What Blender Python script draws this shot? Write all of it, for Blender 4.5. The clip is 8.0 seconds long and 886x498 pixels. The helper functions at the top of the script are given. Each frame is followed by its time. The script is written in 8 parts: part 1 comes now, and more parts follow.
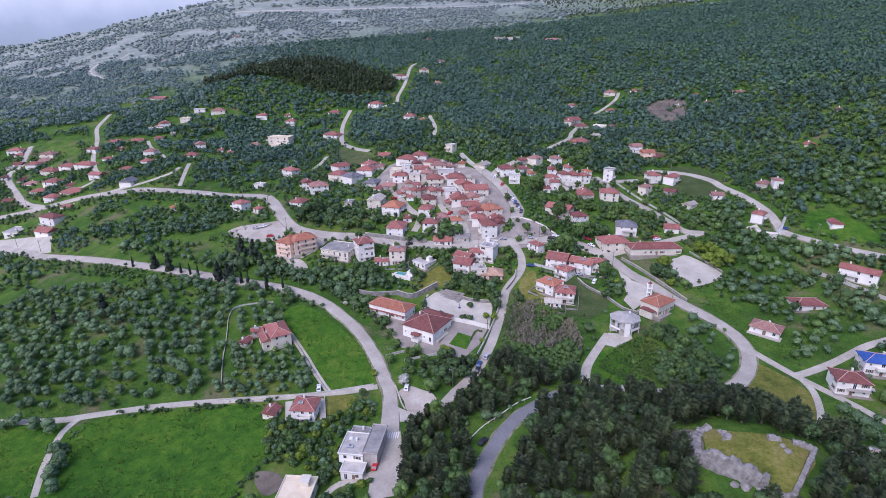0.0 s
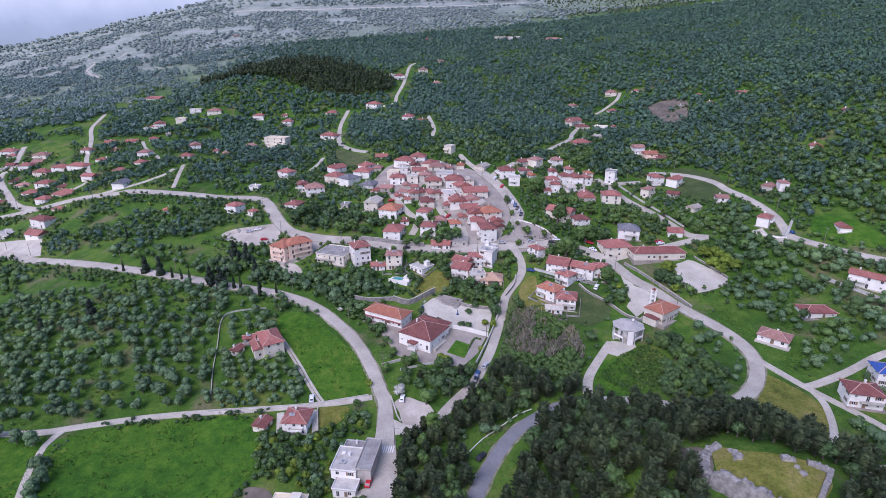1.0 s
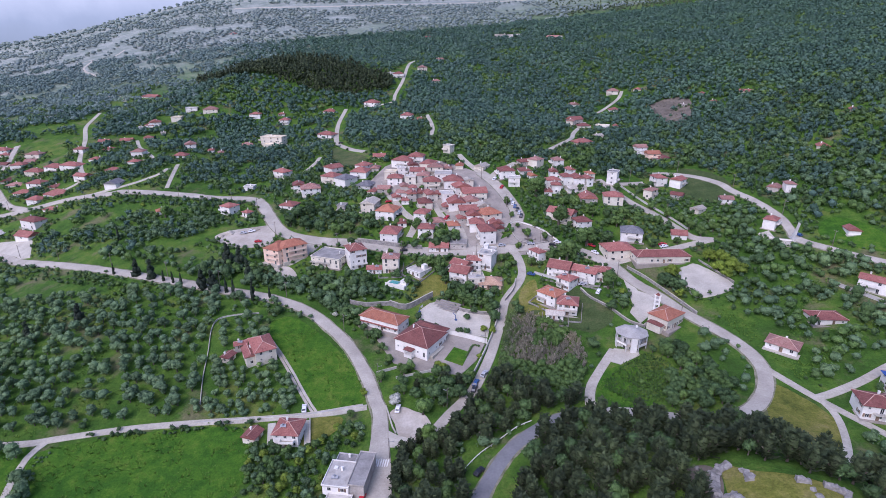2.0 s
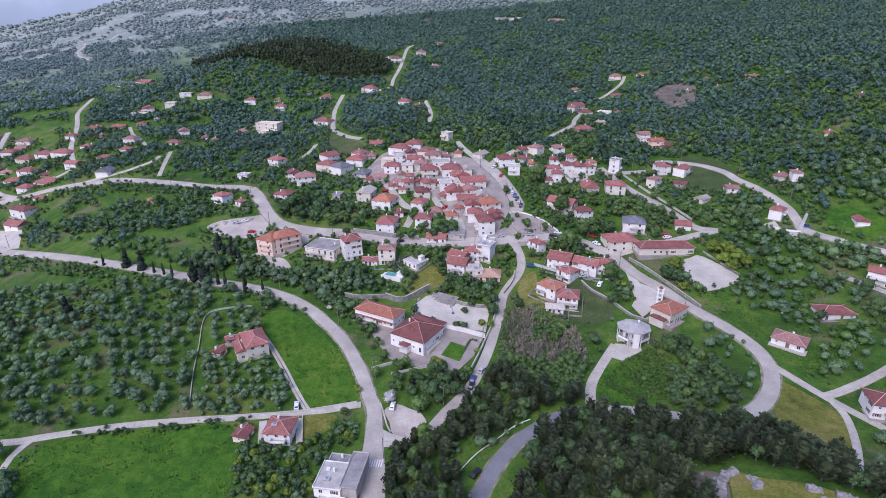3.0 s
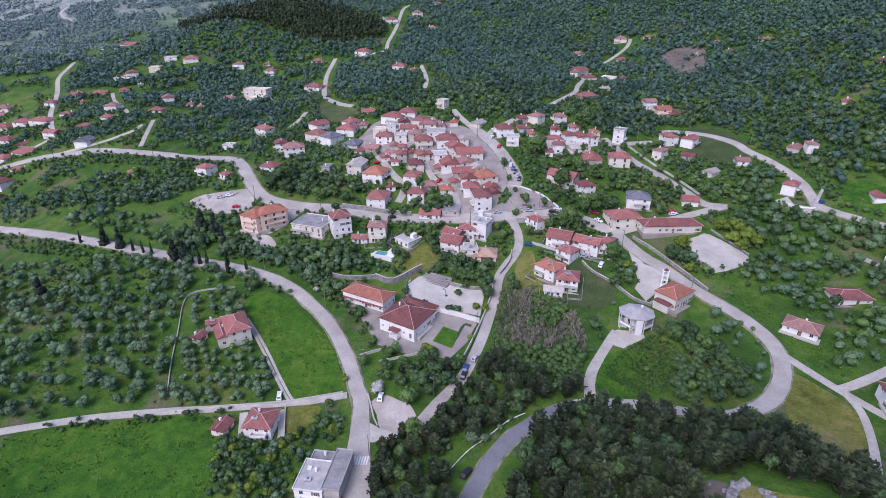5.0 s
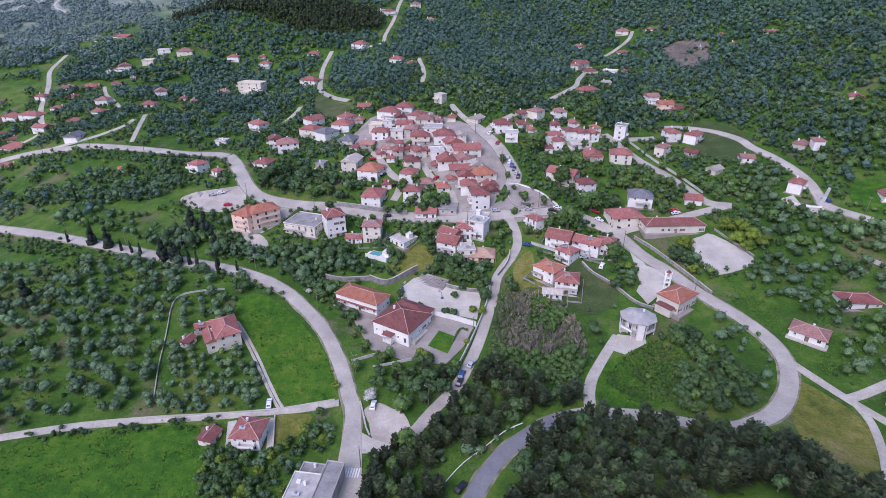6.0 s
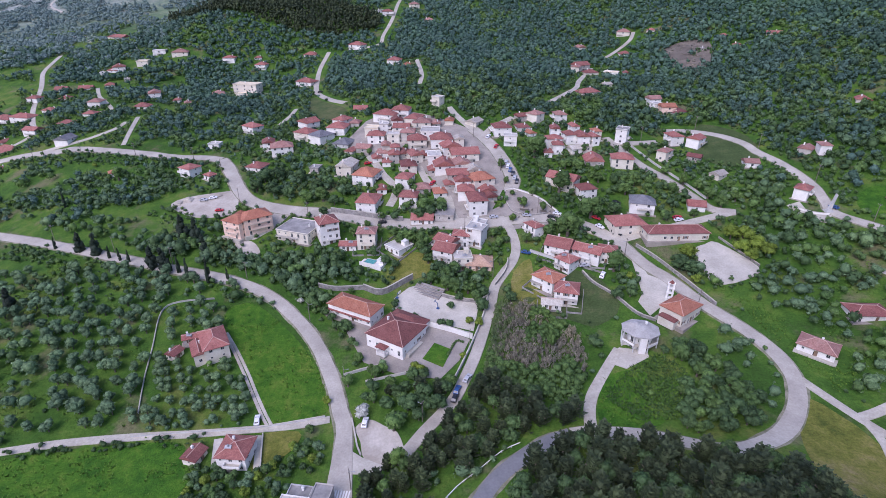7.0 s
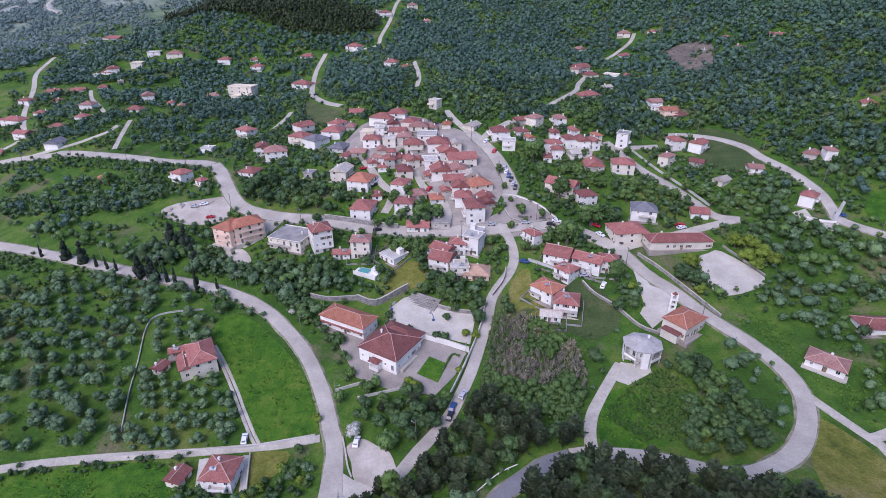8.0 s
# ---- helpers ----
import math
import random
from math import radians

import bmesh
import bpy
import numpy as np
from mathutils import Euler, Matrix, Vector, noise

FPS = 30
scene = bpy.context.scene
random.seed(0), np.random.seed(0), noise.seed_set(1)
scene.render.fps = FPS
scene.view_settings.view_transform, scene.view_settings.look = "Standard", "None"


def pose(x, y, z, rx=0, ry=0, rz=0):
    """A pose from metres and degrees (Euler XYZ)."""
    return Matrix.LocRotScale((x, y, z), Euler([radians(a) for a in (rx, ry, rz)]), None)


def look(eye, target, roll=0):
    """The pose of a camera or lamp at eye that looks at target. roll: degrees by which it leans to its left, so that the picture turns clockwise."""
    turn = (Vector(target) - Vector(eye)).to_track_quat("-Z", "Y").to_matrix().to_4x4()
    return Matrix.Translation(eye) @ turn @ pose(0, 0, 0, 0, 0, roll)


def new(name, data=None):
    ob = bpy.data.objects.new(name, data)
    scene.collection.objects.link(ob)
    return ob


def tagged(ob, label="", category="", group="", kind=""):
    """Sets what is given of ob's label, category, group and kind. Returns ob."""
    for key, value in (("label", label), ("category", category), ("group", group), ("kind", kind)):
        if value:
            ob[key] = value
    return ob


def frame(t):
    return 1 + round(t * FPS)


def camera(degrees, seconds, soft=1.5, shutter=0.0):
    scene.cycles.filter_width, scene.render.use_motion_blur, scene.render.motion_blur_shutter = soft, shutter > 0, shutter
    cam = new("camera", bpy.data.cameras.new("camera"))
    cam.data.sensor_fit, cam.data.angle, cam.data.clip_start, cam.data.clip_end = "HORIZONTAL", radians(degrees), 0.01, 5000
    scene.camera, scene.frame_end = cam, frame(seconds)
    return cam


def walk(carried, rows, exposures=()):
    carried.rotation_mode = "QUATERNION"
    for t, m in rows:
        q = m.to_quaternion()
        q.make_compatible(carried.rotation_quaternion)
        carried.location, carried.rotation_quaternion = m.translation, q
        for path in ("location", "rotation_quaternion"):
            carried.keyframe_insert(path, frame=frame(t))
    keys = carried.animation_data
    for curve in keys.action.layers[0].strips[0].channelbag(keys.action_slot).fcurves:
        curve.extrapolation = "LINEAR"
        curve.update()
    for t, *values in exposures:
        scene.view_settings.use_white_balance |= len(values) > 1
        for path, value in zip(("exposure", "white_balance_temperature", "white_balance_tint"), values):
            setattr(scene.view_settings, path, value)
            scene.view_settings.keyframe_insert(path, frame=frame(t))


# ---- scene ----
cam = camera(79.3, 8.0, soft=0.45)
METRES, EYE, TILT, LEAN, TURN = 62.0, 135.0, -20.4, 0.0, 0.0
ROWS = [
    (0.0, 0.0, 0.0, 0.0, 0.0, 0.0, -0.0),
    (0.5, 0.0093, 0.0594, 0.0189, 0.02, -0.0, -0.01),
    (1.0, 0.0177, 0.1183, 0.0385, 0.0, -0.02, -0.03),
    (1.5, 0.0267, 0.1776, 0.0589, 0.01, -0.03, -0.04),
    (3.0, 0.0598, 0.3507, 0.1179, 0.05, -1.7, -0.09),
    (3.5, 0.0731, 0.4079, 0.1374, 0.07, -2.96, -0.08),
    (4.0, 0.0868, 0.4649, 0.1587, 0.08, -4.03, -0.09),
    (4.5, 0.1001, 0.5217, 0.1795, 0.09, -4.73, -0.11),
    (6.0, 0.1405, 0.6909, 0.2473, 0.1, -6.16, -0.14),
    (6.5, 0.1547, 0.7478, 0.272, 0.11, -6.19, -0.15),
    (7.0, 0.1696, 0.805, 0.2945, 0.14, -6.19, -0.17),
    (7.5, 0.1822, 0.8614, 0.3181, 0.14, -6.19, -0.17),
    (8.0, 0.1958, 0.9178, 0.3424, 0.13, -6.16, -0.18),
]
walk(cam, [(t, pose(0, 0, EYE, TILT, LEAN, TURN) @ pose(METRES * x, METRES * y, METRES * z, 90 + pitch, roll, yaw)) for t, x, y, z, yaw, pitch, roll in ROWS], [(0.0, 0.48, 5520, 31), (8.0, 0.48, 5520, 31)])

# ---- light: a bright overcast sky and a soft, weak sun ----
SUN_UP, SUN_TURN = 48.0, 215.0
world = bpy.data.worlds.new("world")
scene.world = world
world.use_nodes = True
_n, _l = world.node_tree.nodes, world.node_tree.links
_sky = _n.new("ShaderNodeTexSky")
_sky.sky_type, _sky.sun_disc = "NISHITA", False
_sky.sun_elevation, _sky.sun_rotation = radians(SUN_UP), radians(SUN_TURN)
_sky.air_density, _sky.dust_density, _sky.ozone_density = 1.2, 2.5, 1.2
_l.new(_sky.outputs[0], _n["Background"].inputs[0])
_n["Background"].inputs[1].default_value = 0.142
sun = new("sun", bpy.data.lights.new("sun", "SUN"))
sun.data.energy, sun.data.angle, sun.data.color = 1.2, radians(40), (1.0, 0.97, 0.92)
_a, _e = radians(SUN_TURN), radians(SUN_UP)
SUN_FROM = Vector((math.sin(_a) * math.cos(_e), math.cos(_a) * math.cos(_e), math.sin(_e)))
sun.matrix_world = look(SUN_FROM * 500, (0, 0, 0))

# ---- materials ----
MATS = {}


def material(name, build):
    """One node material, made once; build(nodes, links, shader) wires it."""
    if name not in MATS:
        m = bpy.data.materials.new(name)
        m.use_nodes = True
        build(m.node_tree.nodes, m.node_tree.links, m.node_tree.nodes["Principled BSDF"])
        MATS[name] = m
    return MATS[name]


def ramp(n, l, value, stops):
    r = n.new("ShaderNodeValToRGB")
    r.color_ramp.elements[0].position, r.color_ramp.elements[0].color = stops[0][0], (*stops[0][1], 1)
    r.color_ramp.elements[1].position, r.color_ramp.elements[1].color = stops[-1][0], (*stops[-1][1], 1)
    for p, c in stops[1:-1]:
        r.color_ramp.elements.new(p).color = (*c, 1)
    l.new(value, r.inputs[0])
    return r.outputs[0]


def noise_tex(n, l, scale, detail=4.0, rough=0.55, coord="Object"):
    """A noise by place: scale is the number of its waves to the metre."""
    t = n.new("ShaderNodeTexNoise")
    t.inputs["Scale"].default_value, t.inputs["Detail"].default_value, t.inputs["Roughness"].default_value = scale, detail, rough
    if coord == "World":
        l.new(n.new("ShaderNodeNewGeometry").outputs["Position"], t.inputs["Vector"])
    else:
        l.new(n.new("ShaderNodeTexCoord").outputs[coord], t.inputs["Vector"])
    return t.outputs["Fac"]


def mixed(n, l, kind, fac, a, b):
    m = n.new("ShaderNodeMix")
    m.data_type, m.blend_type = "RGBA", kind
    for socket, value in ((m.inputs[0], fac), (m.inputs[6], a), (m.inputs[7], b)):
        if isinstance(value, (int, float)):
            socket.default_value = value
        elif isinstance(value, tuple):
            socket.default_value = (*value, 1)
        else:
            l.new(value, socket)
    return m.outputs[2]


def bumped(n, l, p, height, strength, distance):
    b = n.new("ShaderNodeBump")
    b.inputs["Strength"].default_value, b.inputs["Distance"].default_value = strength, distance
    l.new(height, b.inputs["Height"])
    l.new(b.outputs[0], p.inputs["Normal"])


def surface(name, dark, light, broad=0.15, fine=2.0, rough=0.85, bump=0.3, depth=0.05, shade=0.12, metal=0.0, coord="World"):
    """A worn surface: broad stains from dark to light, fine grain, some relief, and a small difference from thing to thing."""
    def build(n, l, p):
        a = noise_tex(n, l, broad, 5.0, 0.6, coord)
        b = noise_tex(n, l, fine, 4.0, 0.6, coord)
        c = ramp(n, l, a, [(0.3, dark), (0.7, light)])
        c = mixed(n, l, "OVERLAY", 0.35, c, ramp(n, l, b, [(0.25, (0.3, 0.3, 0.3)), (0.75, (0.7, 0.7, 0.7))]))
        r = n.new("ShaderNodeObjectInfo").outputs["Random"]
        c = mixed(n, l, "MULTIPLY", 1.0, c, ramp(n, l, r, [(0.0, (1 - shade,) * 3), (1.0, (1.0, 1.0, 1.0))]))
        l.new(c, p.inputs["Base Color"])
        p.inputs["Roughness"].default_value, p.inputs["Metallic"].default_value = rough, metal
        bumped(n, l, p, b, bump, depth)
    return material(name, build)


def tiles(name, dark, mid, light):
    """Clay tile courses: rows of tiles by the roof's own unwrapping in metres, weathered in patches."""
    def build(n, l, p):
        uv = n.new("ShaderNodeTexCoord").outputs["UV"]
        w = n.new("ShaderNodeTexWave")
        w.wave_type, w.bands_direction = "BANDS", "X"
        w.inputs["Scale"].default_value, w.inputs["Distortion"].default_value = 1.1, 0.4
        l.new(uv, w.inputs["Vector"])
        br = n.new("ShaderNodeTexBrick")
        br.inputs["Scale"].default_value, br.inputs["Mortar Size"].default_value = 1.0, 0.03
        br.inputs["Brick Width"].default_value, br.inputs["Row Height"].default_value = 0.28, 0.36
        br.inputs["Color1"].default_value, br.inputs["Color2"].default_value, br.inputs["Mortar"].default_value = (*dark, 1), (*light, 1), (*[v * 0.55 for v in dark], 1)
        l.new(uv, br.inputs["Vector"])
        a = noise_tex(n, l, 0.35, 5.0, 0.65, "World")
        c = mixed(n, l, "MIX", 0.55, br.outputs[0], ramp(n, l, a, [(0.32, dark), (0.5, mid), (0.7, light)]))
        f = noise_tex(n, l, 1.6, 3.0, 0.6, "World")
        c = mixed(n, l, "MULTIPLY", 0.7, c, ramp(n, l, f, [(0.3, (0.62, 0.6, 0.58)), (0.55, (1, 1, 1))]))
        r = n.new("ShaderNodeObjectInfo").outputs["Random"]
        c = mixed(n, l, "MULTIPLY", 1.0, c, ramp(n, l, r, [(0.0, (0.72, 0.7, 0.7)), (1.0, (1.0, 1.0, 1.0))]))
        l.new(c, p.inputs["Base Color"])
        p.inputs["Roughness"].default_value = 0.8
        bumped(n, l, p, w.outputs["Fac"], 0.5, 0.06)
    return material(name, build)


def leaves(name, dark, light, spread=0.35):
    """Foliage: every clump its own shade, every tree a little different."""
    dark, light = [tuple(a + (b - a) * k for a, b in zip(dark, light)) for k in (0.2, 0.76)]
    def build(n, l, p):
        g = n.new("ShaderNodeNewGeometry").outputs["Random Per Island"]
        c = ramp(n, l, g, [(0.0, dark), (1.0, light)])
        r = n.new("ShaderNodeObjectInfo").outputs["Random"]
        c = mixed(n, l, "MULTIPLY", 1.0, c, ramp(n, l, r, [(0.0, (1 - spread, 1 - spread, 1 - spread)), (1.0, (1.0, 1.0, 1.0))]))
        a = noise_tex(n, l, 0.03, 3.0, 0.6, "World")
        c = mixed(n, l, "MULTIPLY", 0.8, c, ramp(n, l, a, [(0.3, (0.6, 0.66, 0.7)), (0.5, (0.95, 0.95, 0.95)), (0.7, (1.25, 1.2, 0.95))]))
        b = noise_tex(n, l, 2.2, 4.0, 0.7, "World")
        c = mixed(n, l, "MULTIPLY", 0.85, c, ramp(n, l, b, [(0.35, (0.5, 0.5, 0.5)), (0.65, (1.2, 1.2, 1.15))]))
        l.new(c, p.inputs["Base Color"])
        p.inputs["Roughness"].default_value = 0.7
        p.inputs["Specular IOR Level"].default_value = 0.25
        bumped(n, l, p, b, 0.5, 0.25)
    return material(name, build)


def turf(name, stops, broad=0.02, mid=0.12, fine=1.2, stony=False):
    """Grass and weeds: broad differences of growth, tussocks, and fine blades."""
    def build(n, l, p):
        a = noise_tex(n, l, broad, 4.0, 0.6, "World")
        b = noise_tex(n, l, mid, 5.0, 0.65, "World")
        f = noise_tex(n, l, fine, 5.0, 0.75, "World")
        m = n.new("ShaderNodeMath")
        m.operation = "ADD"
        l.new(a, m.inputs[0])
        l.new(b, m.inputs[1])
        h = n.new("ShaderNodeMath")
        h.operation, h.inputs[1].default_value = "MULTIPLY", 0.5
        l.new(m.outputs[0], h.inputs[0])
        c = ramp(n, l, h.outputs[0], stops)
        if stony:
            # bare soil here and there
            dirt = ramp(n, l, noise_tex(n, l, 0.045, 5.0, 0.65, "World"), [(0.55, (0.0, 0.0, 0.0)), (0.66, (0.8, 0.8, 0.8))])
            c = mixed(n, l, "MIX", dirt, c, (0.16, 0.14, 0.085))
            # stony pasture on the open mountain side, its colour paled and blued for haze
            xyz = n.new("ShaderNodeSeparateXYZ")
            l.new(n.new("ShaderNodeNewGeometry").outputs["Position"], xyz.inputs[0])
            up = n.new("ShaderNodeMapRange")
            up.inputs["From Min"].default_value, up.inputs["From Max"].default_value = 900.0, 1300.0
            # it begins nearer in the west, where more haze is painted in
            west = n.new("ShaderNodeMath")
            west.operation, west.inputs[1].default_value = "MULTIPLY_ADD", -0.5
            l.new(xyz.outputs[0], west.inputs[0])
            l.new(xyz.outputs[1], west.inputs[2])
            l.new(west.outputs[0], up.inputs[0])
            hazed_rock = ramp(n, l, noise_tex(n, l, 0.03, 6.0, 0.7, "World"), [(0.35, (0.18, 0.22, 0.195)), (0.65, (0.34, 0.36, 0.34))])
            c = mixed(n, l, "MIX", up.outputs[0], c, hazed_rock)
        c = mixed(n, l, "MULTIPLY", 0.8, c, ramp(n, l, f, [(0.3, (0.5, 0.53, 0.46)), (0.62, (1.2, 1.2, 1.12))]))
        l.new(c, p.inputs["Base Color"])
        p.inputs["Roughness"].default_value = 0.9
        p.inputs["Specular IOR Level"].default_value = 0.15
        bumped(n, l, p, f, 0.8, 0.5)
    return material(name, build)


def plain(name, colour, rough=0.6, metal=0.0):
    return surface(name, tuple(v * 0.85 for v in colour), colour, 0.5, 4.0, rough, 0.1, 0.01, 0.0, metal)


GROUND = turf("grove_grass", [(0.34, (0.032, 0.07, 0.012)), (0.46, (0.047, 0.11, 0.015)), (0.54, (0.077, 0.148, 0.02)), (0.66, (0.155, 0.17, 0.045))], stony=True)
MEADOW = turf("meadow_grass", [(0.34, (0.022, 0.07, 0.007)), (0.45, (0.036, 0.108, 0.009)), (0.54, (0.065, 0.15, 0.012)), (0.66, (0.135, 0.185, 0.03))], 0.03, 0.3, 1.6)
ROUGH_GRASS = turf("rough_grass", [(0.36, (0.045, 0.07, 0.022)), (0.5, (0.065, 0.095, 0.032)), (0.66, (0.13, 0.125, 0.06))])
DRY_GRASS = turf("dry_grass", [(0.36, (0.075, 0.098, 0.018)), (0.48, (0.15, 0.158, 0.03)), (0.56, (0.2, 0.19, 0.05)), (0.66, (0.26, 0.21, 0.1))], 0.05, 0.25)
ASPHALT = surface("worn_asphalt", (0.31, 0.28, 0.228), (0.465, 0.425, 0.35), 0.12, 1.5, 0.9, 0.2, 0.02, 0.05)
TARMAC = surface("dark_asphalt", (0.13, 0.13, 0.135), (0.2, 0.2, 0.2), 0.12, 1.5, 0.9, 0.2, 0.02, 0.05)
LANE = surface("pale_concrete_lane", (0.335, 0.305, 0.243), (0.49, 0.45, 0.365), 0.15, 1.2, 0.9, 0.3, 0.03, 0.1)
CONCRETE = surface("concrete", (0.365, 0.335, 0.272), (0.53, 0.492, 0.405), 0.12, 1.5, 0.9, 0.2, 0.02, 0.06)
PAVING = surface("grey_paving", (0.215, 0.187, 0.155), (0.35, 0.312, 0.262), 0.15, 1.8, 0.9, 0.3, 0.03, 0.06)
DIRT = surface("pale_dirt", (0.31, 0.27, 0.21), (0.54, 0.49, 0.41), 0.1, 1.2, 0.95, 0.4, 0.06, 0.05)
SOIL = surface("bare_soil", (0.085, 0.07, 0.052), (0.19, 0.158, 0.12), 0.1, 1.2, 0.95, 0.6, 0.1, 0.05)
SHOULDER = surface("earth_verge", (0.085, 0.1, 0.035), (0.3, 0.275, 0.2), 0.25, 2.0, 0.95, 0.5, 0.06, 0.05)
STONE = surface("rubble_stone", (0.15, 0.14, 0.125), (0.36, 0.34, 0.31), 0.7, 1.8, 0.95, 1.0, 0.3, 0.15)
WALLS = {
    "white": surface("white_render", (0.66, 0.63, 0.57), (0.83, 0.81, 0.75), 0.25, 2.0, 0.85, 0.1, 0.01, 0.14),
    "cream": surface("cream_render", (0.6, 0.54, 0.43), (0.74, 0.69, 0.58), 0.25, 2.0, 0.85, 0.1, 0.01, 0.14),
    "peach": surface("peach_render", (0.7, 0.5, 0.38), (0.79, 0.61, 0.48), 0.25, 2.0, 0.85, 0.1, 0.01, 0.08),
    "stone": surface("weathered_masonry", (0.34, 0.31, 0.27), (0.56, 0.52, 0.46), 0.35, 2.5, 0.9, 0.5, 0.05, 0.2),
    "concrete": surface("raw_concrete", (0.4, 0.39, 0.37), (0.58, 0.57, 0.54), 0.3, 2.0, 0.9, 0.3, 0.02, 0.1),
}
ROOFS = {
    "red": tiles("red_clay_tiles", (0.27, 0.085, 0.066), (0.37, 0.135, 0.105), (0.48, 0.22, 0.175)),
    "orange": tiles("orange_clay_tiles", (0.36, 0.12, 0.065), (0.47, 0.18, 0.1), (0.56, 0.26, 0.16)),
    "faded": tiles("faded_clay_tiles", (0.3, 0.14, 0.11), (0.4, 0.2, 0.16), (0.5, 0.31, 0.25)),
    "brown": tiles("brown_clay_tiles", (0.17, 0.055, 0.045), (0.24, 0.08, 0.065), (0.33, 0.14, 0.11)),
    "grey": tiles("grey_tiles", (0.13, 0.13, 0.14), (0.2, 0.2, 0.21), (0.29, 0.29, 0.3)),
    "pale": tiles("pale_roofing", (0.42, 0.37, 0.29), (0.55, 0.5, 0.41), (0.66, 0.62, 0.54)),
    "peach": tiles("peach_clay_tiles", (0.5, 0.3, 0.18), (0.6, 0.39, 0.25), (0.68, 0.48, 0.34)),
    "concrete": surface("roof_concrete", (0.3, 0.285, 0.26), (0.46, 0.44, 0.4), 0.3, 2.0, 0.9, 0.2, 0.02, 0.1),
    "blue": tiles("blue_roofing", (0.03, 0.09, 0.34), (0.04, 0.12, 0.44), (0.07, 0.18, 0.52)),
}
SLAB = surface("flat_roof_screed", (0.38, 0.355, 0.31), (0.58, 0.545, 0.48), 0.3, 1.6, 0.9, 0.2, 0.02, 0.2)
OLD_SLAB = surface("weathered_roof_slab", (0.19, 0.178, 0.162), (0.37, 0.35, 0.32), 0.25, 1.4, 0.95, 0.3, 0.03, 0.2)
CREAM_SLAB = surface("cream_roof_coat", (0.62, 0.51, 0.34), (0.77, 0.66, 0.47), 0.3, 1.6, 0.9, 0.2, 0.02, 0.1)
RIDGE = surface("ridge_mortar", (0.42, 0.24, 0.19), (0.58, 0.4, 0.33), 0.6, 3.0, 0.9, 0.2, 0.02, 0.1)
FRAME = plain("window_frame_paint", (0.62, 0.6, 0.56), 0.5)
SHUTTER = surface("shutter_paint", (0.16, 0.1, 0.065), (0.3, 0.2, 0.13), 0.5, 3.0, 0.6, 0.1, 0.01, 0.4)
METAL = plain("painted_metal", (0.35, 0.36, 0.37), 0.45, 0.4)
POLE_WOOD = surface("grey_pole_wood", (0.12, 0.1, 0.08), (0.22, 0.19, 0.16), 0.5, 3.0, 0.9, 0.3, 0.02, 0.1)
BARK = surface("bark", (0.07, 0.055, 0.04), (0.15, 0.125, 0.1), 0.6, 3.0, 0.95, 0.8, 0.1, 0.2)
OLIVE = leaves("olive_leaves", (0.062, 0.125, 0.055), (0.21, 0.318, 0.155))
# bluer versions of the near leaves, with distance haze put into their colour
HAZED_OLIVE = leaves("haze_blued_olive_leaves", (0.054, 0.115, 0.085), (0.17, 0.28, 0.215))
HAZED_SCRUB = leaves("haze_blued_scrub_leaves", (0.036, 0.088, 0.056), (0.118, 0.212, 0.14))
PINE = leaves("pine_needles", (0.02, 0.037, 0.016), (0.112, 0.15, 0.064), 0.5)
CYPRESS = leaves("cypress_leaves", (0.014, 0.026, 0.017), (0.042, 0.062, 0.036))
BROADLEAF = leaves("broad_leaves", (0.055, 0.115, 0.026), (0.17, 0.28, 0.075))
LIME = leaves("lime_leaves", (0.12, 0.19, 0.016), (0.27, 0.36, 0.045))
OAK = leaves("scrub_leaves", (0.036, 0.08, 0.026), (0.118, 0.2, 0.07))
REED = leaves("dry_reeds", (0.2, 0.182, 0.13), (0.43, 0.395, 0.3))
# foliage for the far distance: haze is painted in as a pale, bluish base colour
HAZED_MACCHIA = leaves("hazed_macchia", (0.185, 0.245, 0.23), (0.33, 0.4, 0.375))
HAZED_VALLEY = leaves("valley_scrub", (0.14, 0.215, 0.195), (0.285, 0.38, 0.35))
BLOSSOM = leaves("white_blossom", (0.35, 0.36, 0.3), (0.7, 0.7, 0.63))


def _glass(n, l, p):
    a = noise_tex(n, l, 0.8, 2.0, 0.5, "World")
    l.new(ramp(n, l, a, [(0.3, (0.015, 0.018, 0.022)), (0.7, (0.05, 0.055, 0.06))]), p.inputs["Base Color"])
    p.inputs["Roughness"].default_value = 0.12


GLASS = material("dark_window_glass", _glass)

# ---- building blocks ----


def mesh_of(name, bm, *mats):
    me = bpy.data.meshes.new(name)
    bm.to_mesh(me)
    bm.free()
    for m in mats:
        me.materials.append(m)
    return me


def part(name, bm, mat, parent, label=""):
    """One mesh object under a thing or a part; bm may be a finished mesh."""
    me = bm if isinstance(bm, bpy.types.Mesh) else mesh_of(name, bm, mat)
    ob = new(name, me)
    ob.parent = parent
    if label:
        tagged(ob, label)
    return ob


def box(bm, x0, x1, y0, y1, z0, z1, mat=0):
    vs = [bm.verts.new((x, y, z)) for z in (z0, z1) for x, y in ((x0, y0), (x1, y0), (x1, y1), (x0, y1))]
    for idx in ((3, 2, 1, 0), (4, 5, 6, 7), (0, 1, 5, 4), (1, 2, 6, 5), (2, 3, 7, 6), (3, 0, 4, 7)):
        bm.faces.new([vs[i] for i in idx]).material_index = mat
    return vs


def boxes(*spans):
    bm = bmesh.new()
    for s in spans:
        box(bm, *s)
    return bm


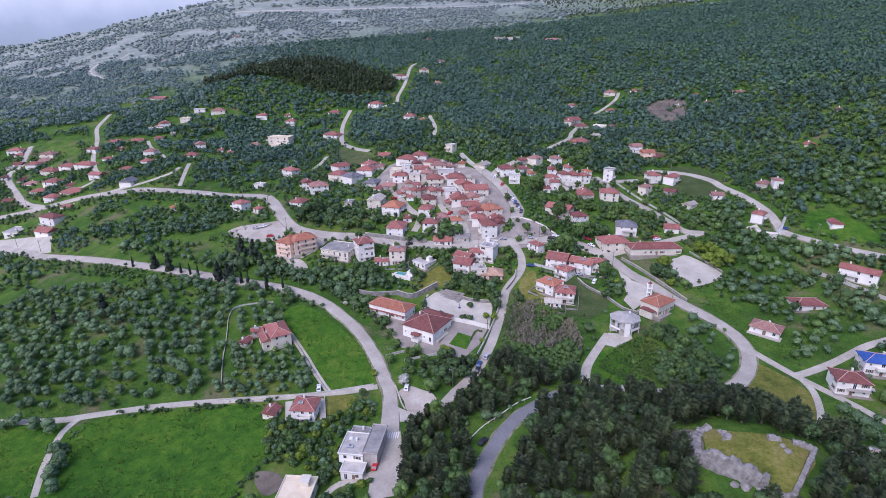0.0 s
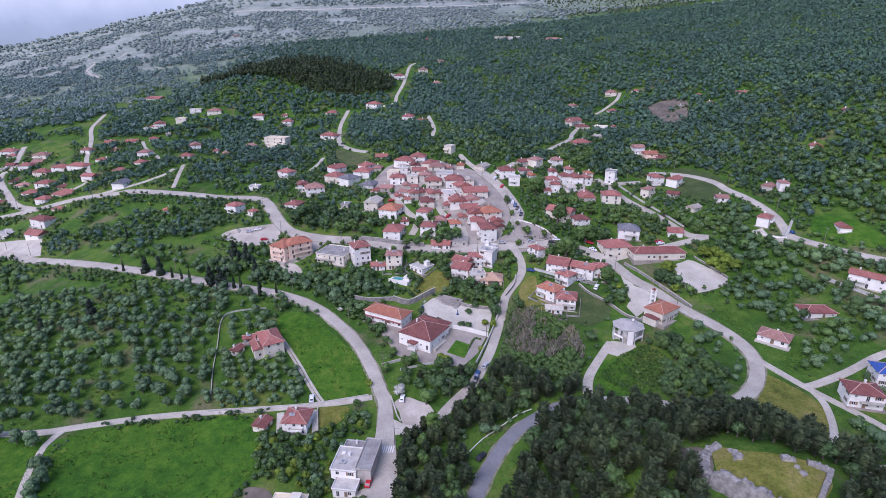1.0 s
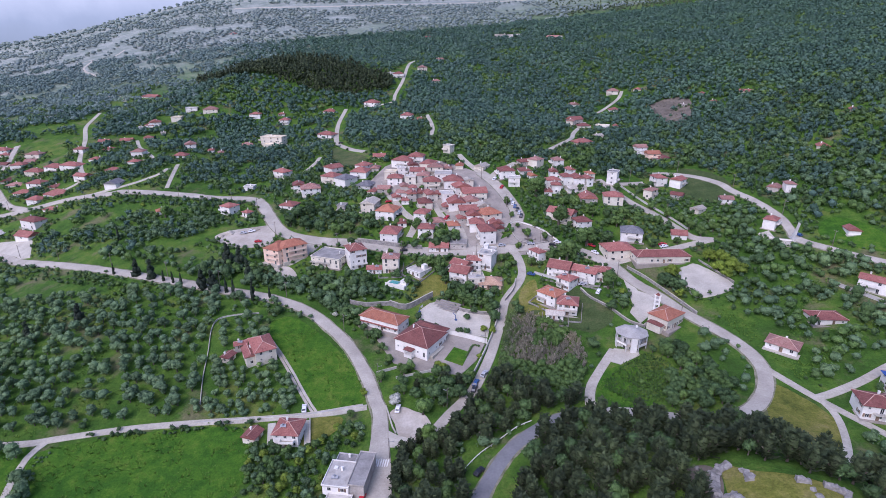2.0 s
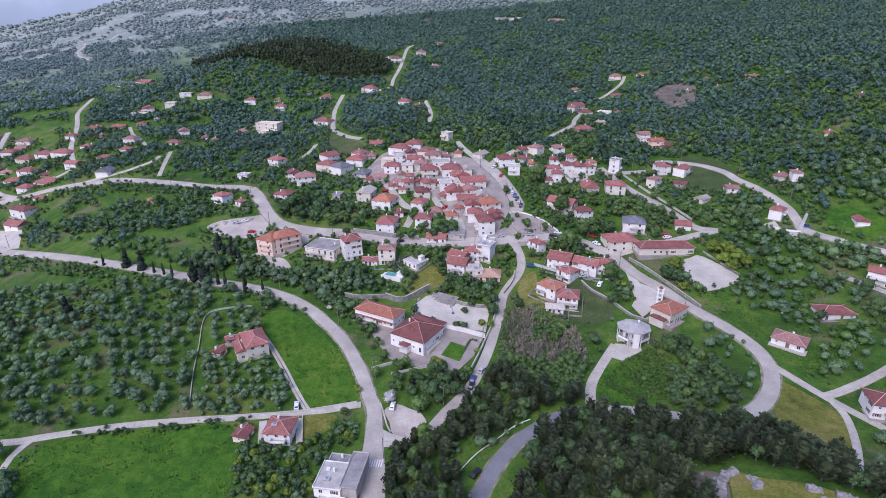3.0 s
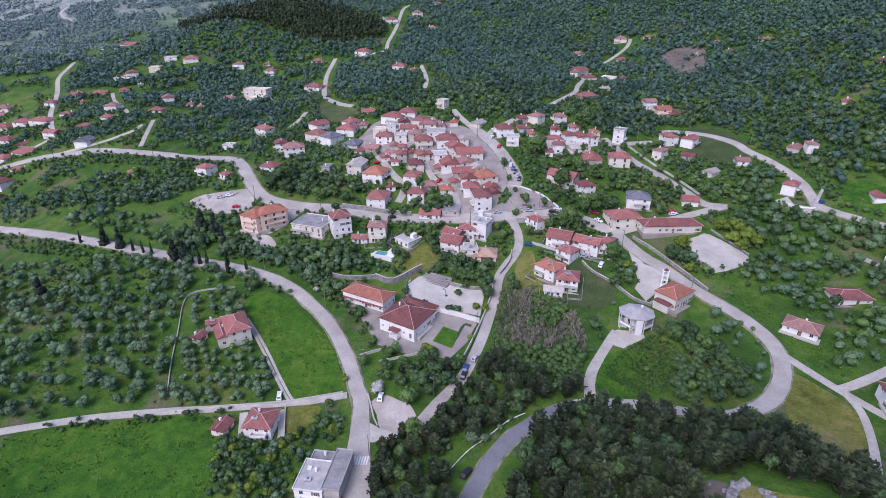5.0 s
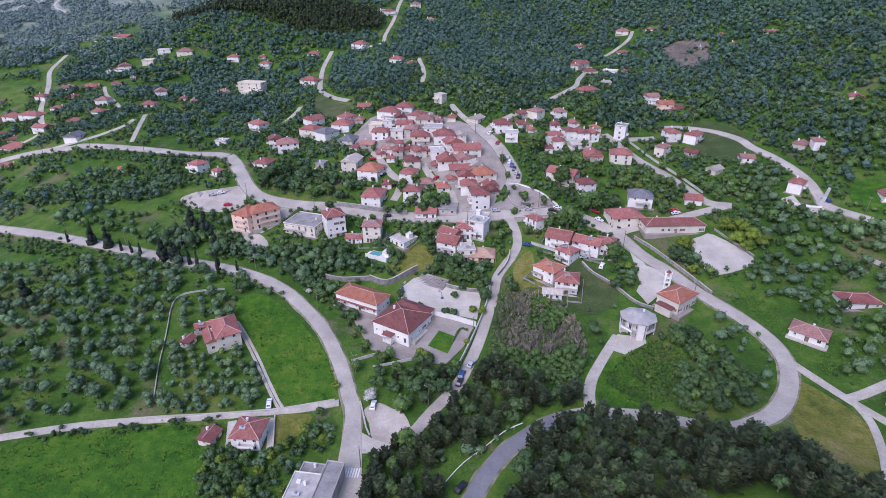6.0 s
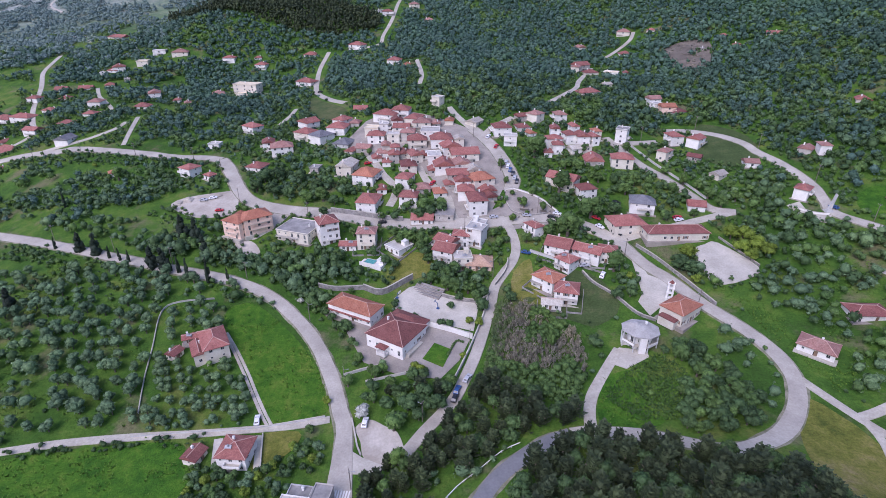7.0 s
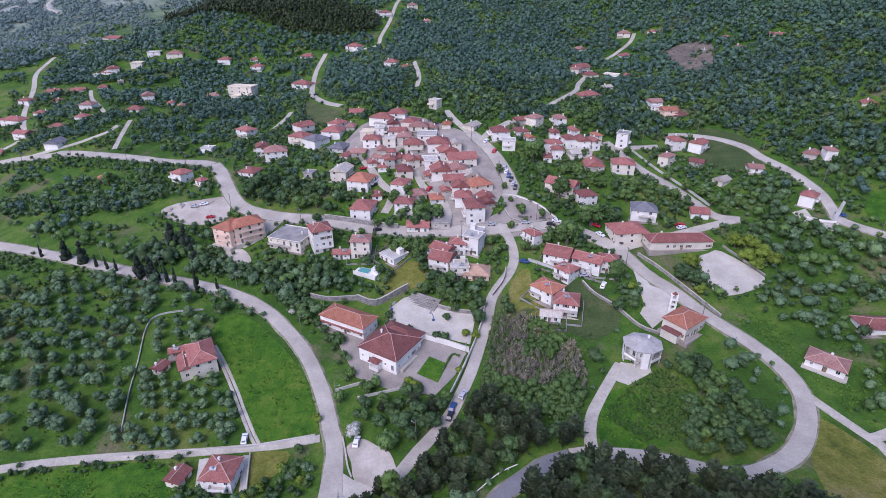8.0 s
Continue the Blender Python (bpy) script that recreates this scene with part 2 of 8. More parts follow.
def tube(bm, x, y, z0, z1, r0, r1, n=8):
    low = [bm.verts.new((x + r0 * math.cos(6.2832 * i / n), y + r0 * math.sin(6.2832 * i / n), z0)) for i in range(n)]
    top = [bm.verts.new((x + r1 * math.cos(6.2832 * i / n), y + r1 * math.sin(6.2832 * i / n), z1)) for i in range(n)]
    for i in range(n):
        bm.faces.new((low[i], low[(i + 1) % n], top[(i + 1) % n], top[i]))
    bm.faces.new(top)


# ---- the ground: one sheet, a valley side with knolls, climbing to the mountain ----
SLOPE = [7, -0.1, 11.6]
NEAR_FORMS = [[2.3, 14.5, -37.8, 21.5, -13.8, -10.2, 22.7],
              [-14.2, -6.7, 7.3, -26.5, -2.7, 4.9, -39.8],
              [-22, -10.2, -1, -1.6, -0.7, -22, 50.3],
              [-20.9, 44.1, -28.5, 22.6, -13.6, 1.7, -5.9],
              [21.3, -28.6, -12.7, 13, -29.9, 0.1, 5.6]]
FAR_FORMS = [[-26.6, -55.5, 26.7, 17.4, 91.3],
             [-56.5, 55.6, -21.3, 11.1, 19.9],
             [-88.9, 72.3, -1.3, 86.5, 45.4],
             [74.6, 57.6, -30.2, 1.8, 8.6]]
KNOLLS = [(85, 110, 28, 27.9), (-150, 700, 75, 22), (-230, 660, 60, 26)]


def height(x, y):
    """The ground's height: a slope, broad swells 120 m and 600 m apart, and three knolls."""
    x, y = np.asarray(x, float), np.asarray(y, float)
    z = SLOPE[0] + SLOPE[1] * x / 100 + SLOPE[2] * y / 100
    for j, row in enumerate(NEAR_FORMS):
        for i, a in enumerate(row):
            z = z + a * np.exp(-((x + 360 - 120 * i) ** 2 + (y - 90 - 120 * j) ** 2) / 20000)
    for j, row in enumerate(FAR_FORMS):
        for i, a in enumerate(row):
            z = z + a * np.exp(-((x + 1200 - 600 * i) ** 2 + (y - 700 - 600 * j) ** 2) / 500000)
    for cx, cy, s, a in KNOLLS:
        z = z + a * np.exp(-((x - cx) ** 2 + (y - cy) ** 2) / (2 * s * s))
    return z


def hz(x, y):
    return float(height(x, y))


def raw_mesh(name, verts, tris, mat, smooth=False):
    """A mesh from arrays of places and triangles."""
    me = bpy.data.meshes.new(name)
    verts, tris = np.asarray(verts, np.float32), np.asarray(tris, np.int32)
    me.vertices.add(len(verts))
    me.vertices.foreach_set("co", verts.ravel())
    me.loops.add(tris.size)
    me.loops.foreach_set("vertex_index", tris.ravel())
    me.polygons.add(len(tris))
    me.polygons.foreach_set("loop_start", np.arange(0, tris.size, 3, dtype=np.int32))
    me.update(calc_edges=True)
    me.polygons.foreach_set("use_smooth", np.full(len(tris), smooth, dtype=bool))
    me.materials.append(mat)
    return me


def sheet_lines(lo, hi, step, far_lo, far_hi):
    """Lines close together from lo to hi and ever wider beyond."""
    mid = list(np.arange(lo, hi + 0.1, step))
    s, v = step, hi
    while v < far_hi:
        s *= 1.12
        v += s
        mid.append(v)
    s, v = step, lo
    while v > far_lo:
        s *= 1.12
        v -= s
        mid.insert(0, v)
    return np.array(mid)


_gx, _gy = np.meshgrid(sheet_lines(-420, 320, 4, -4500, 4500), sheet_lines(70, 620, 4, -2500, 4600))
_gz = height(_gx, _gy)
_i = np.arange(_gx.size).reshape(_gx.shape)
_a0, _b0, _c0, _d0 = _i[:-1, :-1].ravel(), _i[:-1, 1:].ravel(), _i[1:, 1:].ravel(), _i[1:, :-1].ravel()
ground = new("ground", raw_mesh("ground", np.stack([_gx.ravel(), _gy.ravel(), _gz.ravel()], -1), np.concatenate([np.stack([_a0, _b0, _c0], -1), np.stack([_a0, _c0, _d0], -1)]), GROUND, True))
tagged(ground, "grassy valley side with green and dry patches climbing to the mountain", "ground", kind="structure")

# ---- where something stands already (2 m squares), so that no tree grows there ----
MX0, MY0, MSTEP = -800.0, 40.0, 2.0
taken = np.zeros((800, 600), dtype=bool)
meadow = np.zeros((800, 600), dtype=bool)
_mx, _my = np.meshgrid(MX0 + MSTEP * np.arange(800), MY0 + MSTEP * np.arange(600), indexing="ij")


def inside(px, py, ring):
    res = np.zeros(px.shape, dtype=bool)
    for (x0, y0), (x1, y1) in zip(ring, ring[1:] + ring[:1]):
        cross = (y0 > py) != (y1 > py)
        res ^= cross & (px < (x1 - x0) * (py - y0) / ((y1 - y0) or 1e-9) + x0)
    return res


def take(x, y, r):
    i0, i1 = int((x - r - MX0) / MSTEP), int((x + r - MX0) / MSTEP) + 2
    j0, j1 = int((y - r - MY0) / MSTEP), int((y + r - MY0) / MSTEP) + 2
    i0, j0 = max(i0, 0), max(j0, 0)
    if i1 > i0 and j1 > j0:
        taken[i0:i1, j0:j1] |= (_mx[i0:i1, j0:j1] - x) ** 2 + (_my[i0:i1, j0:j1] - y) ** 2 < r * r


def smooth_line(pts, step=3.0):
    """A rounded line through the points, with even steps."""
    p = [Vector((*q, 0)) for q in pts]
    p = [2 * p[0] - p[1]] + p + [2 * p[-1] - p[-2]]
    res = []
    for a, b, c, d in zip(p, p[1:], p[2:], p[3:]):
        n = max(1, round((c - b).length / step))
        for k in range(n):
            u = k / n
            res.append(0.5 * (2 * b + (c - a) * u + (2 * a - 5 * b + 4 * c - d) * u * u + (3 * b - a - 3 * c + d) * u ** 3))
    return res + [p[-2]]


ROADS = {"asphalt": (ASPHALT, "worn light grey asphalt road winding past houses and groves", 0.26), "lane": (LANE, "narrow pale concrete lane between groves", 0.22), "tarmac": (TARMAC, "dark grey asphalt road curving under the pines", 0.26), "track": (DIRT, "rutted pale dirt track beside a grass field", 0.16)}
road_lines = []


def road(kind, width, pts, end=0.0):
    """A road that lies on the ground, cambered, with edges that reach into the soil."""
    mat, label, lift = ROADS[kind]
    line = smooth_line(pts)
    bm = bmesh.new()
    rows = []
    for k, c in enumerate(line):
        d = (line[min(k + 1, len(line) - 1)] - line[max(k - 1, 0)]).normalized()
        s = Vector((-d.y, d.x, 0))
        w = (width + (max(0.0, k / len(line) - 0.87) / 0.13 * (end - width) if end else 0.0)) * (0.5 + 0.035 * noise.noise((c.x * 0.08, c.y * 0.08, 3.0)))
        row = []
        for u, dz in ((-1.06, -0.5), (-1.0, 0.0), (-0.5, 0.05), (0.0, 0.08), (0.5, 0.05), (1.0, 0.0), (1.06, -0.5)):
            q = c + s * (u * w)
            row.append(bm.verts.new((q.x, q.y, hz(q.x, q.y) + lift + dz)))
        rows.append(row)
        take(c.x, c.y, width / 2 + 1.6)
    for r0, r1 in zip(rows, rows[1:]):
        for k in range(6):
            bm.faces.new((r0[k], r1[k], r1[k + 1], r0[k + 1]))
    bmesh.ops.recalc_face_normals(bm, faces=bm.faces)
    if kind in ("asphalt", "tarmac") and width > 4.3:
        edge = bmesh.new()
        for side in (-1, 1):
            last = None
            for k, c in enumerate(line):
                d = (line[min(k + 1, len(line) - 1)] - line[max(k - 1, 0)]).normalized()
                n = Vector((-d.y, d.x, 0)) * side
                out = 1.0 + 0.8 * noise.noise((c.x * 0.15, c.y * 0.15, 7.0 + side))
                ends = [c + n * (width * 0.5 - 0.25), c + n * (width * 0.5 + 0.3 * out), c + n * (width * 0.5 + out)]
                row = [edge.verts.new((q.x, q.y, hz(q.x, q.y) + z)) for q, z in zip(ends, (lift - 0.05, lift - 0.08, -0.1))]
                if last:
                    for i in range(2):
                        edge.faces.new((last[i], row[i], row[i + 1], last[i + 1]))
                last = row
        bmesh.ops.recalc_face_normals(edge, faces=edge.faces)
        tagged(new("road_shoulder", mesh_of("road_shoulder", edge, SHOULDER)), "trodden earth and dry grass along the road edge", "road shoulder", kind="structure")
    road_lines.append((kind, width, line))
    return tagged(new("road", mesh_of("road", bm, mat)), label, "road", kind="structure")


AREAS = {
    "paving": ("pavement", PAVING, "grey paved square between the village houses", "pavement", 0.14, True), "concrete": ("pavement", CONCRETE, "pale concrete yard", "pavement", 0.18, True),
    "dirt": ("yard", DIRT, "pale trodden dirt yard", "yard", 0.15, True), "court": ("sports_court", CONCRETE, "pale worn sports court behind a low wall", "sports court", 0.2, True), "soil": ("clearing", SOIL, "brown bare clearing on the wooded slope", "clearing", 0.3, False), "gravel": ("yard", DIRT, "pale gravel yard beside a building", "yard", 0.13, True),
    "earth": ("yard", SOIL, "bare brown earth with rubble beside a garden", "yard", 0.14, True),
    "meadow": ("field", MEADOW, "lush bright green meadow", "field", 0.1, True), "lawn": ("lawn", MEADOW, "clipped green lawn", "lawn", 0.3, True),
    "grass": ("field", ROUGH_GRASS, "rough green grass field", "field", 0.1, True), "dry_grass": ("field", DRY_GRASS, "yellowing dry grass", "field", 0.11, True),
}


def draped(ring, lift, cell=6.0):
    """A polygon cut into cells and laid on the ground, with its edge turned down."""
    bm = bmesh.new()
    bm.faces.new([bm.verts.new((x, y, 0)) for x, y in ring])
    xs, ys = [p[0] for p in ring], [p[1] for p in ring]
    for axis, lo, hi in ((0, min(xs), max(xs)), (1, min(ys), max(ys))):
        v = math.floor(lo / cell) * cell + cell
        while v < hi:
            no = (1, 0, 0) if axis == 0 else (0, 1, 0)
            bmesh.ops.bisect_plane(bm, geom=bm.verts[:] + bm.edges[:] + bm.faces[:], plane_co=(v * no[0], v * no[1], 0), plane_no=no)
            v += cell
    bmesh.ops.triangulate(bm, faces=bm.faces[:])
    for v in bm.verts:
        v.co.z = hz(v.co.x, v.co.y) + lift
    rim = [e for e in bm.edges if len(e.link_faces) == 1]
    ext = bmesh.ops.extrude_edge_only(bm, edges=rim)["geom"]
    for v in ext:
        if isinstance(v, bmesh.types.BMVert):
            v.co.z -= lift + 0.4
    bmesh.ops.recalc_face_normals(bm, faces=bm.faces)
    return bm


def area(kind, pts):
    name, mat, label, cat, lift, clear = AREAS[kind]
    ring = []
    for k in range(len(pts)):
        a, b, c, d = (Vector(pts[(k + j) % len(pts)]) for j in (-1, 0, 1, 2))
        n = 1 if kind in ("concrete", "paving", "lawn") else 3
        for i in range(n):
            u = i / n
            q = 0.5 * (2 * b + (c - a) * u + (2 * a - 5 * b + 4 * c - d) * u * u + (3 * b - a - 3 * c + d) * u ** 3)
            ring.append((q.x, q.y))
    if clear:
        taken[inside(_mx, _my, ring)] = True
    if kind == "meadow":
        meadow[inside(_mx, _my, ring)] = True
    return tagged(new(name, mesh_of(name, draped(ring, lift, 2.5 if kind == "dry_grass" else 6.0), mat)), label, cat, kind="structure")


# ---- houses ----
def window_mesh(w, h, glazed=False):
    """A frame with two lights, one connected piece; a far window carries its glass in the same mesh."""
    if glazed:
        bm = boxes((-w / 2, w / 2, -0.06, 0.06, -h / 2, h / 2))
        for x0, x1 in ((-w / 2 + 0.09, -0.035), (0.035, w / 2 - 0.09)):
            box(bm, x0, x1, -0.075, -0.055, -h / 2 + 0.09, h / 2 - 0.09, 1)
        return mesh_of("window", bm, FRAME, GLASS)
    bm = bmesh.new()
    xs, zs = (-w / 2, -w / 2 + 0.09, -0.035, 0.035, w / 2 - 0.09, w / 2), (-h / 2, -h / 2 + 0.09, h / 2 - 0.09, h / 2)
    grid = [[bm.verts.new((u, -0.06, v)) for v in zs] for u in xs]
    faces = []
    for i in range(5):
        for j in range(3):
            f = bm.faces.new((grid[i][j], grid[i + 1][j], grid[i + 1][j + 1], grid[i][j + 1]))
            if i in (1, 3) and j == 1:
                faces.append(f)
    bmesh.ops.delete(bm, geom=faces, context="FACES_ONLY")
    geom = bmesh.ops.extrude_face_region(bm, geom=[f for f in bm.faces])["geom"]
    for v in geom:
        if isinstance(v, bmesh.types.BMVert):
            v.co.y += 0.14
    bmesh.ops.recalc_face_normals(bm, faces=bm.faces)
    return mesh_of("window", bm, FRAME, GLASS)


def pane_mesh(w, h):
    return mesh_of("pane", boxes((-w / 2 + 0.08, w / 2 - 0.08, -0.012, 0.02, -h / 2 + 0.08, h / 2 - 0.08)), GLASS)


def shutter_mesh(w, h):
    bm = bmesh.new()
    box(bm, -w / 2, w / 2, -0.06, -0.02, -h / 2, h / 2)
    for k in range(5):
        z = -h / 2 + h * (k + 0.5) / 5
        box(bm, -w / 2 + 0.05, w / 2 - 0.05, -0.08, -0.06, z - 0.07, z + 0.07)
    return mesh_of("shutter", bm, SHUTTER)


WIN = {k: (window_mesh(*k), pane_mesh(*k), window_mesh(*k, True)) for k in ((1.2, 1.3), (1.1, 2.2), (0.8, 0.9), (1.8, 1.4))}
LEAF = shutter_mesh(0.6, 1.3)
DOOR = mesh_of("door", boxes((-0.5, 0.5, -0.06, 0.04, 0.0, 2.1), (-0.38, -0.06, -0.08, -0.06, 0.2, 0.95), (0.06, 0.38, -0.08, -0.06, 0.2, 0.95), (-0.38, -0.06, -0.08, -0.06, 1.1, 1.95), (0.06, 0.38, -0.08, -0.06, 1.1, 1.95)), SHUTTER)
_bm = boxes((-0.3, 0.3, -0.3, 0.3, -0.8, 0.9), (-0.38, 0.38, -0.38, 0.38, 0.9, 1.0), (-0.2, -0.05, -0.25, 0.25, 1.0, 1.15), (0.05, 0.2, -0.25, 0.25, 1.0, 1.15))
CHIMNEY = mesh_of("chimney", _bm, WALLS["white"])
_bm = bmesh.new()
tube(_bm, 0, 0, 0.55, 1.1, 0.28, 0.28, 10)
for _x in (-0.9, 0.9):
    box(_bm, _x - 0.03, _x + 0.03, -0.5, 0.5, -0.3, 0.1)
box(_bm, -1.0, 1.0, -0.5, -0.42, 0.1, 0.18)
box(_bm, -1.0, 1.0, 0.4, 0.48, 0.4, 0.48)
_vs = [_bm.verts.new(v) for v in ((-1, -0.55, 0.1), (1, -0.55, 0.1), (1, 0.45, 0.6), (-1, 0.45, 0.6))]
_bm.faces.new(_vs)
WATER_HEATER = mesh_of("solar_heater", _bm, METAL)


def roof_bm(w, d, pitch, kind, over=0.5, thick=0.16):
    """A hipped or gabled roof over a w by d wall plan; its unwrapping is in metres along the eaves and up the slope."""
    a, b = w / 2 + over, d / 2 + over
    rise = b * pitch
    r = a if kind == "gable" else max(a - b, 0.0)
    bm = bmesh.new()
    uv = bm.loops.layers.uv.new("uv")
    def face(pts, u):
        f = bm.faces.new([bm.verts.new(p) for p in pts])
        up = math.sqrt(1 + pitch * pitch)
        for lp in f.loops:
            c = lp.vert.co
            lp[uv].uv = (c.x, (b - abs(c.y)) * up) if u == "x" else (c.y, (a - abs(c.x)) * up)
    t = thick
    face([(-a, -b, t), (a, -b, t), (r, 0, rise + t), (-r, 0, rise + t)], "x")
    face([(a, b, t), (-a, b, t), (-r, 0, rise + t), (r, 0, rise + t)], "x")
    for s in (1, -1):
        face([(s * a, -s * b, t), (s * a, s * b, t), (s * r, 0, rise + t)], "y" if kind != "gable" else "x")
    for p, q in (((-a, -b), (a, -b)), ((a, -b), (a, b)), ((a, b), (-a, b)), ((-a, b), (-a, -b))):
        face([(*p, 0), (*q, 0), (*q, t), (*p, t)], "x")
    face([(-a, b, 0), (a, b, 0), (a, -b, 0), (-a, -b, 0)], "x")
    bmesh.ops.remove_doubles(bm, verts=bm.verts, dist=0.001)
    return bm, a, b, r, rise + t


def bar(bm, p, q, r):
    """A square bar from p to q."""
    p, q = Vector(p), Vector(q)
    d = (q - p).normalized()
    s = d.cross(Vector((0, 0, 1)))
    s = (s if s.length > 0.01 else Vector((1, 0, 0))).normalized() * r
    u = s.cross(d).normalized() * r
    vs = [bm.verts.new(e + m * s + n * u) for e in (p, q) for m, n in ((-1, -1), (1, -1), (1, 1), (-1, 1))]
    for idx in ((3, 2, 1, 0), (4, 5, 6, 7), (0, 1, 5, 4), (1, 2, 6, 5), (2, 3, 7, 6), (3, 0, 4, 7)):
        bm.faces.new([vs[i] for i in idx])


WORDS = {1: "single-storey", 2: "two-storey", 3: "three-storey", 4: "four-storey"}
TILE_WORDS = {"concrete": "pale concrete", "red": "red tiled", "orange": "orange tiled", "faded": "faded tiled", "brown": "red-brown tiled", "grey": "grey tiled", "pale": "pale cream", "peach": "pale peach tiled", "blue": "bright blue"}
WALL_WORDS = {"white": "white rendered", "cream": "cream rendered", "peach": "peach rendered", "stone": "bare masonry", "concrete": "raw concrete"}
house_rng = random.Random(11)


def openings(root, w, d, storeys, near, rng, skip=()):
    """Rows of windows on the four sides; the nearer houses have separate panes and shutters."""
    far = root.location.length > 385
    for side in range(4):
        run = w if side % 2 == 0 else d
        if side == 2 and not near or far and side == 3:
            continue
        n = max(1, int(run / (2.9 if near else 6.5 if far else 4.2)))
        for s in range(int(storeys)):
            for k in range(n):
                u = (k + 0.5) / n * run - run / 2 + rng.uniform(-0.2, 0.2)
                if (side, s, k) in skip or rng.random() < 0.1:
                    continue
                size = rng.choice(((1.2, 1.3), (1.2, 1.3), (1.1, 2.2), (0.8, 0.9)) if side == 0 else ((1.2, 1.3), (0.8, 0.9)))
                z = s * 2.85 + (1.1 if size[1] > 2 else 1.65)
                turn = side * 90
                px, py = ((u, -d / 2), (w / 2, u), (-u, d / 2), (-w / 2, -u))[side]
                o = part("window", WIN[size][0 if near else 2], None, root)
                o.matrix_basis = pose(px, py, z, 0, 0, turn)
                if near:
                    part("pane", WIN[size][1], None, o)
                if near and size == (1.2, 1.3) and rng.random() < 0.35:
                    for e in (-0.92, 0.92):
                        part("shutter", LEAF, None, o).matrix_basis = pose(e, 0, 0)


def eight_sided_house(x, y, rot, r=4.7):
    """An unfinished house of eight sides: wall, balcony rings with parapets, piers and a shallow concrete roof."""
    def ring(bm, out, inn, z0, z1, first, last):
        rows = []
        for k in range(first, last + 1):
            a = radians(22.5 + 45 * k)
            rows.append([bm.verts.new((q * math.sin(a), -q * math.cos(a), z)) for q, z in ((inn, z0), (inn, z1), (out, z1), (out, z0))])
        for p, q in zip(rows, rows[1:]):
            for i in range(4):
                bm.faces.new((p[i], q[i], q[(i + 1) % 4], p[(i + 1) % 4]))
        bm.faces.new(rows[0])
        bm.faces.new(rows[-1][::-1])
        bmesh.ops.recalc_face_normals(bm, faces=bm.faces)
        return bm
    root = tagged(new("house"), "unfinished white eight-sided house with balconies and a grey concrete roof", "house")
    root.matrix_basis = pose(x, y, hz(x, y) - 1.1, 0, 0, rot) @ Matrix.Diagonal((1.08, 1.0, 1.0, 1.0))
    bm = bmesh.new()
    tube(bm, 0, 0, -2.5, 6.9, r * 0.84, r * 0.84, 8)
    bmesh.ops.rotate(bm, verts=bm.verts, matrix=Matrix.Rotation(radians(22.5), 3, "Z"))
    part("wall", bm, WALLS["white"], root)
    for z, first, last in ((3.1, -3, 3),):
        slab = part("balcony", ring(bmesh.new(), r + 1.3, r * 0.9, z - 0.2, z, first, last), CONCRETE, root)
        part("parapet", ring(bmesh.new(), r + 1.3, r + 1.16, z + 0.003, z + 0.8, -3, -1), WALLS["white"], slab)
        part("parapet", ring(bmesh.new(), r + 1.3, r + 1.16, z + 0.003, z + 0.95, 0, 2), WALLS["white"], slab)
    part("stair_tower", boxes((-0.6, 1.6, -r - 1.25, -r * 0.7, -2.0, 6.8)), WALLS["white"], root)
    part("side_wall", boxes((-r - 0.9, -r * 0.7, -1.6, 1.4, -2.0, 3.0)), WALLS["white"], root)
    for k in range(-3, 3):
        a = radians(22.5 + 45 * k)
        bm = bmesh.new()
        tube(bm, (r + 1.05) * math.sin(a), -(r + 1.05) * math.cos(a), -2.0, 6.85, 0.2, 0.2, 6)
        part("pier", bm, WALLS["concrete"], root)
    bm = bmesh.new()
    tube(bm, 0, 0, 6.85, 7.15, r + 1.5, r + 1.5, 8)
    tube(bm, 0, 0, 7.15, 8.7, r + 1.35, 1.3, 8)
    tube(bm, -1.6, 1.2, 7.1, 9.1, r - 0.3, 0.9, 8)
    bmesh.ops.rotate(bm, verts=bm.verts, matrix=Matrix.Rotation(radians(22.5), 3, "Z"))
    part("roof", bm, ROOFS["concrete"], root)
    part("chimney", CHIMNEY, None, root).matrix_basis = pose(1.6, 1.4, 8.3)
    side = r * 0.84 * math.cos(radians(22.5)) + 0.01
    for k in range(-2, 3):
        a = radians(45 * k)
        for z in (1.2, 4.1):
            o = part("window", WIN[(1.1, 2.2) if k % 2 else (1.8, 1.4)][0], None, root)
            o.matrix_basis = pose(side * math.sin(a), -side * math.cos(a), z + (0.0 if k % 2 else 0.4), 0, 0, 45 * k)
            part("pane", WIN[(1.1, 2.2) if k % 2 else (1.8, 1.4)][1], None, o)
    take(x, y, r + 3.5)
    return root


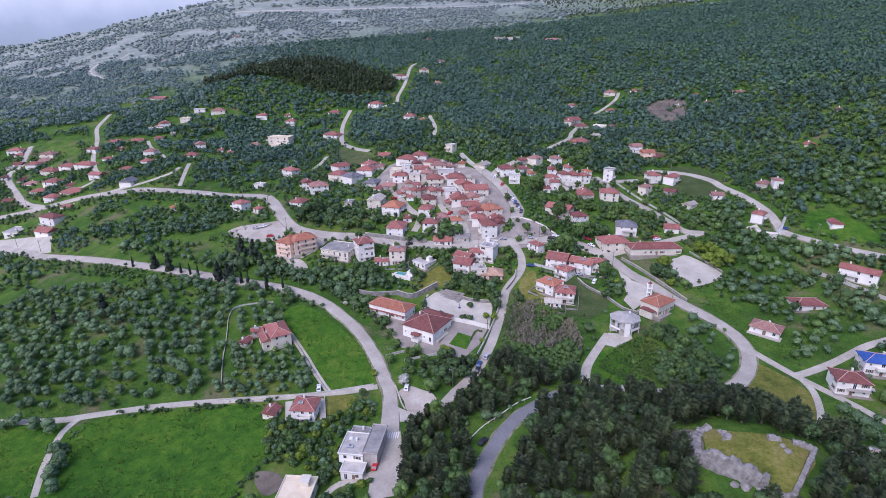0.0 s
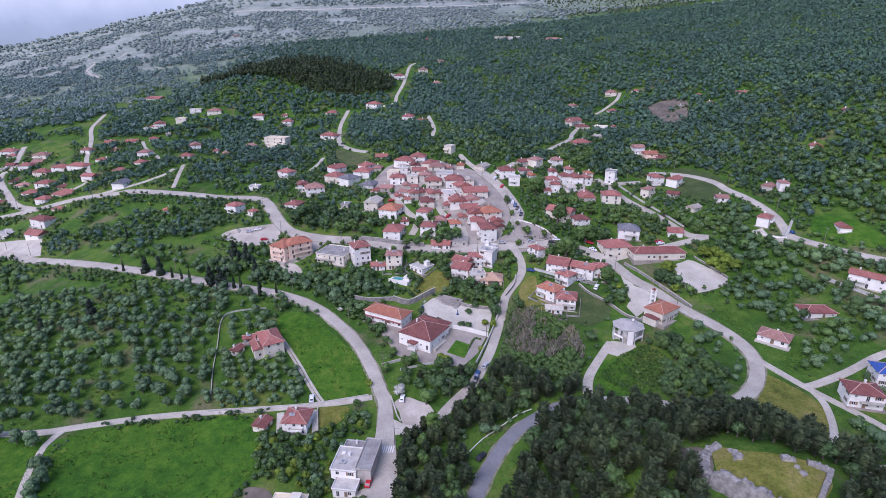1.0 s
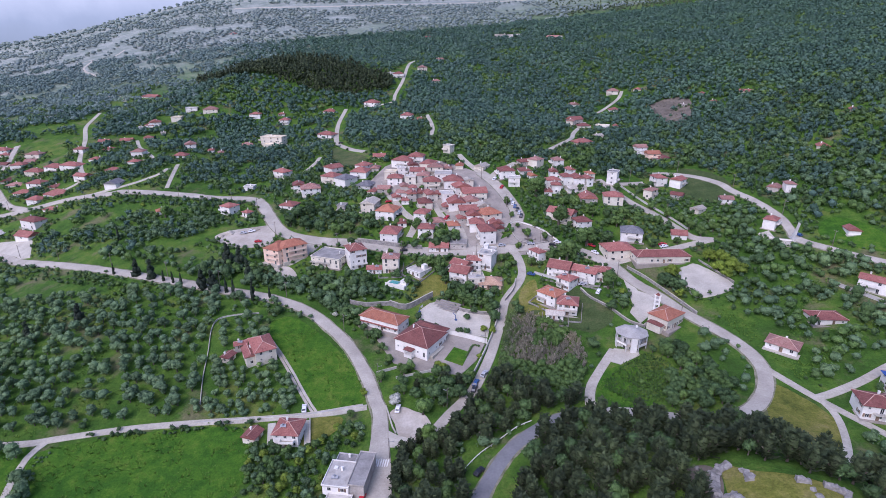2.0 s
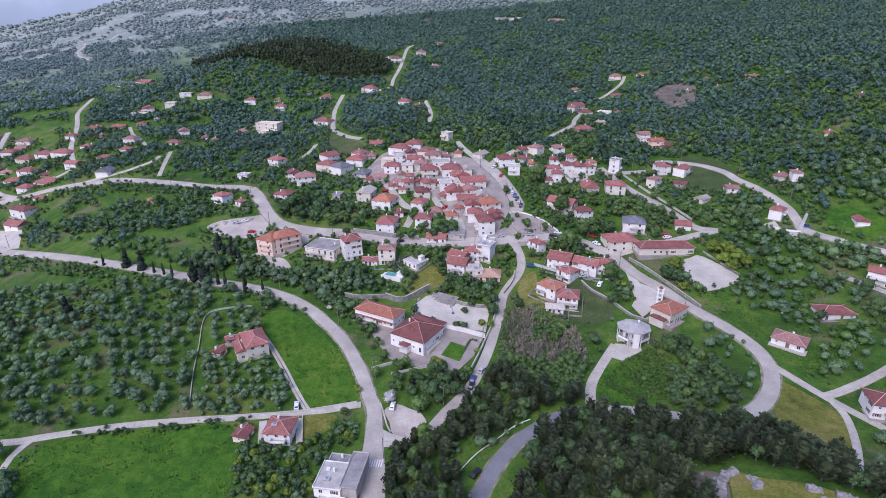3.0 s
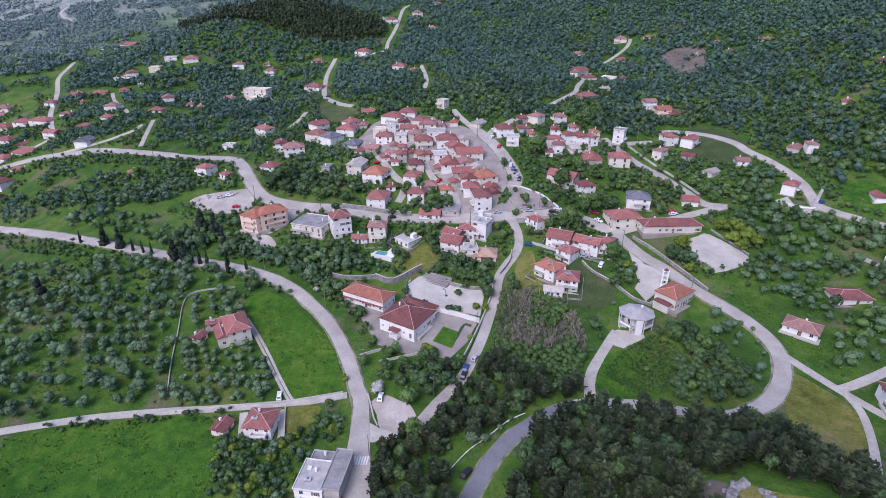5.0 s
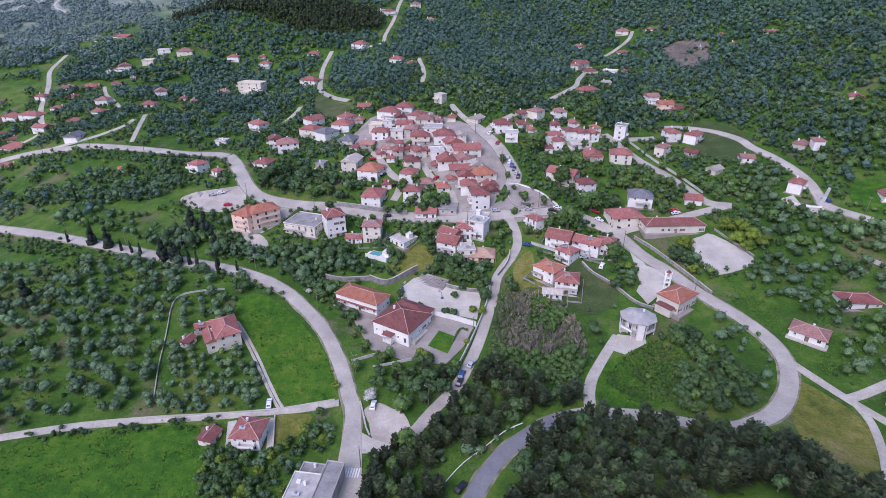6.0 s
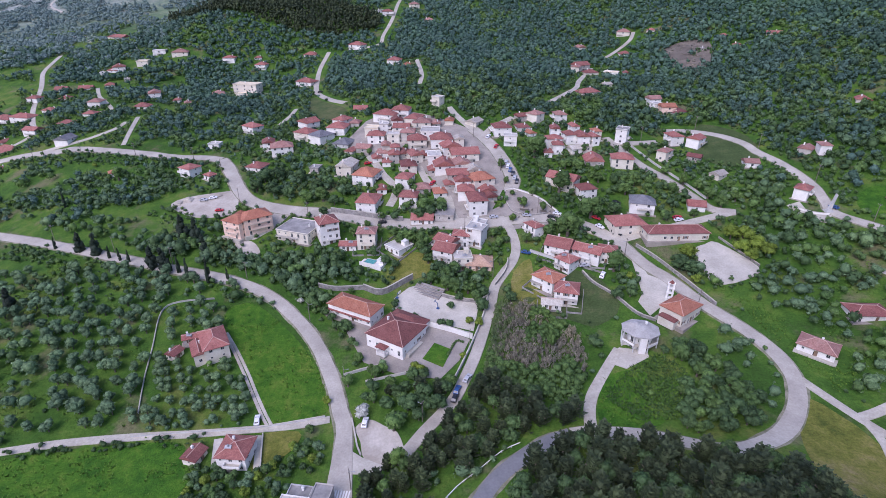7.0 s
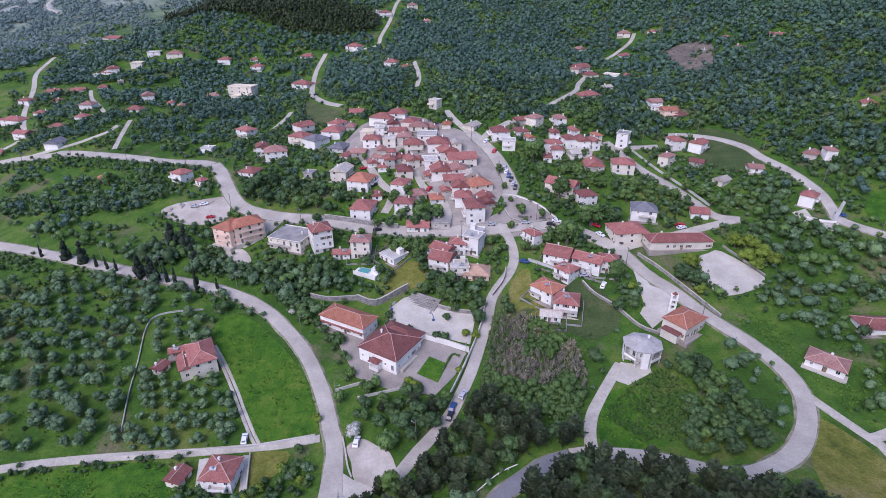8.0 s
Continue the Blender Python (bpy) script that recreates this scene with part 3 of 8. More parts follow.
def balcony(root, x0, x1, y0, z, wall, depth=1.4, rail="solid"):
    b = part("balcony", boxes((x0, x1, y0 - depth, y0 + 0.02, z - 0.18, z)), CONCRETE, root)
    bm = bmesh.new()
    if rail == "solid":
        box(bm, x0, x1, y0 - depth, y0 - depth + 0.12, z + 0.003, z + 0.9)
        box(bm, x0, x0 + 0.12, y0 - depth + 0.12, y0 - 0.01, z + 0.003, z + 0.9)
        box(bm, x1 - 0.12, x1, y0 - depth + 0.12, y0 - 0.01, z + 0.003, z + 0.9)
        part("parapet", bm, wall, b)
    else:
        for k in range(int((x1 - x0) / 0.4) + 1):
            bar(bm, (x0 + 0.05 + k * 0.4, y0 - depth + 0.05, z), (x0 + 0.05 + k * 0.4, y0 - depth + 0.05, z + 0.9), 0.025)
        bar(bm, (x0, y0 - depth + 0.05, z + 0.92), (x1, y0 - depth + 0.05, z + 0.92), 0.035)
        part("railing", bm, METAL, b)


def yard_wall(x, y, w, d, rot, rng):
    """A low wall round the front yard of a house."""
    a, b, e, t = w / 2 + rng.uniform(1.5, 3.0), -d / 2 - rng.uniform(3.0, 5.5), w / 2 + rng.uniform(1.5, 3.0), 0.11
    bm = bmesh.new()
    spans = [((-a, b), (-0.8, b)), ((0.8, b), (e, b)), ((-a, b), (-a, d / 2)), ((e, b), (e, d / 2))]
    m = pose(x, y, 0, 0, 0, rot)
    for (x0, y0), (x1, y1) in spans:
        n = max(1, round(math.hypot(x1 - x0, y1 - y0) / 2.5))
        side = Vector((-(y1 - y0), x1 - x0, 0)).normalized() * t
        rows = []
        for k in range(n + 1):
            c = Vector((x0 + (x1 - x0) * k / n, y0 + (y1 - y0) * k / n, 0))
            q = m @ c
            g = hz(q.x, q.y) - hz(x, y)
            rows.append([bm.verts.new(c + s * side + Vector((0, 0, g + z))) for s, z in ((-1, -0.8), (-1, 0.8), (1, 0.8), (1, -0.8))])
        for p, r in zip(rows, rows[1:]):
            for i in range(3):
                bm.faces.new((p[i], p[i + 1], r[i + 1], r[i]))
        bm.faces.new(rows[0])
        bm.faces.new(rows[-1][::-1])
    bmesh.ops.recalc_face_normals(bm, faces=bm.faces)
    ob = tagged(new("yard_wall", mesh_of("yard_wall", bm, STONE if rng.random() < 0.5 else OLD_SLAB)), "low grey wall around the front yard of a house", "wall", "yard walls")
    ob.matrix_basis = pose(x, y, hz(x, y), 0, 0, rot)


def house(x, y, w, d, rot, storeys, roof, tile, wall, windows=True, group="", label="", category="house", features=(), yard=False):
    """A village house: walls, roof, windows, door, chimney, balcony."""
    rng = house_rng
    c, s = math.cos(math.radians(rot)), math.sin(math.radians(rot))
    # the floor lies near the level of the lowest corner
    z = hz(x, y) if label else min(hz(x + i * w / 2 * c - j * d / 2 * s, y + i * w / 2 * s + j * d / 2 * c) for i in (-1, 1) for j in (-1, 1)) + 0.25
    dist = math.hypot(x, y - 30)
    z -= 0.8 if dist > 390 else 0.0
    near = dist < 265
    root = new("house")
    root.matrix_basis = pose(x, y, z, 0, 0, rot)
    h = storeys * 2.75
    style = f"{TILE_WORDS[tile]} {'hipped' if roof == 'hip' else 'gabled'} roof" if roof != "flat" else "flat concrete roof"
    tagged(root, label or f"{WORDS[int(storeys)]} {WALL_WORDS[wall]} house with a {style}", category, group or ("" if label else "village houses"))
    bm = bmesh.new()
    pitch = rng.uniform(0.4, 0.5)
    box(bm, -w / 2, w / 2, -d / 2, d / 2, -2.5, h)
    if roof == "gable":
        for s in (-1, 1):
            vs = [bm.verts.new((s * w / 2, -d / 2, h)), bm.verts.new((s * w / 2, d / 2, h)), bm.verts.new((s * w / 2, 0, h + d / 2 * pitch))]
            bm.faces.new(vs if s > 0 else vs[::-1])
    part("wall", bm, WALLS[wall], root)
    if roof == "flat":
        r = part("roof", boxes((-w / 2 - 0.25, w / 2 + 0.25, -d / 2 - 0.25, d / 2 + 0.25, h + 0.003, h + 0.25)), CREAM_SLAB if tile == "pale" else OLD_SLAB if tile == "grey" else SLAB, root)
        bm = bmesh.new()
        for s in ((-w / 2 - 0.25, w / 2 + 0.25, -d / 2 - 0.25, -d / 2 - 0.05), (-w / 2 - 0.25, w / 2 + 0.25, d / 2 + 0.05, d / 2 + 0.25), (-w / 2 - 0.25, -w / 2 - 0.05, -d / 2 - 0.05, d / 2 + 0.05), (w / 2 + 0.05, w / 2 + 0.25, -d / 2 - 0.05, d / 2 + 0.05)):
            box(bm, *s, h + 0.25, h + 0.6)
        part("parapet", bm, WALLS[wall], r)
        if rng.random() < 0.5 and near and not label:
            part("stair_head", boxes((w * 0.1, w * 0.35, d * 0.05, d * 0.35, h + 0.25, h + 2.4), (w * 0.08, w * 0.37, d * 0.03, d * 0.37, h + 2.4, h + 2.55)), WALLS[wall], r)
        top = h + 0.25
    else:
        bm, a, b, rr, top = roof_bm(w, d, pitch, roof)
        r = part("roof", bm, ROOFS[tile], root)
        r.matrix_basis = pose(0, 0, h - 0.5 * pitch)
        if near:
            bm = bmesh.new()
            bar(bm, (-rr, 0, top), (rr, 0, top), 0.11)
            if roof == "hip":
                for sx in (-1, 1):
                    for sy in (-1, 1):
                        bar(bm, (sx * rr, 0, top), (sx * a, sy * b, 0.16), 0.1)
            part("ridge_tiles", bm, RIDGE, r)
        top = h + d / 2 * pitch
    if windows and rng.random() < 0.45:
        e = rng.uniform(0.8, 1.8)
        part("terrace", boxes((-w / 2 - rng.uniform(0.3, 1.2), w / 2 + rng.uniform(0.3, 1.2), -d / 2 - e, d / 2 + 0.8, -2.2, 0.12)), CONCRETE if rng.random() < 0.6 else PAVING, root)
    if windows:
        openings(root, w, d, storeys, near, rng)
    if rng.random() < 0.8:
        c = part("chimney", CHIMNEY, None, root)
        c.matrix_basis = pose(rng.uniform(-0.3, 0.3) * w, rng.uniform(0.05, 0.25) * d, (top if roof == "flat" else h + d * 0.28 * pitch) + 0.3)
    if near and windows:
        part("door", DOOR, None, root).matrix_basis = pose(rng.uniform(-0.1, 0.1) * w, -d / 2, 0.0)
    if storeys >= 2 and not label and rng.random() < 0.75 and windows:
        x0 = -w / 2 + (0 if rng.random() < 0.5 else w * 0.3)
        balcony(root, x0, x0 + w * rng.uniform(0.45, 0.7), -d / 2, 2.85, WALLS[wall], rng.uniform(1.2, 1.8), "solid" if rng.random() < 0.5 else "open")
    if near and rng.random() < 0.35:
        part("solar_heater", WATER_HEATER, None, root, "steel solar water heater").matrix_basis = pose(rng.uniform(-0.2, 0.2) * w, -d * 0.2, (h + d * 0.3 * pitch if roof != "flat" else h + 0.3) + 0.25, 0, 0, -rot)
    if "porch" in features:
        p = part("porch", boxes((-2.0, 2.0, -d / 2 - 2.6, -d / 2 + 0.01, -1.0, 0.3), (-1.9, -1.6, -d / 2 - 2.5, -d / 2 - 2.2, 0.3, 2.5), (1.6, 1.9, -d / 2 - 2.5, -d / 2 - 2.2, 0.3, 2.5)), WALLS[wall], root)
        bm = roof_bm(3.8, 2.6, 0.4, "hip", 0.3)[0]
        part("porch_roof", bm, ROOFS[tile], p).matrix_basis = pose(0, -d / 2 - 1.3, 2.5)
    if "band" in features:
        part("awning", boxes((-w / 2, w / 2, -d / 2 - 0.9, -d / 2 - 0.003, 2.5, 2.7)), ROOFS["red"], root, "narrow red tiled awning")
    if "side" in features:
        p = part("side_aisle", boxes((-w / 2 - 2.6, -w / 2 - 0.003, -d * 0.35, d * 0.35, -1.0, 2.4)), WALLS[wall], root)
        part("aisle_roof", roof_bm(2.6, d * 0.7, 0.35, "hip", 0.25)[0], ROOFS["brown"], p).matrix_basis = pose(-w / 2 - 1.35, 0, 2.4)
    if "turret" in features:
        bm = bmesh.new()
        tube(bm, -w * 0.05, d * 0.3, h * 0.5, h + 1.2, 3.0, 3.0, 6)
        t = part("turret", bm, WALLS[wall], root)
        bm = bmesh.new()
        tube(bm, -w * 0.05, d * 0.3, h + 1.2, h + 2.9, 3.5, 0.05, 6)
        part("turret_roof", bm, ROOFS[tile], t)
    if "balconies" in features:
        for s in range(1, int(storeys)):
            balcony(root, -w * 0.3, w * 0.42, -d / 2, s * 2.85, WALLS[wall], 1.3, "solid")
    if dist > 390:
        take(x, y, max(w, d) * 0.5 + 0.9)
    else:
        take(x, y, max(w, d) * 0.5 + 2.0)
        k = 3.0 / math.hypot(x, y)
        take(x - x * k, y - y * k, max(w, d) * 0.4 + 0.8)
    if yard and near:
        yard_wall(x, y, w, d, rot, rng)
    return root


def ico():
    p = (1 + 5 ** 0.5) / 2
    v = np.array([(-1, p, 0), (1, p, 0), (-1, -p, 0), (1, -p, 0), (0, -1, p), (0, 1, p), (0, -1, -p), (0, 1, -p), (p, 0, -1), (p, 0, 1), (-p, 0, -1), (-p, 0, 1)], float)
    f = np.array([(0, 11, 5), (0, 5, 1), (0, 1, 7), (0, 7, 10), (0, 10, 11), (1, 5, 9), (5, 11, 4), (11, 10, 2), (10, 7, 6), (7, 1, 8), (3, 9, 4), (3, 4, 2), (3, 2, 6), (3, 6, 8), (3, 8, 9), (4, 9, 5), (2, 4, 11), (6, 2, 10), (8, 6, 7), (9, 8, 1)])
    return v / np.linalg.norm(v[0]), f


ICO_V, ICO_F = ico()


def lumps(rng, count, spread, size, squash=0.75, shape="round"):
    """A crown of uneven clumps, 1 m in half-width, standing on z = 0."""
    vs, fs = [], []
    for k in range(count):
        while True:
            c = rng.uniform(-1, 1, 3)
            if np.linalg.norm(c) < 1:
                break
        if shape == "cone":
            h = rng.uniform(0, 1)
            a = rng.uniform(0, 6.283)
            r = (1 - h) ** 0.6 * rng.uniform(0.25, 0.8)
            c = np.array([r * math.cos(a), r * math.sin(a), h * 2 - 1])
            s = size * (1.15 - 0.75 * h) * rng.uniform(0.8, 1.2)
        else:
            c *= spread
            s = size * rng.uniform(0.7, 1.25)
        v = ICO_V * s * rng.uniform(0.75, 1.25, (12, 1))
        v[:, 2] *= 0.85
        vs.append(v + c)
        fs.append(ICO_F + 12 * k)
    v = np.concatenate(vs)
    v[:, 2] = (v[:, 2] + 1) * squash
    return v, np.concatenate(fs)


# roads and lanes
road('asphalt', 5, [(-310, 350.8), (-274.7, 330.8), (-250.2, 316.9), (-160, 280), (-137.1, 272.1), (-117.3, 265.2), (-99, 260.2), (-85.5, 256.4), (-71.7, 250.8), (-60.3, 243.6), (-51.2, 234.9), (-43.9, 226.9), (-36.9, 217), (-31.3, 206.4), (-27, 196.6), (-23.8, 187.3), (-21, 178.7), (-18.9, 155), (-18.4, 145.4), (-18.3, 136.6), (-17.8, 128)], 12)
road('lane', 2.8, [(-182.2, 168), (-170.5, 169.5), (-157.9, 170.1), (-145.8, 171.5), (-140.1, 173), (-126.2, 176), (-109.5, 178.7), (-87.4, 180.4), (-71.5, 180.8), (-51, 181.6), (-37.4, 182.3), (-26.6, 184)])
road('lane', 2.3, [(-141.6, 171.9), (-143.8, 165.5), (-142.1, 154.1), (-138.9, 144.7), (-136.1, 137.8)])
road('track', 1.0, [(-75.9, 225.6), (-69.2, 216.7), (-61.5, 205.2), (-55.5, 195.7), (-50, 187.1), (-46.9, 182.8)])
road('track', 1.0, [(-74.6, 225.6), (-67.7, 216.6), (-59.9, 205.2), (-54, 195.6), (-48.5, 187.1), (-45.3, 182.7)])
road('asphalt', 4.2, [(-7, 166.1), (-1.5, 168.4), (4.6, 176.8), (13.1, 187.9), (17.8, 198.1), (22, 209.2), (25.6, 221.2), (28.8, 232.7), (31.4, 244.9), (35.5, 252.8), (40.5, 260.8), (43, 269.5), (42.1, 280.8), (39.7, 288.8)])
road('tarmac', 5, [(8.1, 114.1), (9.1, 123.9), (10.7, 131), (14.4, 139.9), (20.7, 151.2), (27.3, 159.3), (40.1, 168.2), (48.5, 170.9)])
road('asphalt', 5.2, [(48.5, 170.9), (53.3, 171.1), (57.8, 170.3), (66.6, 168.4), (75.7, 164.4), (86.2, 159), (93.8, 159.5), (104.2, 164.2), (112.4, 170.7), (118.9, 178.9), (122.7, 187.4), (123.3, 195.5), (121.8, 203), (118.3, 211.2), (113.9, 218.7), (108, 228.9), (102, 241.7), (96.1, 251), (92, 260.5), (88.4, 269.6)])
road('lane', 4.2, [(88.4, 269.6), (97.7, 272.4), (111, 275.7), (127.4, 280), (144.1, 284.3)])
road('asphalt', 4.6, [(105.4, 365), (107.9, 358.1), (115.6, 335.1), (125.8, 316.3), (132.4, 300.1), (137, 288.5), (146.5, 283.9)])
road('asphalt', 4.4, [(107.9, 358.1), (122.4, 358.3), (133.9, 359.3)])
road('asphalt', 4.6, [(143.7, 374), (154.7, 372.5), (168.9, 363.7), (178.3, 349.6), (180.3, 338), (185.1, 324.4), (188.2, 309.1), (188.8, 295.9), (186.6, 283.1), (186, 275.7), (196.3, 262.5), (204.8, 253.6), (216.5, 243.4), (228.4, 233.9)])
road('asphalt', 6, [(39.7, 288.8), (50.2, 289.1), (62, 288.9), (75.2, 282.8), (88.4, 269.6)])
road('asphalt', 7, [(44.3, 311.6), (46.6, 320.6), (45.1, 330.4), (42.4, 340.8), (38.5, 351.9), (32.8, 363.8), (27.3, 372.9)])
road('lane', 4, [(-32.8, 351.7), (-28, 342.6), (-22.1, 330.4), (-15.3, 320.1), (-15.2, 311.9), (-17.4, 304.3)])
road('lane', 3.6, [(-3.5, 336.6), (2.1, 322), (11.8, 310.5), (14.6, 296), (15.9, 291.9)])
road('lane', 4, [(27.3, 372.9), (21.8, 382.6), (16.8, 393.2), (13.3, 403)])
road('lane', 4, [(32.8, 363.8), (38.6, 373.2), (43.7, 378.7), (53, 387.8)])
road('asphalt', 7, [(39.7, 288.8), (26.5, 288.7), (10.6, 289.1), (-5.5, 290.3), (-21.9, 293.5), (-36.1, 297.8), (-50.6, 301.9), (-68.3, 305.6), (-80.9, 310), (-91.4, 315.9), (-100, 326.2), (-107.1, 338.4), (-116.8, 355.5), (-124.4, 365.5)])
road('asphalt', 5.6, [(-124.4, 365.5), (-135.5, 369.7), (-153.7, 372.2), (-177.6, 378.9), (-201.7, 384.6), (-231.3, 391.7), (-239.1, 390.9), (-272.9, 395.4), (-306.5, 397.1), (-347.2, 401.1), (-373.5, 398.7)])
road('asphalt', 4.6, [(-309.9, 398.6), (-334.6, 414), (-357.4, 436.1), (-385.9, 466.1), (-394.4, 482.2), (-390.3, 488.1), (-411.1, 535.7)])
road('lane', 4, [(-295.3, 409.2), (-281, 425.5), (-296.7, 450.7), (-317.5, 483.6), (-342.1, 532.9), (-364.8, 572.8), (-374.7, 604.4), (-383.6, 631.5)])
road('lane', 3.6, [(-98.4, 510.8), (-129.5, 504.6), (-156.5, 524.7), (-176.6, 536.5)])
road('asphalt', 4.2, [(-100.2, 594.2), (-102.2, 559.8), (-97.3, 520), (-89.3, 482.6), (-73.6, 453.5), (-59.6, 437.2)])
road('lane', 3.6, [(-67.7, 588.7), (-51, 592.5), (-49.6, 615.8), (-44.2, 663.1), (-41.5, 741.2), (-33.8, 769.5)])
road('lane', 3.2, [(-12.9, 522.3), (-6.9, 475.1), (-7.5, 449)])
road('lane', 3.4, [(-262.2, 392.6), (-231.3, 401.6), (-215.6, 415.6), (-213.1, 428.4)])
road('lane', 3, [(-197.1, 391.3), (-204.1, 418.1), (-209.3, 437.9)])
road('lane', 3, [(-286, 522.3), (-269.2, 495.1), (-247.7, 469.1), (-238.7, 455.5), (-246.2, 450.9)])
road('lane', 3.6, [(54.8, 171.8), (55.7, 178.3), (58.2, 186), (63.1, 193.9), (68.9, 202.1), (72.6, 206.9)])
road('lane', 2.9, [(124.5, 187.8), (128.7, 179.1), (132.7, 171.2), (137.7, 162.8), (143.4, 153.7), (147.3, 146.5), (152.3, 138.4)])
road('lane', 3, [(133, 171.9), (138, 173.2), (152, 178.4), (167.2, 185.1), (177.5, 187.9), (191, 190.7)])
road('lane', 2.4, [(133.5, 170.8), (133.1, 162), (127.7, 150.2), (118.7, 137.9), (102.6, 119)])
road('lane', 3.6, [(189.8, 600.5), (181.8, 583.7), (164.4, 564.2), (152.7, 552.4)])
road('lane', 3.6, [(133.9, 525.1), (114.7, 481.7), (107.8, 459.7), (95.5, 438.6), (79.9, 415.7)])
road('lane', 11, [(-527.6, 1496.8), (-312.3, 1441.9), (-117.3, 1445.8), (91.1, 1430.8), (198.9, 1414.6)])
road('lane', 4, [(-680.5, 1063.8), (-657, 1080.3), (-628.5, 1003), (-549.8, 917.2)])
road('lane', 3.6, [(-620.4, 1090.7), (-621.9, 1112.7), (-628.1, 1142.4)])
road('lane', 3.4, [(-102.1, 411.4), (-98, 430.6), (-97.4, 446.1)])
road('lane', 2.4, [(-22.7, 138.9), (-26.5, 137.1), (-33.7, 135.7), (-37.1, 132.3)])
# paved yards, squares and fields
area('paving', [(25.3, 293.5), (35, 298.1), (41.6, 302.2), (41.7, 314), (48.8, 313.5), (58.8, 303.9), (65.2, 292.7), (68.3, 287.5), (57.3, 283.7), (43, 282.6), (31.6, 285.9)])
area('concrete', [(91, 258.8), (93.6, 254.1), (94.6, 246), (101.5, 240.2), (101.5, 236.9), (95.4, 228.3), (88.4, 222.6), (86.4, 230.9), (89.2, 235.3), (90.4, 248.3)])
area('court', [(118.6, 259.5), (124, 262.5), (129.6, 262.8), (138.6, 244.7), (130.4, 238), (118.2, 237), (117.2, 248.2)])
area('concrete', [(-10, 242.4), (-4.3, 248.4), (0.3, 249.7), (9.8, 242), (24.7, 236.7), (21.9, 221.6), (2.8, 229.4), (-9, 234.9)])
area('paving', [(-27.2, 224.3), (-19.7, 231.7), (3.5, 228.2), (20.3, 217.5), (16.1, 207.1), (9.3, 198.8), (-6.2, 202.4), (-18.7, 208.8)])
area('concrete', [(-18.1, 171.6), (-13.8, 168.4), (-6.3, 164.6), (-2.9, 165.4), (-10.5, 162.4), (-16.9, 162.9)])
area('dirt', [(-17.6, 180.1), (-13.3, 182.9), (-8, 179.8), (-3.9, 177), (-1.2, 168.4), (-6.2, 163.8), (-13.2, 168), (-15.2, 174.3)])
area('dry_grass', [(-50, 178.6), (-35.9, 179.9), (-36, 173.5), (-43.6, 166.7), (-47.5, 167.1)])
area('concrete', [(-62.8, 178.4), (-60, 178.8), (-56.8, 168), (-60.2, 168.3)])
area('concrete', [(-49.4, 179.2), (-47.1, 179), (-43.9, 165.3), (-46.2, 164.9)])
area('earth', [(-64.2, 144.4), (-58.4, 144.2), (-54.4, 141.8), (-52.8, 137.8), (-56.5, 134.2), (-61, 137.2)])
area('earth', [(65.1, 125.5), (69.3, 124.6), (70.6, 120.1), (69.0, 114.2), (65.7, 109.0), (64.4, 114.2), (64.2, 119.3)])
area('concrete', [(-342.5, 370.5), (-286.3, 353.5), (-268.8, 347.6), (-254.1, 323.8), (-277.3, 328.8), (-329.4, 353.6)])
area('dirt', [(-133.9, 315.2), (-129.8, 323.1), (-108.6, 327.2), (-103.2, 326.6), (-98.4, 317.6), (-98, 304.8), (-116, 303.5)])
area('concrete', [(69.2, 203.3), (72.8, 207.7), (81.9, 205.1), (81.5, 202), (72.6, 197.4), (69.2, 199.7)])
area('concrete', [(170.2, 285.8), (176.9, 287.7), (176.2, 279.5), (184.1, 274.3), (178.9, 269.5), (171.1, 276.6)])
area('paving', [(-50.1, 369.9), (-39.9, 395.9), (-23.1, 408.1), (2.9, 392), (26.6, 372.3), (42.1, 340.8), (41.9, 316.3), (31.9, 292.2), (15.9, 292.7), (9.8, 314.1), (-0.3, 332.8), (-17.9, 345.3), (-34.4, 352)])
area('soil', [(194, 528), (203, 545), (221.2, 547), (231, 530), (218.4, 490), (203, 470), (195, 468), (190.4, 490)])
area('dirt', [(84, 922), (94, 938), (116, 940), (128, 926), (110, 906), (96, 908)])
area('dirt', [(160, 872), (172, 878), (180, 868), (168, 862)])
area('gravel', [(-73.1, 291.5), (-67.6, 302.4), (-74, 305.6), (-78.8, 297.5), (-81.4, 282.9)])
area('dry_grass', [(-11.7, 268.4), (-4.4, 270.8), (4.5, 267.3), (3.6, 257.1), (-8, 251.2), (-13.1, 256.4)])
area('dry_grass', [(40.3, 254), (48.2, 261.8), (49.1, 249.7), (56.2, 237.6), (48, 233.8), (38.8, 239.4)])
area('dirt', [(-88.8, 281.2), (-81.1, 282.1), (-74.8, 274.1), (-77.8, 271.2), (-84.2, 275.2)])
area('meadow', [(-78.4, 234.8), (-73.9, 241.3), (-66.1, 240), (-54.4, 230), (-44.3, 219.4), (-35.3, 206.6), (-30.4, 194.4), (-28.6, 186.8), (-45.5, 183.5), (-51.4, 191.1), (-66, 214)])
area('meadow', [(-140.6, 156.6), (-141.5, 167.5), (-124.7, 173.1), (-108.4, 176.3), (-79.8, 178.2), (-69.5, 174), (-63.7, 153.6), (-67.5, 141.8), (-69.2, 130.9), (-133.6, 134.1)])
area('meadow', [(-168, 166.2), (-146.4, 169), (-144.6, 162.9), (-139.8, 144.7), (-138, 137.8), (-147.1, 137.5)])
area('meadow', [(63.4, 192.7), (73.8, 196.8), (78.5, 194.3), (74.6, 188.9), (72.6, 186.9), (76.9, 173.2), (67.5, 171), (57.9, 174)])
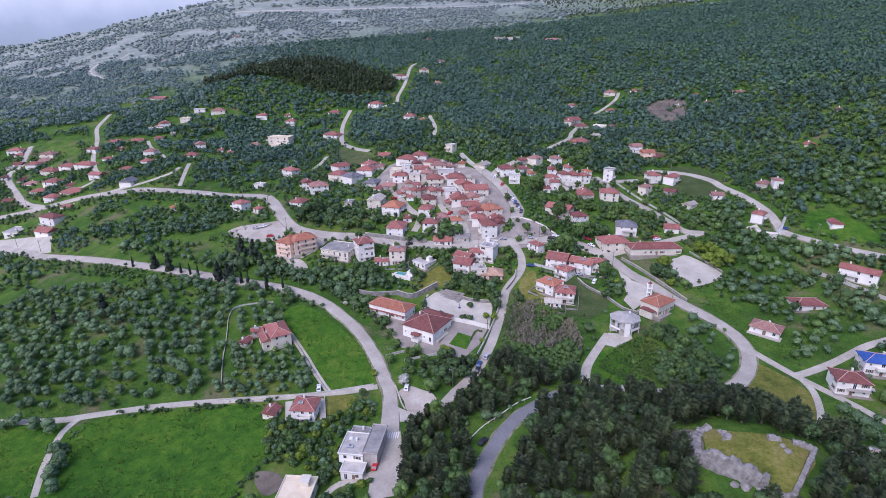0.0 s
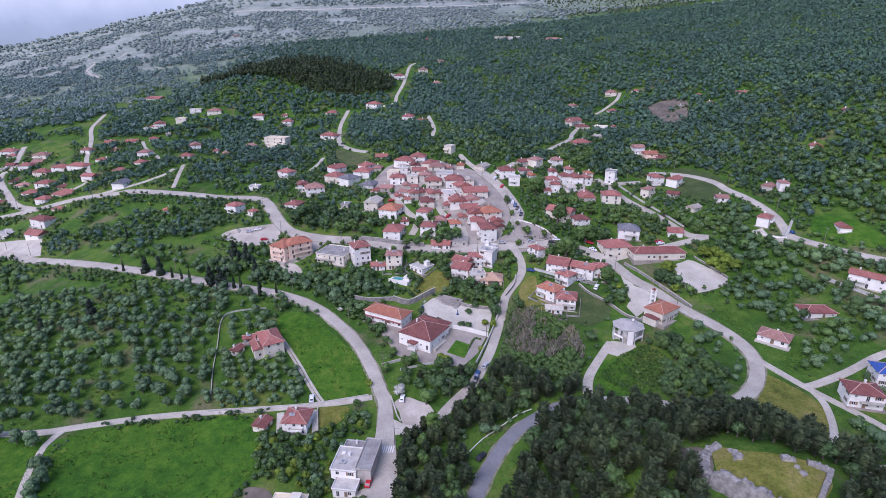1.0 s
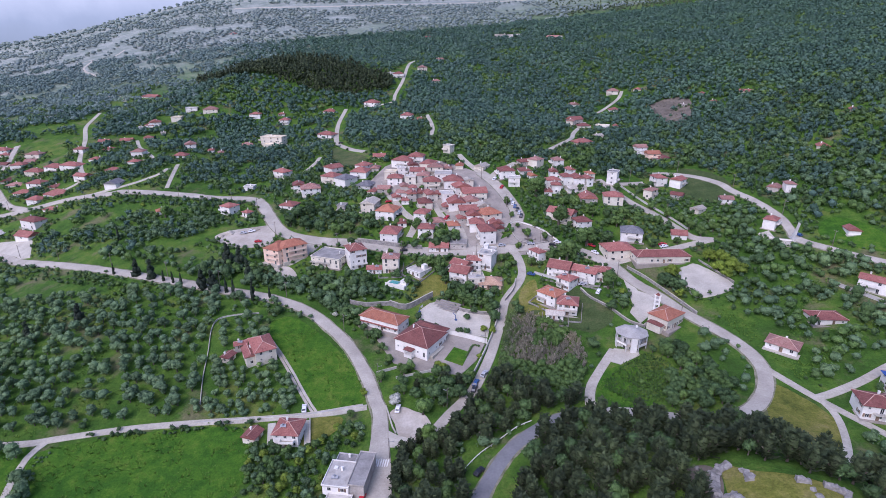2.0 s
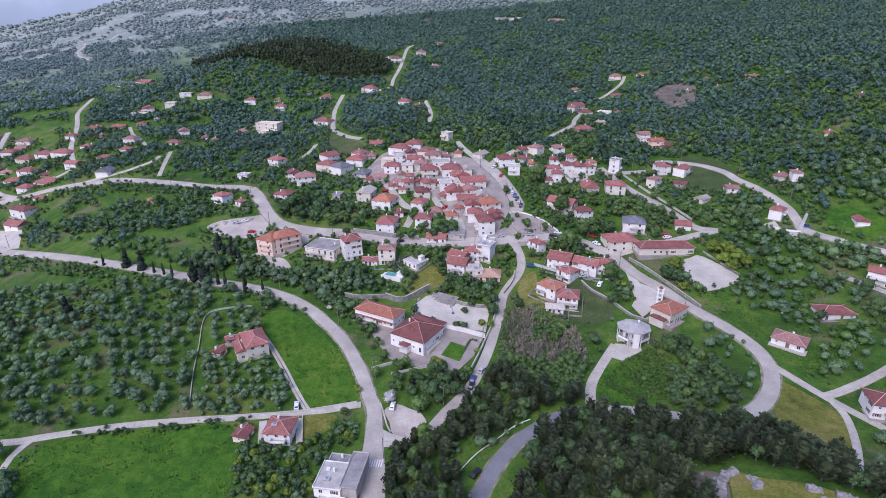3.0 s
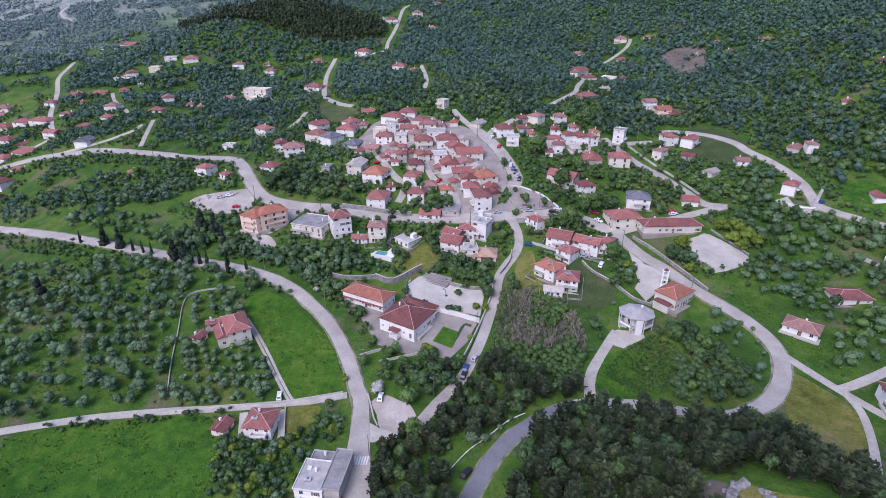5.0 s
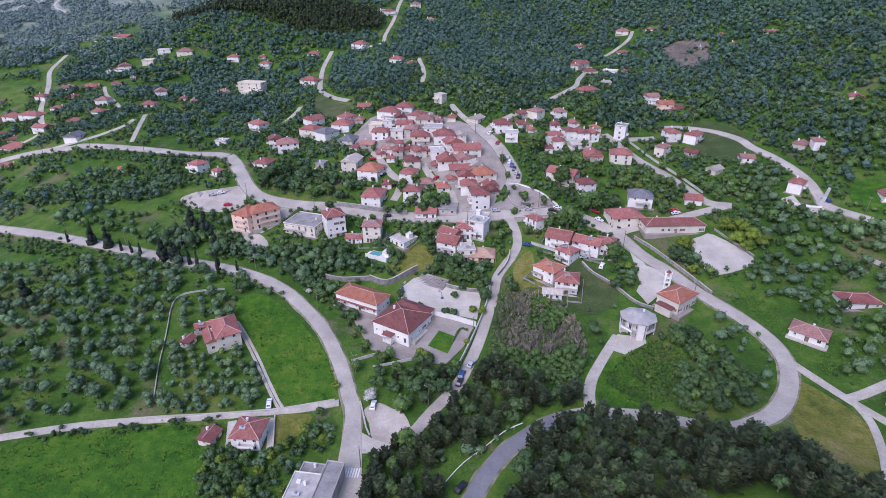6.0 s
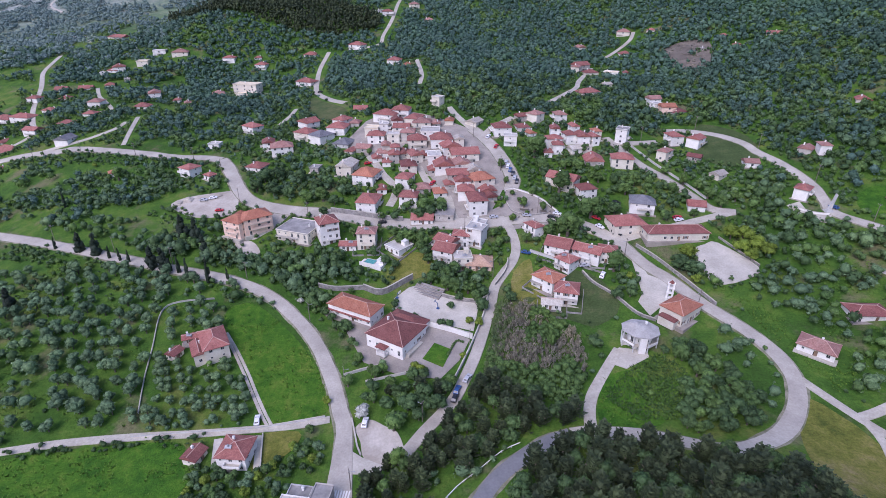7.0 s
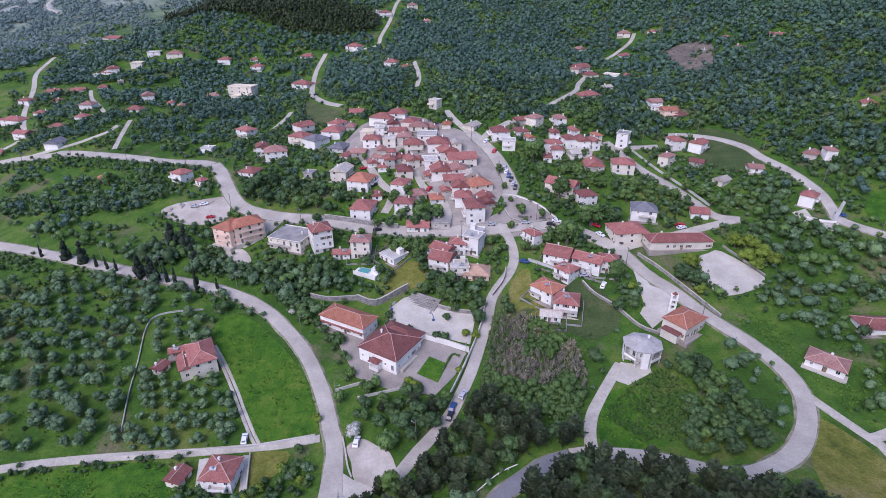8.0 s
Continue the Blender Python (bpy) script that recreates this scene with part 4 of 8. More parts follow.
area('lawn', [(2.8, 208.9), (7, 216.6), (13.5, 212.6), (10.2, 204.2)])
area('grass', [(38.5, 236.3), (46.1, 253.4), (71, 250.6), (79.3, 230.3), (68.4, 219.7), (59, 223.6)])
area('meadow', [(199.3, 282.8), (211.8, 291.4), (222, 281), (225.4, 259.7), (217.2, 255.7), (199.8, 268.5)])
area('dry_grass', [(121.3, 181.6), (132.1, 160.3), (121.1, 141.6), (93.9, 118.2), (105.1, 147.9), (112.6, 167.2)])
area('dry_grass', [(72.3, 121.7), (77.7, 116.5), (93.5, 108.5), (81.2, 96.9), (74.4, 101.4), (68.7, 108.4)])
area('grass', [(-91.2, 470.6), (-75.2, 448), (-55.3, 420.8), (-62, 403.6), (-83.6, 427.5)])
area('grass', [(166.7, 380.3), (184.2, 357.1), (176.6, 327.5), (156.1, 328.8), (150.5, 352.3)])
# old village core
house(-117.1, 407.5, 11.4, 8.7, -35, 2, 'hip', 'red', 'white')
house(-77.8, 401.0, 10.1, 10.1, 47, 2, 'gable', 'red', 'white')
house(-76.2, 385.5, 11.6, 10.1, -24, 2, 'hip', 'red', 'cream')
house(-65.1, 378.0, 11.5, 11.0, 52, 2, 'hip', 'grey', 'white')
house(-56.0, 387.4, 11.7, 11.5, -11, 2, 'hip', 'red', 'white')
house(-54.8, 396.4, 10.1, 8.3, 59, 2, 'hip', 'red', 'white')
house(-46.3, 394.4, 7.9, 6.1, 84, 1, 'hip', 'faded', 'stone')
house(-45.8, 419.0, 9.6, 8.8, 6, 1, 'gable', 'red', 'cream')
house(-25.9, 395.5, 14.3, 11.5, -20, 2, 'hip', 'red', 'white')
house(-33.4, 377.0, 8.1, 7.4, -6, 2, 'flat', 'pale', 'cream')
house(-29.9, 368.7, 9.8, 8.8, -2, 2, 'hip', 'red', 'white')
house(-97.7, 376.5, 8.8, 7.1, -74, 2, 'gable', 'brown', 'white')
house(-87.9, 369.9, 12.6, 10.1, 18, 2, 'hip', 'faded', 'white')
house(-49.8, 370.0, 11.5, 10.0, 73, 1, 'hip', 'grey', 'concrete')
house(-44.0, 357.2, 6.3, 5.0, 72, 1, 'gable', 'red', 'cream')
house(-36.6, 359.8, 7.9, 7.4, -8, 1, 'gable', 'faded', 'stone')
house(-43.4, 339.4, 11.8, 8.9, 78, 2, 'gable', 'pale', 'cream')
house(-97.6, 351.6, 10.1, 9.9, 74, 1, 'hip', 'red', 'white')
house(-61.7, 342.3, 6.3, 5.0, 80, 1, 'flat', 'grey', 'stone')
house(-31.3, 329.3, 12.8, 11.7, 74, 2, 'hip', 'orange', 'white')
house(-27.6, 306.7, 13.3, 10.0, 81, 2, 'hip', 'red', 'white')
house(-17.0, 398.6, 11.0, 10.1, -8, 2, 'hip', 'red', 'white')
house(-8.0, 384.7, 11.5, 8.8, 70, 2, 'hip', 'red', 'cream')
house(-3.2, 378.7, 10.6, 10.1, 1, 2, 'hip', 'faded', 'cream')
house(-26.3, 379.5, 6.7, 5.3, 89, 2, 'flat', 'concrete', 'white')
house(-15.3, 374.4, 9.5, 8.8, -1, 2, 'gable', 'red', 'white')
house(-18.8, 383.4, 7.4, 6.7, -81, 2, 'gable', 'brown', 'white')
house(-11.1, 368.3, 10.1, 8.0, 88, 2, 'hip', 'faded', 'stone')
house(-19.5, 366.1, 7.4, 7.4, 88, 2, 'flat', 'faded', 'cream')
house(2.2, 367.5, 11.5, 10.6, 88, 2, 'flat', 'concrete', 'white')
house(5.1, 379.4, 6.8, 5.3, -85, 1, 'gable', 'faded', 'stone')
house(13.6, 381.5, 6.1, 5.0, 84, 1, 'gable', 'orange', 'cream')
house(28.7, 380.3, 8.8, 7.5, 56, 1, 'gable', 'pale', 'cream')
house(8.4, 360.0, 12.8, 12.3, -83, 2, 'hip', 'red', 'white')
house(-5.4, 359.6, 10.9, 10.1, 4, 2, 'hip', 'red', 'cream')
house(-23.1, 354.5, 6.3, 5.0, -82, 2, 'gable', 'faded', 'stone')
house(-17.7, 351.8, 6.3, 5.0, -81, 2, 'hip', 'red', 'stone')
house(-24.5, 353.0, 8.8, 7.3, 85, 1, 'hip', 'faded', 'white')
house(-17.8, 344.7, 7.2, 5.6, -83, 2, 'gable', 'red', 'stone')
house(-12.1, 350.3, 8.4, 6.5, -80, 1, 'gable', 'brown', 'stone')
house(-9.2, 334.7, 10.1, 8.2, -80, 2, 'hip', 'brown', 'cream')
house(-6.0, 343.3, 8.7, 6.7, -66, 2, 'gable', 'red', 'cream')
house(-1.2, 345.8, 6.3, 5.0, -81, 1, 'gable', 'red', 'white')
house(4.7, 341.6, 9.4, 7.2, -81, 2, 'flat', 'concrete', 'white')
house(13.7, 350.1, 10.1, 10.1, -74, 2, 'gable', 'red', 'white')
house(21.4, 343.2, 15.0, 10.8, 9, 2, 'gable', 'red', 'cream')
house(18.7, 355.6, 6.6, 5.2, -83, 2, 'gable', 'pale', 'cream')
house(10.0, 333.4, 11.5, 10.3, -82, 2, 'gable', 'red', 'white')
house(19.5, 333.4, 10.1, 8.6, -78, 2, 'gable', 'faded', 'white')
house(-21.3, 342.0, 6.3, 5.0, 88, 1, 'hip', 'red', 'white')
house(-27.8, 347.1, 6.3, 5.0, -77, 1, 'gable', 'red', 'white')
house(-10.3, 323.0, 10.0, 7.6, 74, 2, 'hip', 'red', 'white')
house(-7.4, 307.4, 8.8, 8.8, -5, 2, 'hip', 'red', 'white')
house(-0.8, 317.6, 8.8, 7.1, -82, 1, 'hip', 'faded', 'stone')
house(8.0, 313.1, 8.3, 6.4, -80, 1, 'hip', 'orange', 'white')
house(4.2, 331.6, 6.3, 5.0, -81, 1, 'gable', 'red', 'stone')
house(17.3, 323.8, 10.8, 8.8, 5, 2, 'gable', 'red', 'stone')
house(19.7, 318.0, 8.8, 7.9, -82, 2, 'gable', 'red', 'white')
house(21.5, 310.4, 10.1, 8.2, -89, 2, 'hip', 'red', 'white')
house(24.5, 328.2, 10.1, 8.1, -64, 2, 'gable', 'pale', 'cream')
house(29.2, 320.4, 11.5, 11.5, -67, 2, 'hip', 'orange', 'cream')
house(32.0, 313.2, 8.8, 8.3, -77, 1, 'gable', 'red', 'stone')
house(33.3, 307.5, 7.4, 6.6, -73, 1, 'gable', 'brown', 'stone')
house(26.4, 299.2, 11.5, 8.7, -82, 3, 'hip', 'brown', 'white')
house(11.0, 296.8, 11.5, 8.9, 85, 1, 'flat', 'grey', 'stone')
house(-0.1, 293.0, 10.2, 7.4, -2, 1, 'gable', 'red', 'white')
house(26.2, 282.3, 9.0, 6.9, 73, 2, 'flat', 'concrete', 'white')
house(-22.2, 317.5, 6.1, 5.0, -82, 1, 'gable', 'red', 'white')
house(13.0, 318.4, 6.1, 5.0, -80, 1, 'gable', 'red', 'stone')
house(-44.6, 283.0, 9.0, 9.5, 26, 4, 'hip', 'red', 'white')
# east side of the village
house(44.1, 368.6, 10.6, 10.0, -81, 2, 'hip', 'brown', 'white')
house(57.1, 373.5, 8.4, 7.4, -79, 1, 'hip', 'brown', 'white', yard=True)
house(61.1, 365.5, 6.2, 4.6, -68, 1, 'gable', 'orange', 'white')
house(58.0, 386.8, 6.8, 6.2, 21, 1, 'gable', 'brown', 'stone', yard=True)
house(66.4, 385.7, 8.4, 8.2, 47, 2, 'hip', 'faded', 'cream')
house(81.7, 386.2, 8.4, 6.8, -83, 2, 'hip', 'faded', 'white', yard=True)
house(75.4, 366.7, 7.4, 5.1, 87, 2, 'gable', 'red', 'white')
house(87.3, 369.8, 6.7, 4.6, -78, 2, 'gable', 'red', 'white')
house(99.1, 364.2, 6.7, 4.6, -81, 2, 'hip', 'orange', 'cream')
house(48.3, 356.1, 7.2, 6.2, -5, 2, 'flat', 'concrete', 'white')
house(72.7, 354.4, 8.6, 7.3, 5, 2, 'hip', 'red', 'white')
house(73.9, 347.9, 7.3, 5.8, 86, 2, 'hip', 'red', 'white', yard=True)
house(68.5, 344.3, 6.2, 4.5, 81, 1, 'gable', 'red', 'white', yard=True)
house(82.8, 360.0, 8.4, 6.5, -78, 2, 'hip', 'brown', 'white')
house(89.8, 358.6, 9.5, 7.2, -84, 2, 'gable', 'red', 'white')
house(96.4, 357.5, 6.6, 4.5, -74, 2, 'gable', 'red', 'white')
house(84.0, 348.6, 6.8, 6.2, 19, 1, 'gable', 'pale', 'white')
house(91.0, 349.8, 5.0, 4.5, -81, 1, 'flat', 'concrete', 'cream')
house(92.0, 337.4, 10.6, 9.9, 86, 1, 'gable', 'red', 'stone')
house(106.3, 333.6, 11.3, 9.5, -10, 2, 'hip', 'red', 'cream', yard=True)
house(71.8, 316.8, 14.9, 9.5, -34, 2, 'gable', 'red', 'cream', yard=True)
house(81.2, 306.5, 8.6, 8.4, 13, 2, 'hip', 'brown', 'white')
house(93.9, 279.1, 14.9, 11.8, 8, 2, 'hip', 'red', 'cream', yard=True)
house(52.1, 279.3, 7.7, 5.3, -57, 2, 'hip', 'red', 'white')
house(113.6, 360.6, 7.3, 6.3, 62, 3, 'flat', 'grey', 'white')
house(142.8, 358.3, 9.5, 7.3, -82, 2, 'hip', 'red', 'white')
house(153.2, 352.7, 8.4, 7.2, 43, 2, 'gable', 'red', 'white', yard=True)
house(131.4, 339.4, 8.1, 5.5, 43, 2, 'hip', 'faded', 'cream', yard=True)
house(151.3, 316.6, 7.3, 5.7, 35, 1, 'gable', 'pale', 'cream', yard=True)
house(146.5, 336.0, 6.8, 5.0, -37, 1, 'gable', 'brown', 'stone')
house(105.3, 292.8, 11.1, 10.8, -15, 2, 'hip', 'grey', 'white', yard=True)
house(130.3, 290.5, 7.5, 7.1, -14, 1, 'gable', 'red', 'white', yard=True)
house(113.1, 269.5, 27.0, 8.4, 2, 1.4, 'hip', 'brown', 'cream', label='long cream single-storey hall with a red-brown hipped roof', category='hall')
# houses below the main street
house(-33.9, 275.7, 7.5, 5.0, 1, 1, 'gable', 'red', 'white')
house(-25.2, 277.3, 8.4, 7.5, -1, 3, 'hip', 'faded', 'cream', yard=True)
house(-10.3, 274.2, 9.1, 9.1, -41, 1, 'flat', 'faded', 'white', yard=True)
house(11.7, 273.2, 9.1, 8.0, -38, 2, 'gable', 'red', 'stone', yard=True)
house(11.5, 267.4, 9.3, 9.1, -24, 2, 'gable', 'red', 'white')
house(18.5, 275.9, 7.5, 6.5, -10, 2, 'hip', 'red', 'white')
house(25.3, 275.9, 7.6, 7.3, -27, 3, 'flat', 'orange', 'white')
house(18.6, 261.2, 7.6, 7.3, 6, 2, 'flat', 'faded', 'cream')
house(26.0, 261.2, 11.0, 10.0, -6, 1, 'hip', 'peach', 'peach')
house(61.5, 265.6, 10.7, 10.0, -26, 2, 'gable', 'red', 'white', yard=True)
house(62.9, 255.0, 7.5, 7.1, -47, 2, 'hip', 'red', 'white')
house(73.0, 259.9, 11.7, 8.0, -31, 2, 'gable', 'red', 'white', yard=True)
house(80.9, 258.5, 7.5, 7.2, -14, 2, 'hip', 'red', 'white', yard=True)
house(53.6, 245.3, 10.1, 9.0, -45, 2, 'hip', 'orange', 'white', yard=True)
house(59.6, 237.1, 9.1, 9.0, -15, 2, 'hip', 'red', 'white', yard=True)
house(53.0, 232.4, 7.5, 5.0, -10, 1, 'gable', 'pale', 'white', yard=True)
house(70.3, 258.5, 7.5, 5.0, -27, 1, 'flat', 'brown', 'white')
house(-58.6, 287.2, 17.0, 14.5, -19, 2, 'flat', 'grey', 'cream')
house(-52.6, 171.2, 9.0, 8.6, -4, 2, 'hip', 'red', 'white')
house(-66.2, 171.8, 5.3, 5.0, 74, 1, 'gable', 'brown', 'cream')
house(-76.0, 217.2, 13.6, 8.6, -60, 2, 'hip', 'red', 'cream', label='two-storey cream house with a red tiled roof beside a field')
house(-80.6, 213.6, 9.0, 4.4, -60, 1.6, 'gable', 'red', 'cream', label='low wing of the cream house with a red tiled roof')
house(-90.0, 214.1, 4.5, 4.0, 70, 1, 'gable', 'brown', 'cream')
house(-87.1, 221.5, 5.0, 3.5, 22, 1, 'gable', 'red', 'stone')
house(-45.8, 131.0, 10.2, 9.6, -4, 2, 'flat', 'pale', 'cream')
house(118.8, 121.6, 11.4, 6.0, 7, 1, 'gable', 'pale', 'stone', yard=True)
# eastern slope
house(180.5, 600.9, 11.7, 9.5, -20, 2, 'hip', 'faded', 'cream')
house(204.4, 595.0, 8.5, 7.2, 65, 1, 'hip', 'red', 'white', yard=True)
house(137.2, 585.1, 8.5, 8.2, -67, 1, 'gable', 'faded', 'white', yard=True)
house(169.9, 554.8, 10.3, 9.5, 2, 1, 'hip', 'red', 'white')
house(118.3, 512.7, 8.3, 6.4, 65, 2, 'gable', 'faded', 'cream')
house(123.5, 520.4, 12.3, 9.5, 25, 2, 'gable', 'red', 'stone', yard=True)
house(128.7, 506.7, 10.9, 8.5, 12, 1, 'hip', 'brown', 'cream', yard=True)
house(145.2, 504.2, 11.3, 7.5, -25, 1, 'flat', 'pale', 'white', yard=True)
house(156.0, 499.5, 6.0, 4.6, 87, 1, 'gable', 'red', 'white', yard=True)
house(112.4, 444.9, 15.2, 9.5, 25, 1, 'hip', 'red', 'cream')
house(131.7, 467.3, 6.8, 5.5, 25, 1, 'gable', 'pale', 'cream', yard=True)
house(151.0, 420.9, 7.9, 7.5, 8, 2, 'gable', 'faded', 'white', yard=True)
house(154.5, 404.6, 9.2, 8.5, 2, 2, 'gable', 'orange', 'peach')
house(160.0, 403.0, 10.7, 8.5, 25, 1, 'hip', 'brown', 'stone', yard=True)
house(149.1, 409.7, 5.5, 5.5, -74, 2, 'flat', 'concrete', 'white')
house(222.8, 518.4, 6.5, 6.4, 83, 1, 'flat', 'grey', 'stone', yard=True)
house(243.9, 534.3, 6.6, 5.1, 65, 1, 'hip', 'red', 'white')
house(242.2, 505.3, 6.5, 6.4, 65, 1, 'gable', 'red', 'cream')
house(269.8, 506.8, 10.4, 7.5, -23, 1, 'gable', 'red', 'cream')
house(287.3, 398.1, 5.9, 4.5, 65, 1, 'gable', 'red', 'stone')
house(249.8, 365.8, 7.5, 7.3, 65, 1, 'gable', 'red', 'cream')
house(202.1, 330.8, 7.5, 6.2, 45, 1, 'gable', 'faded', 'stone', yard=True)
house(208.1, 326.5, 6.7, 5.2, 76, 2, 'hip', 'faded', 'white')
house(179.7, 291.6, 7.8, 6.0, 46, 2, 'hip', 'red', 'white', yard=True)
house(212.3, 276.1, 7.2, 5.6, 77, 1, 'gable', 'red', 'white')
house(171.5, 325.5, 6.8, 6.5, -10, 1, 'gable', 'faded', 'white', yard=True)
house(194.5, 230.0, 15.0, 7.0, -45, 2, 'gable', 'red', 'white')
house(162.0, 214.8, 13.0, 8.0, -2, 1, 'hip', 'brown', 'white')
house(136.7, 200.0, 11.0, 8.0, -42, 1, 'hip', 'faded', 'white')
house(146.0, 163.7, 10.5, 8.5, -15, 2, 'hip', 'brown', 'white')
house(162.6, 172.7, 11.0, 8.0, -16, 2, 'hip', 'blue', 'white')
# northern hamlet
house(-194.4, 589.5, 10.9, 9.5, 3, 2, 'hip', 'red', 'white')
house(-168.4, 594.2, 6.8, 6.2, 8, 1, 'hip', 'red', 'white')
house(-161.0, 578.1, 10.0, 9.5, -4, 2, 'hip', 'red', 'white')
house(-178.2, 510.2, 9.5, 9.2, -69, 1, 'hip', 'faded', 'white', yard=True)
house(-105.7, 520.0, 15.7, 10.6, -25, 2, 'hip', 'red', 'white', yard=True)
house(-117.3, 595.7, 12.6, 9.5, -10, 1, 'hip', 'red', 'white', yard=True)
house(-188.2, 473.2, 6.2, 4.5, -65, 1, 'gable', 'faded', 'stone', yard=True)
house(-62.8, 687.3, 12.9, 9.5, -16, 1, 'flat', 'concrete', 'concrete', yard=True)
house(-50.4, 675.0, 12.0, 9.5, 9, 2, 'hip', 'red', 'white')
house(-23.5, 703.5, 10.0, 8.4, 18, 2, 'hip', 'faded', 'cream', yard=True)
house(-5.9, 653.4, 10.5, 9.5, 11, 1, 'hip', 'faded', 'cream', yard=True)
house(-72.0, 593.5, 14.0, 10.6, -25, 2, 'hip', 'red', 'white')
house(-31.3, 520.7, 10.6, 10.1, 79, 2, 'hip', 'red', 'white')
house(-19.4, 504.0, 9.9, 9.5, -14, 1, 'hip', 'orange', 'white')
house(-2.8, 767.3, 9.1, 7.3, 13, 1, 'gable', 'faded', 'white')
house(94.9, 926.7, 20.3, 12.5, 25, 2, 'flat', 'pale', 'stone')
house(123.9, 965.3, 19.8, 12.2, 19, 1, 'flat', 'pale', 'stone')
house(163.7, 863.1, 17.1, 10.6, -25, 1, 'gable', 'faded', 'stone')
house(6.2, 408.6, 6.2, 5.6, -36, 2, 'flat', 'faded', 'cream')
house(-155.7, 518.0, 21.0, 11.0, -11, 3, 'flat', 'pale', 'cream', label='unfinished three-storey cream building shell on a terrace', category='building')
house(-154.5, 508.5, 17.0, 6.0, -11, 1, 'flat', 'pale', 'cream', label='pale stepped terrace below the unfinished building', category='terrace', windows=False)
house(-134.5, 385.1, 6.8, 6.0, -4, 1, 'flat', 'brown', 'white', yard=True)
house(-136.3, 349.5, 8.9, 8.3, -29, 2, 'hip', 'red', 'white')
house(-122.8, 343.8, 5.4, 5.1, -34, 1, 'hip', 'red', 'white', yard=True)
house(-184.3, 354.6, 5.3, 5.0, 33, 1, 'hip', 'orange', 'white', yard=True)
house(-24.7, 979.3, 11.4, 10.6, -16, 1, 'gable', 'brown', 'stone', yard=True)
# western hamlet
house(-417.3, 524.5, 13.5, 10.6, 5, 2, 'hip', 'red', 'white')
house(-409.4, 517.6, 8.4, 8.4, -82, 1, 'hip', 'red', 'white')
house(-372.3, 505.6, 12.5, 9.5, -2, 2, 'hip', 'faded', 'cream', yard=True)
house(-396.0, 496.4, 8.4, 7.3, -1, 1, 'gable', 'brown', 'stone', yard=True)
house(-399.1, 490.1, 7.3, 6.4, -88, 1, 'flat', 'grey', 'stone')
house(-375.2, 487.1, 11.0, 9.5, 8, 2, 'hip', 'red', 'white')
house(-370.4, 496.3, 9.2, 8.4, 7, 1, 'gable', 'faded', 'stone')
house(-346.3, 466.9, 14.4, 9.5, -11, 2, 'hip', 'red', 'cream')
house(-329.0, 468.2, 15.6, 10.6, -14, 2, 'hip', 'red', 'white')
house(-311.4, 464.0, 17.6, 10.8, -13, 2, 'hip', 'red', 'white')
house(-325.7, 500.1, 8.8, 8.4, -5, 2, 'hip', 'red', 'white')
house(-317.3, 523.1, 9.1, 8.4, 14, 1, 'gable', 'red', 'white')
house(-298.6, 497.5, 8.4, 6.3, -85, 1, 'hip', 'red', 'stone')
house(-295.0, 521.5, 10.4, 8.4, 19, 1, 'gable', 'red', 'white')
house(-295.6, 472.4, 9.1, 8.4, -11, 1, 'hip', 'red', 'white')
house(-259.3, 436.1, 11.2, 8.4, -6, 1, 'hip', 'red', 'cream', yard=True)
house(-281.5, 429.6, 10.3, 8.4, -12, 2, 'gable', 'red', 'white')
house(-388.7, 466.5, 6.6, 4.5, -65, 2, 'gable', 'red', 'white')
house(-369.9, 463.4, 8.4, 8.0, -78, 1, 'gable', 'brown', 'stone', yard=True)
house(-353.8, 453.0, 14.5, 9.0, -8, 1, 'hip', 'faded', 'white')
house(-327.4, 441.9, 13.9, 10.6, -9, 2, 'hip', 'red', 'white')
house(-334.2, 434.5, 15.3, 9.5, -12, 1, 'hip', 'red', 'white')
house(-291.6, 415.8, 22.8, 14.0, -22, 1, 'hip', 'red', 'white', yard=True)
house(-303.6, 427.5, 7.3, 6.2, 77, 1, 'gable', 'red', 'stone')
house(-306.7, 409.1, 10.4, 9.5, -14, 2, 'hip', 'red', 'white', yard=True)
house(-280.1, 387.5, 11.5, 7.3, -18, 1, 'hip', 'red', 'white')
house(-241.7, 403.4, 10.6, 9.1, 87, 2, 'gable', 'grey', 'white')
house(-357.8, 428.2, 8.5, 8.4, -5, 1, 'gable', 'brown', 'stone', yard=True)
house(-281.0, 368.6, 14.8, 9.5, -21, 3, 'hip', 'brown', 'white', yard=True)
house(-276.1, 354.1, 12.7, 9.5, -18, 2, 'gable', 'red', 'white')
house(-310.6, 370.0, 12.9, 10.6, -88, 2, 'flat', 'concrete', 'white')
house(-393.4, 703.9, 6.2, 4.7, -86, 1, 'gable', 'pale', 'white')
house(-360.5, 709.8, 18.0, 11.1, -25, 1, 'gable', 'red', 'stone')
house(-274.3, 583.5, 10.6, 9.8, -79, 2, 'flat', 'pale', 'cream', yard=True)
house(-244.6, 599.6, 14.5, 10.6, 9, 2, 'hip', 'faded', 'cream', yard=True)
house(-266.9, 604.2, 11.5, 8.4, 13, 2, 'flat', 'concrete', 'white')
house(-296.3, 617.2, 6.2, 4.9, -65, 1, 'gable', 'grey', 'white', yard=True)
house(-291.8, 571.6, 10.6, 10.4, -65, 2, 'gable', 'red', 'white')
house(-295.4, 568.9, 8.9, 7.3, -4, 1, 'hip', 'red', 'white', yard=True)
house(-277.7, 527.9, 8.4, 8.0, -65, 1, 'hip', 'red', 'white')
